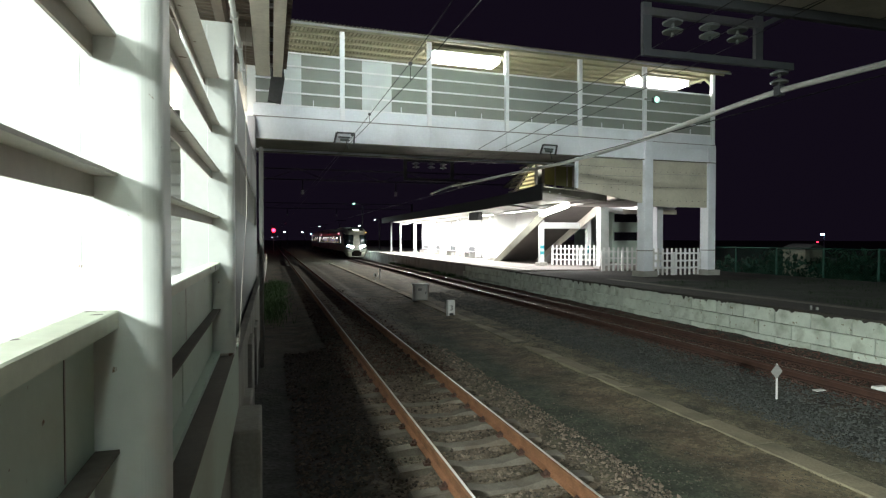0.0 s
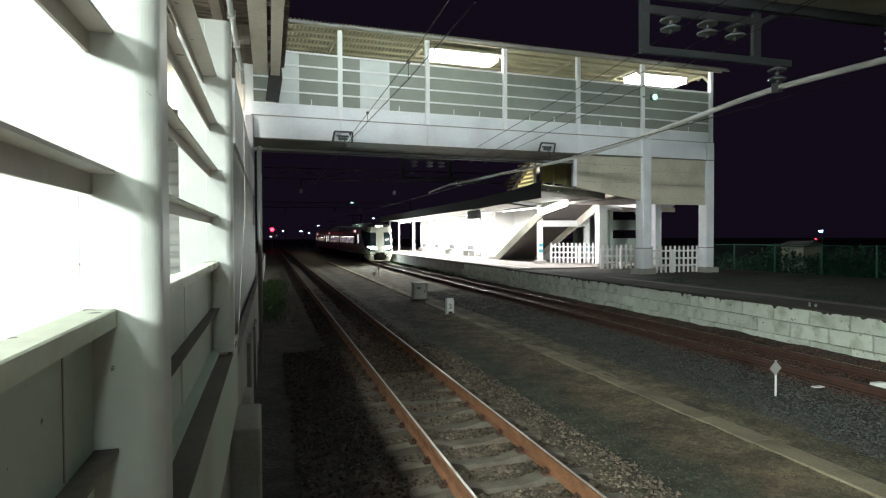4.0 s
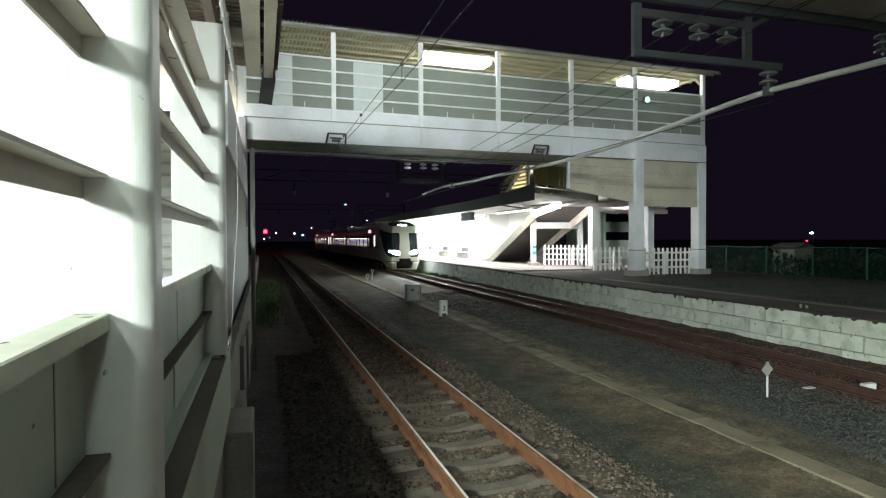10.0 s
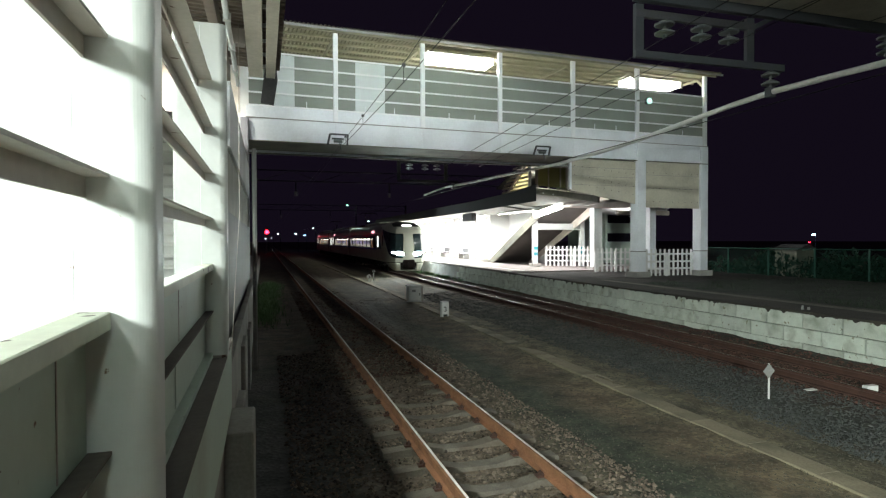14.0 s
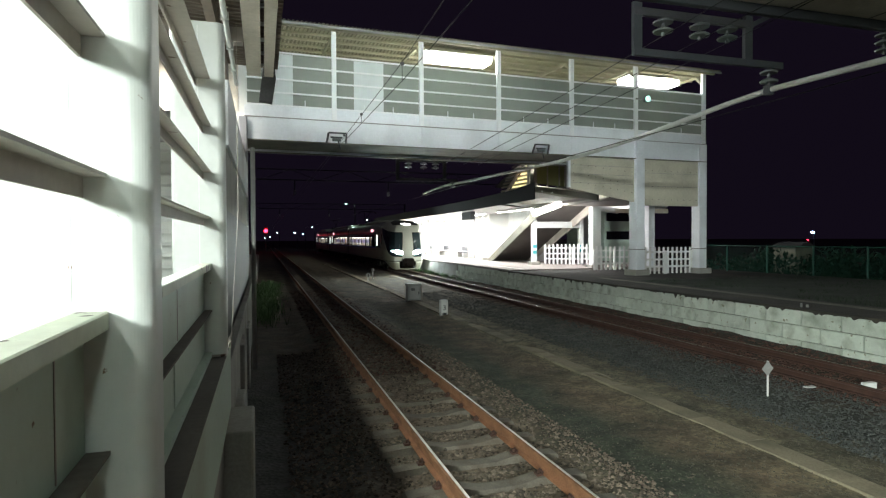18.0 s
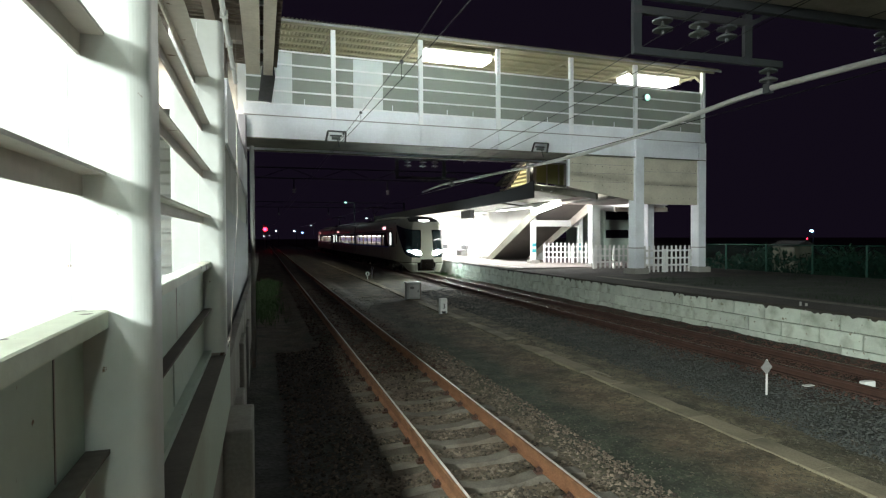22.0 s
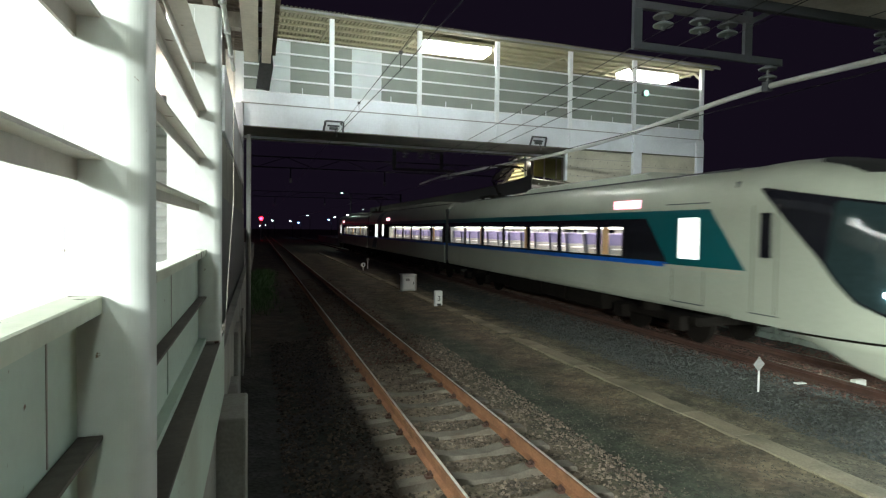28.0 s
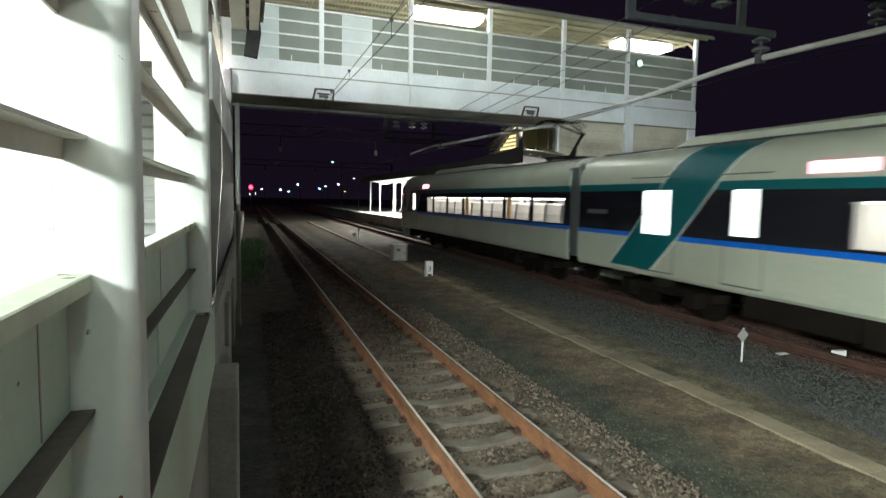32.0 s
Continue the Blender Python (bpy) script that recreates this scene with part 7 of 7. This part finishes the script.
def roof_band(side, y0, y1, lift):
    """The slanting band's upper end, laid over the cant rail and the roof's shoulder."""
    bm = bmesh.new()
    pts = [(HALF, Z_TEAL)] + side_profile()[:-1]
    run, prev = 0.0, None
    for k, (x, z) in enumerate(pts):
        if k:
            run += math.hypot(x - pts[k - 1][0], z - pts[k - 1][1])
        nx, nz = (1.0, 0.0) if z < 3.1 else (0.5, 0.8)
        row = [bm.verts.new(((x + nx * lift) * side, y - 0.93 * run, z + nz * lift)) for y in (y0, y1)]
        if prev:
            bm.faces.new((prev[0], prev[1], row[1], row[0]))
        prev = row
    bmesh.ops.recalc_face_normals(bm, faces=bm.faces[:])
    return bm


def build_train():
    """Three cars; the joint of the first and second lies at their common origin."""
    # (a, b) of windows behind the first joint, mirrored for the last car
    end_wins = [(-2.43, -0.50), (-4.48, -2.60), (-6.52, -4.65), (-8.54, -6.68), (-10.57, -8.71), (-12.61, -10.74), (-13.75, -12.78)]
    end_wins = sorted((min(a, b), max(a, b)) for a, b in end_wins)
    doors = [(-16.32, -15.72, 1.84, 2.66)]
    front = car_shell("leading_car", "white end car with teal wedge, lit headlights and black windscreen", -17.25, -0.28, end_wins, doors, (-14.42, -13.42), None)
    add_cab(front, True)
    # middle car
    mid_wins = [(0.62 + 2.03 * k, 0.62 + 2.03 * k + 1.86) for k in range(6)]
    mid_doors = [(14.28, 14.86, 1.84, 2.66), (16.5, 17.4, 1.74, 2.66)]
    middle = car_shell("middle_car", "white middle car with a slanting teal band over its doors", 0.28, 20.02, mid_wins, mid_doors, (12.3, 13.35), None)
    for side in (-1, 1):
        x = HALF * side
        lo, hi = sorted((x + 0.003 * side, x + 0.007 * side))
        # slanting band in pieces that leave the door window free
        part("teal_band", extrude([(17.05, Z_LOW + 0.14), (18.55, Z_LOW + 0.14), (17.72, 1.74), (16.22, 1.74)], lo, hi, "x"), TEAL, middle, "slanting teal band")
        part("teal_band", extrude([(17.42, 1.74), (17.72, 1.74), (17.42, 2.08)], lo, hi, "x"), TEAL, middle, "slanting teal band")
        part("teal_band", extrude([(16.48, 1.74), (16.48, 2.66), (15.36, 2.66), (16.22, 1.74)], lo, hi, "x"), TEAL, middle, "slanting teal band")
        part("teal_band", roof_band(side, 15.36, 16.86, 0.006), TEAL, middle, "slanting teal band", smooth=True)
        for a, b in ((15.32, 15.36), (16.86, 16.90)):
            part("band_outline", roof_band(side, a, b, 0.007), WALL_WHITE, middle, "thin white outline", smooth=True)
        for a, b in (([(17.05, Z_LOW + 0.14), (17.01, Z_LOW + 0.14), (16.18, 1.74), (16.22, 1.74)]), ([(18.55, Z_LOW + 0.14), (18.59, Z_LOW + 0.14), (17.76, 1.74), (17.72, 1.74)])), (([(16.22, 1.74), (16.18, 1.74), (15.32, 2.66), (15.36, 2.66)]), ([(17.72, 1.74), (17.76, 1.74), (16.90, 2.66), (16.86, 2.66)])):
            for outline in (a, b):
                part("band_outline", extrude(outline, lo, hi + 0.001 * side, "x"), WALL_WHITE, middle, "thin white outline")
        part("car_emblem", slab(*sorted((x, x + 0.004 * side)), 18.75, 19.6, 2.12, 2.22), BELLOWS, middle, "pale emblem bar")
    # gangways
    for y, car in ((-0.28, front), (20.02, middle)):
        part("gangway", slab(-1.15, 1.15, y, y + 0.555, 1.0, 3.42, 0.06), BELLOWS, car, "dark grey gangway bellows")
        part("outer_hood", slab(-HALF + 0.02, -HALF + 0.09, y + 0.10, y + 0.46, 0.95, 3.30, 0.02), BELLOWS, car, "dark grey outer gangway hood")
    # last car: the first one turned round
    last = copy_thing(front, pose(FAR_X, 0, 0, 0, 0, 180))
    last.name = "trailing_car"
    tagged(last, "white end car at the rear with its cab facing away")
    for ob in last.children:
        if ob.name.startswith(("headlight", "roof_light")):
            ob.data = ob.data.copy()
            ob.data.materials[0] = BLACK_GLASS
            ob["label"] = "dark lamp"
        # keep the added panels on the side away from the camera
        if ob.name.startswith("roller_blind"):
            ob.matrix_basis = pose(-2 * (HALF - 0.07), 0, 0)
        if ob.name.startswith("curtain"):
            ob.matrix_basis = pose(2 * (HALF - 0.09), 0, 0)
        if ob.name.startswith(("gangway", "outer_hood")) and not ob.name.startswith("gangway_seam"):
            bpy.data.objects.remove(ob)
    return front, middle, last


build_ground()
build_track("near_track", "rusty rails on concrete sleepers in ballast", NEAR_X, 3.07 - 0.66 * 13, 60, (3, 14), mud=0.075)
build_track("platform_track", "rails with brown rust-stained ballast beside the platform", FAR_X, 3.3 - 0.66 * 12, 70, (0, 0), DARK_RUST, BURIED, 0.06)
stones("ballast", "loose brown ballast stones round the near track", 20000, (0.25, 4.0, 3.0, 14), STONE, 0.024, 1, (3.07, 0.66, NEAR_X))
stones("muddy_ballast", "dark muddy ballast along the near track", 3500, (1.2, 3.4, 11, 30), RUSTY_STONE, 0.026, 6)
stones("grey_gravel", "loose grey gravel beside the platform track", 15000, (6.8, 9.0, 4.5, 28), GREY_STONE, 0.025, 2)
stones("rusty_gravel", "dark rust-stained stones in the platform track", 9000, (8.8, 11.1, 5, 30), RUSTY_STONE, 0.032, 3)
stones("scattered_stones", "scattered small stones on trodden soil", 1300, (3.6, 7.2, 3, 28), STONE, 0.012, 4)
stones("dark_gravel", "fine gravel trodden into the soil between the tracks", 15000, (3.5, 7.4, 3, 26), SOIL_STONE, 0.012, 9)
platform = build_far_platform()
build_near_wall()
build_near_roof()
build_stair_tower()
build_bridge()
build_far_canopy()
build_waiting_room()
build_stairs()
build_picket_fence()
build_green_fence()
build_grass()
build_verge()
build_trackside()
build_gantry()
build_wires()
build_distance()
cars = build_train()
build_block_face(platform)


def motions():
    """The train pulls in, stands, and leaves past the camera. Rows: seconds and the place of the first joint."""
    run = ((0, 89.9), (1, 85.2), (2, 80.7), (3.5, 75.1), (5.5, 69.0), (7, 65.2), (8, 63.5), (9, 62.1), (10, 61.2), (11, 60.8), (12, 60.5), (13, 60.45), (17, 60.4), (18.5, 60.35), (19.5, 59.95),
           (20, 59.6), (21, 57.8), (22, 55.2), (23, 52.1), (24, 48.1), (24.5, 45.8), (25.5, 41.0), (26.5, 35.4), (27.5, 29.3), (28, 25.9), (28.5, 22.5), (28.8, 21.2), (29, 21.0), (29.2, 17.2), (29.5, 14.9), (30, 10.9), (30.5, 6.9), (31, 3.4), (31.5, -1.9), (32, -6.4))
    walk(cars[0], [(t, pose(FAR_X, y, 0)) for t, y in run])
    walk(cars[1], [(t, pose(FAR_X, y, 0)) for t, y in run])
    walk(cars[2], [(t, pose(FAR_X, y + 20.3, 0, 0, 0, 180)) for t, y in run])


motions()
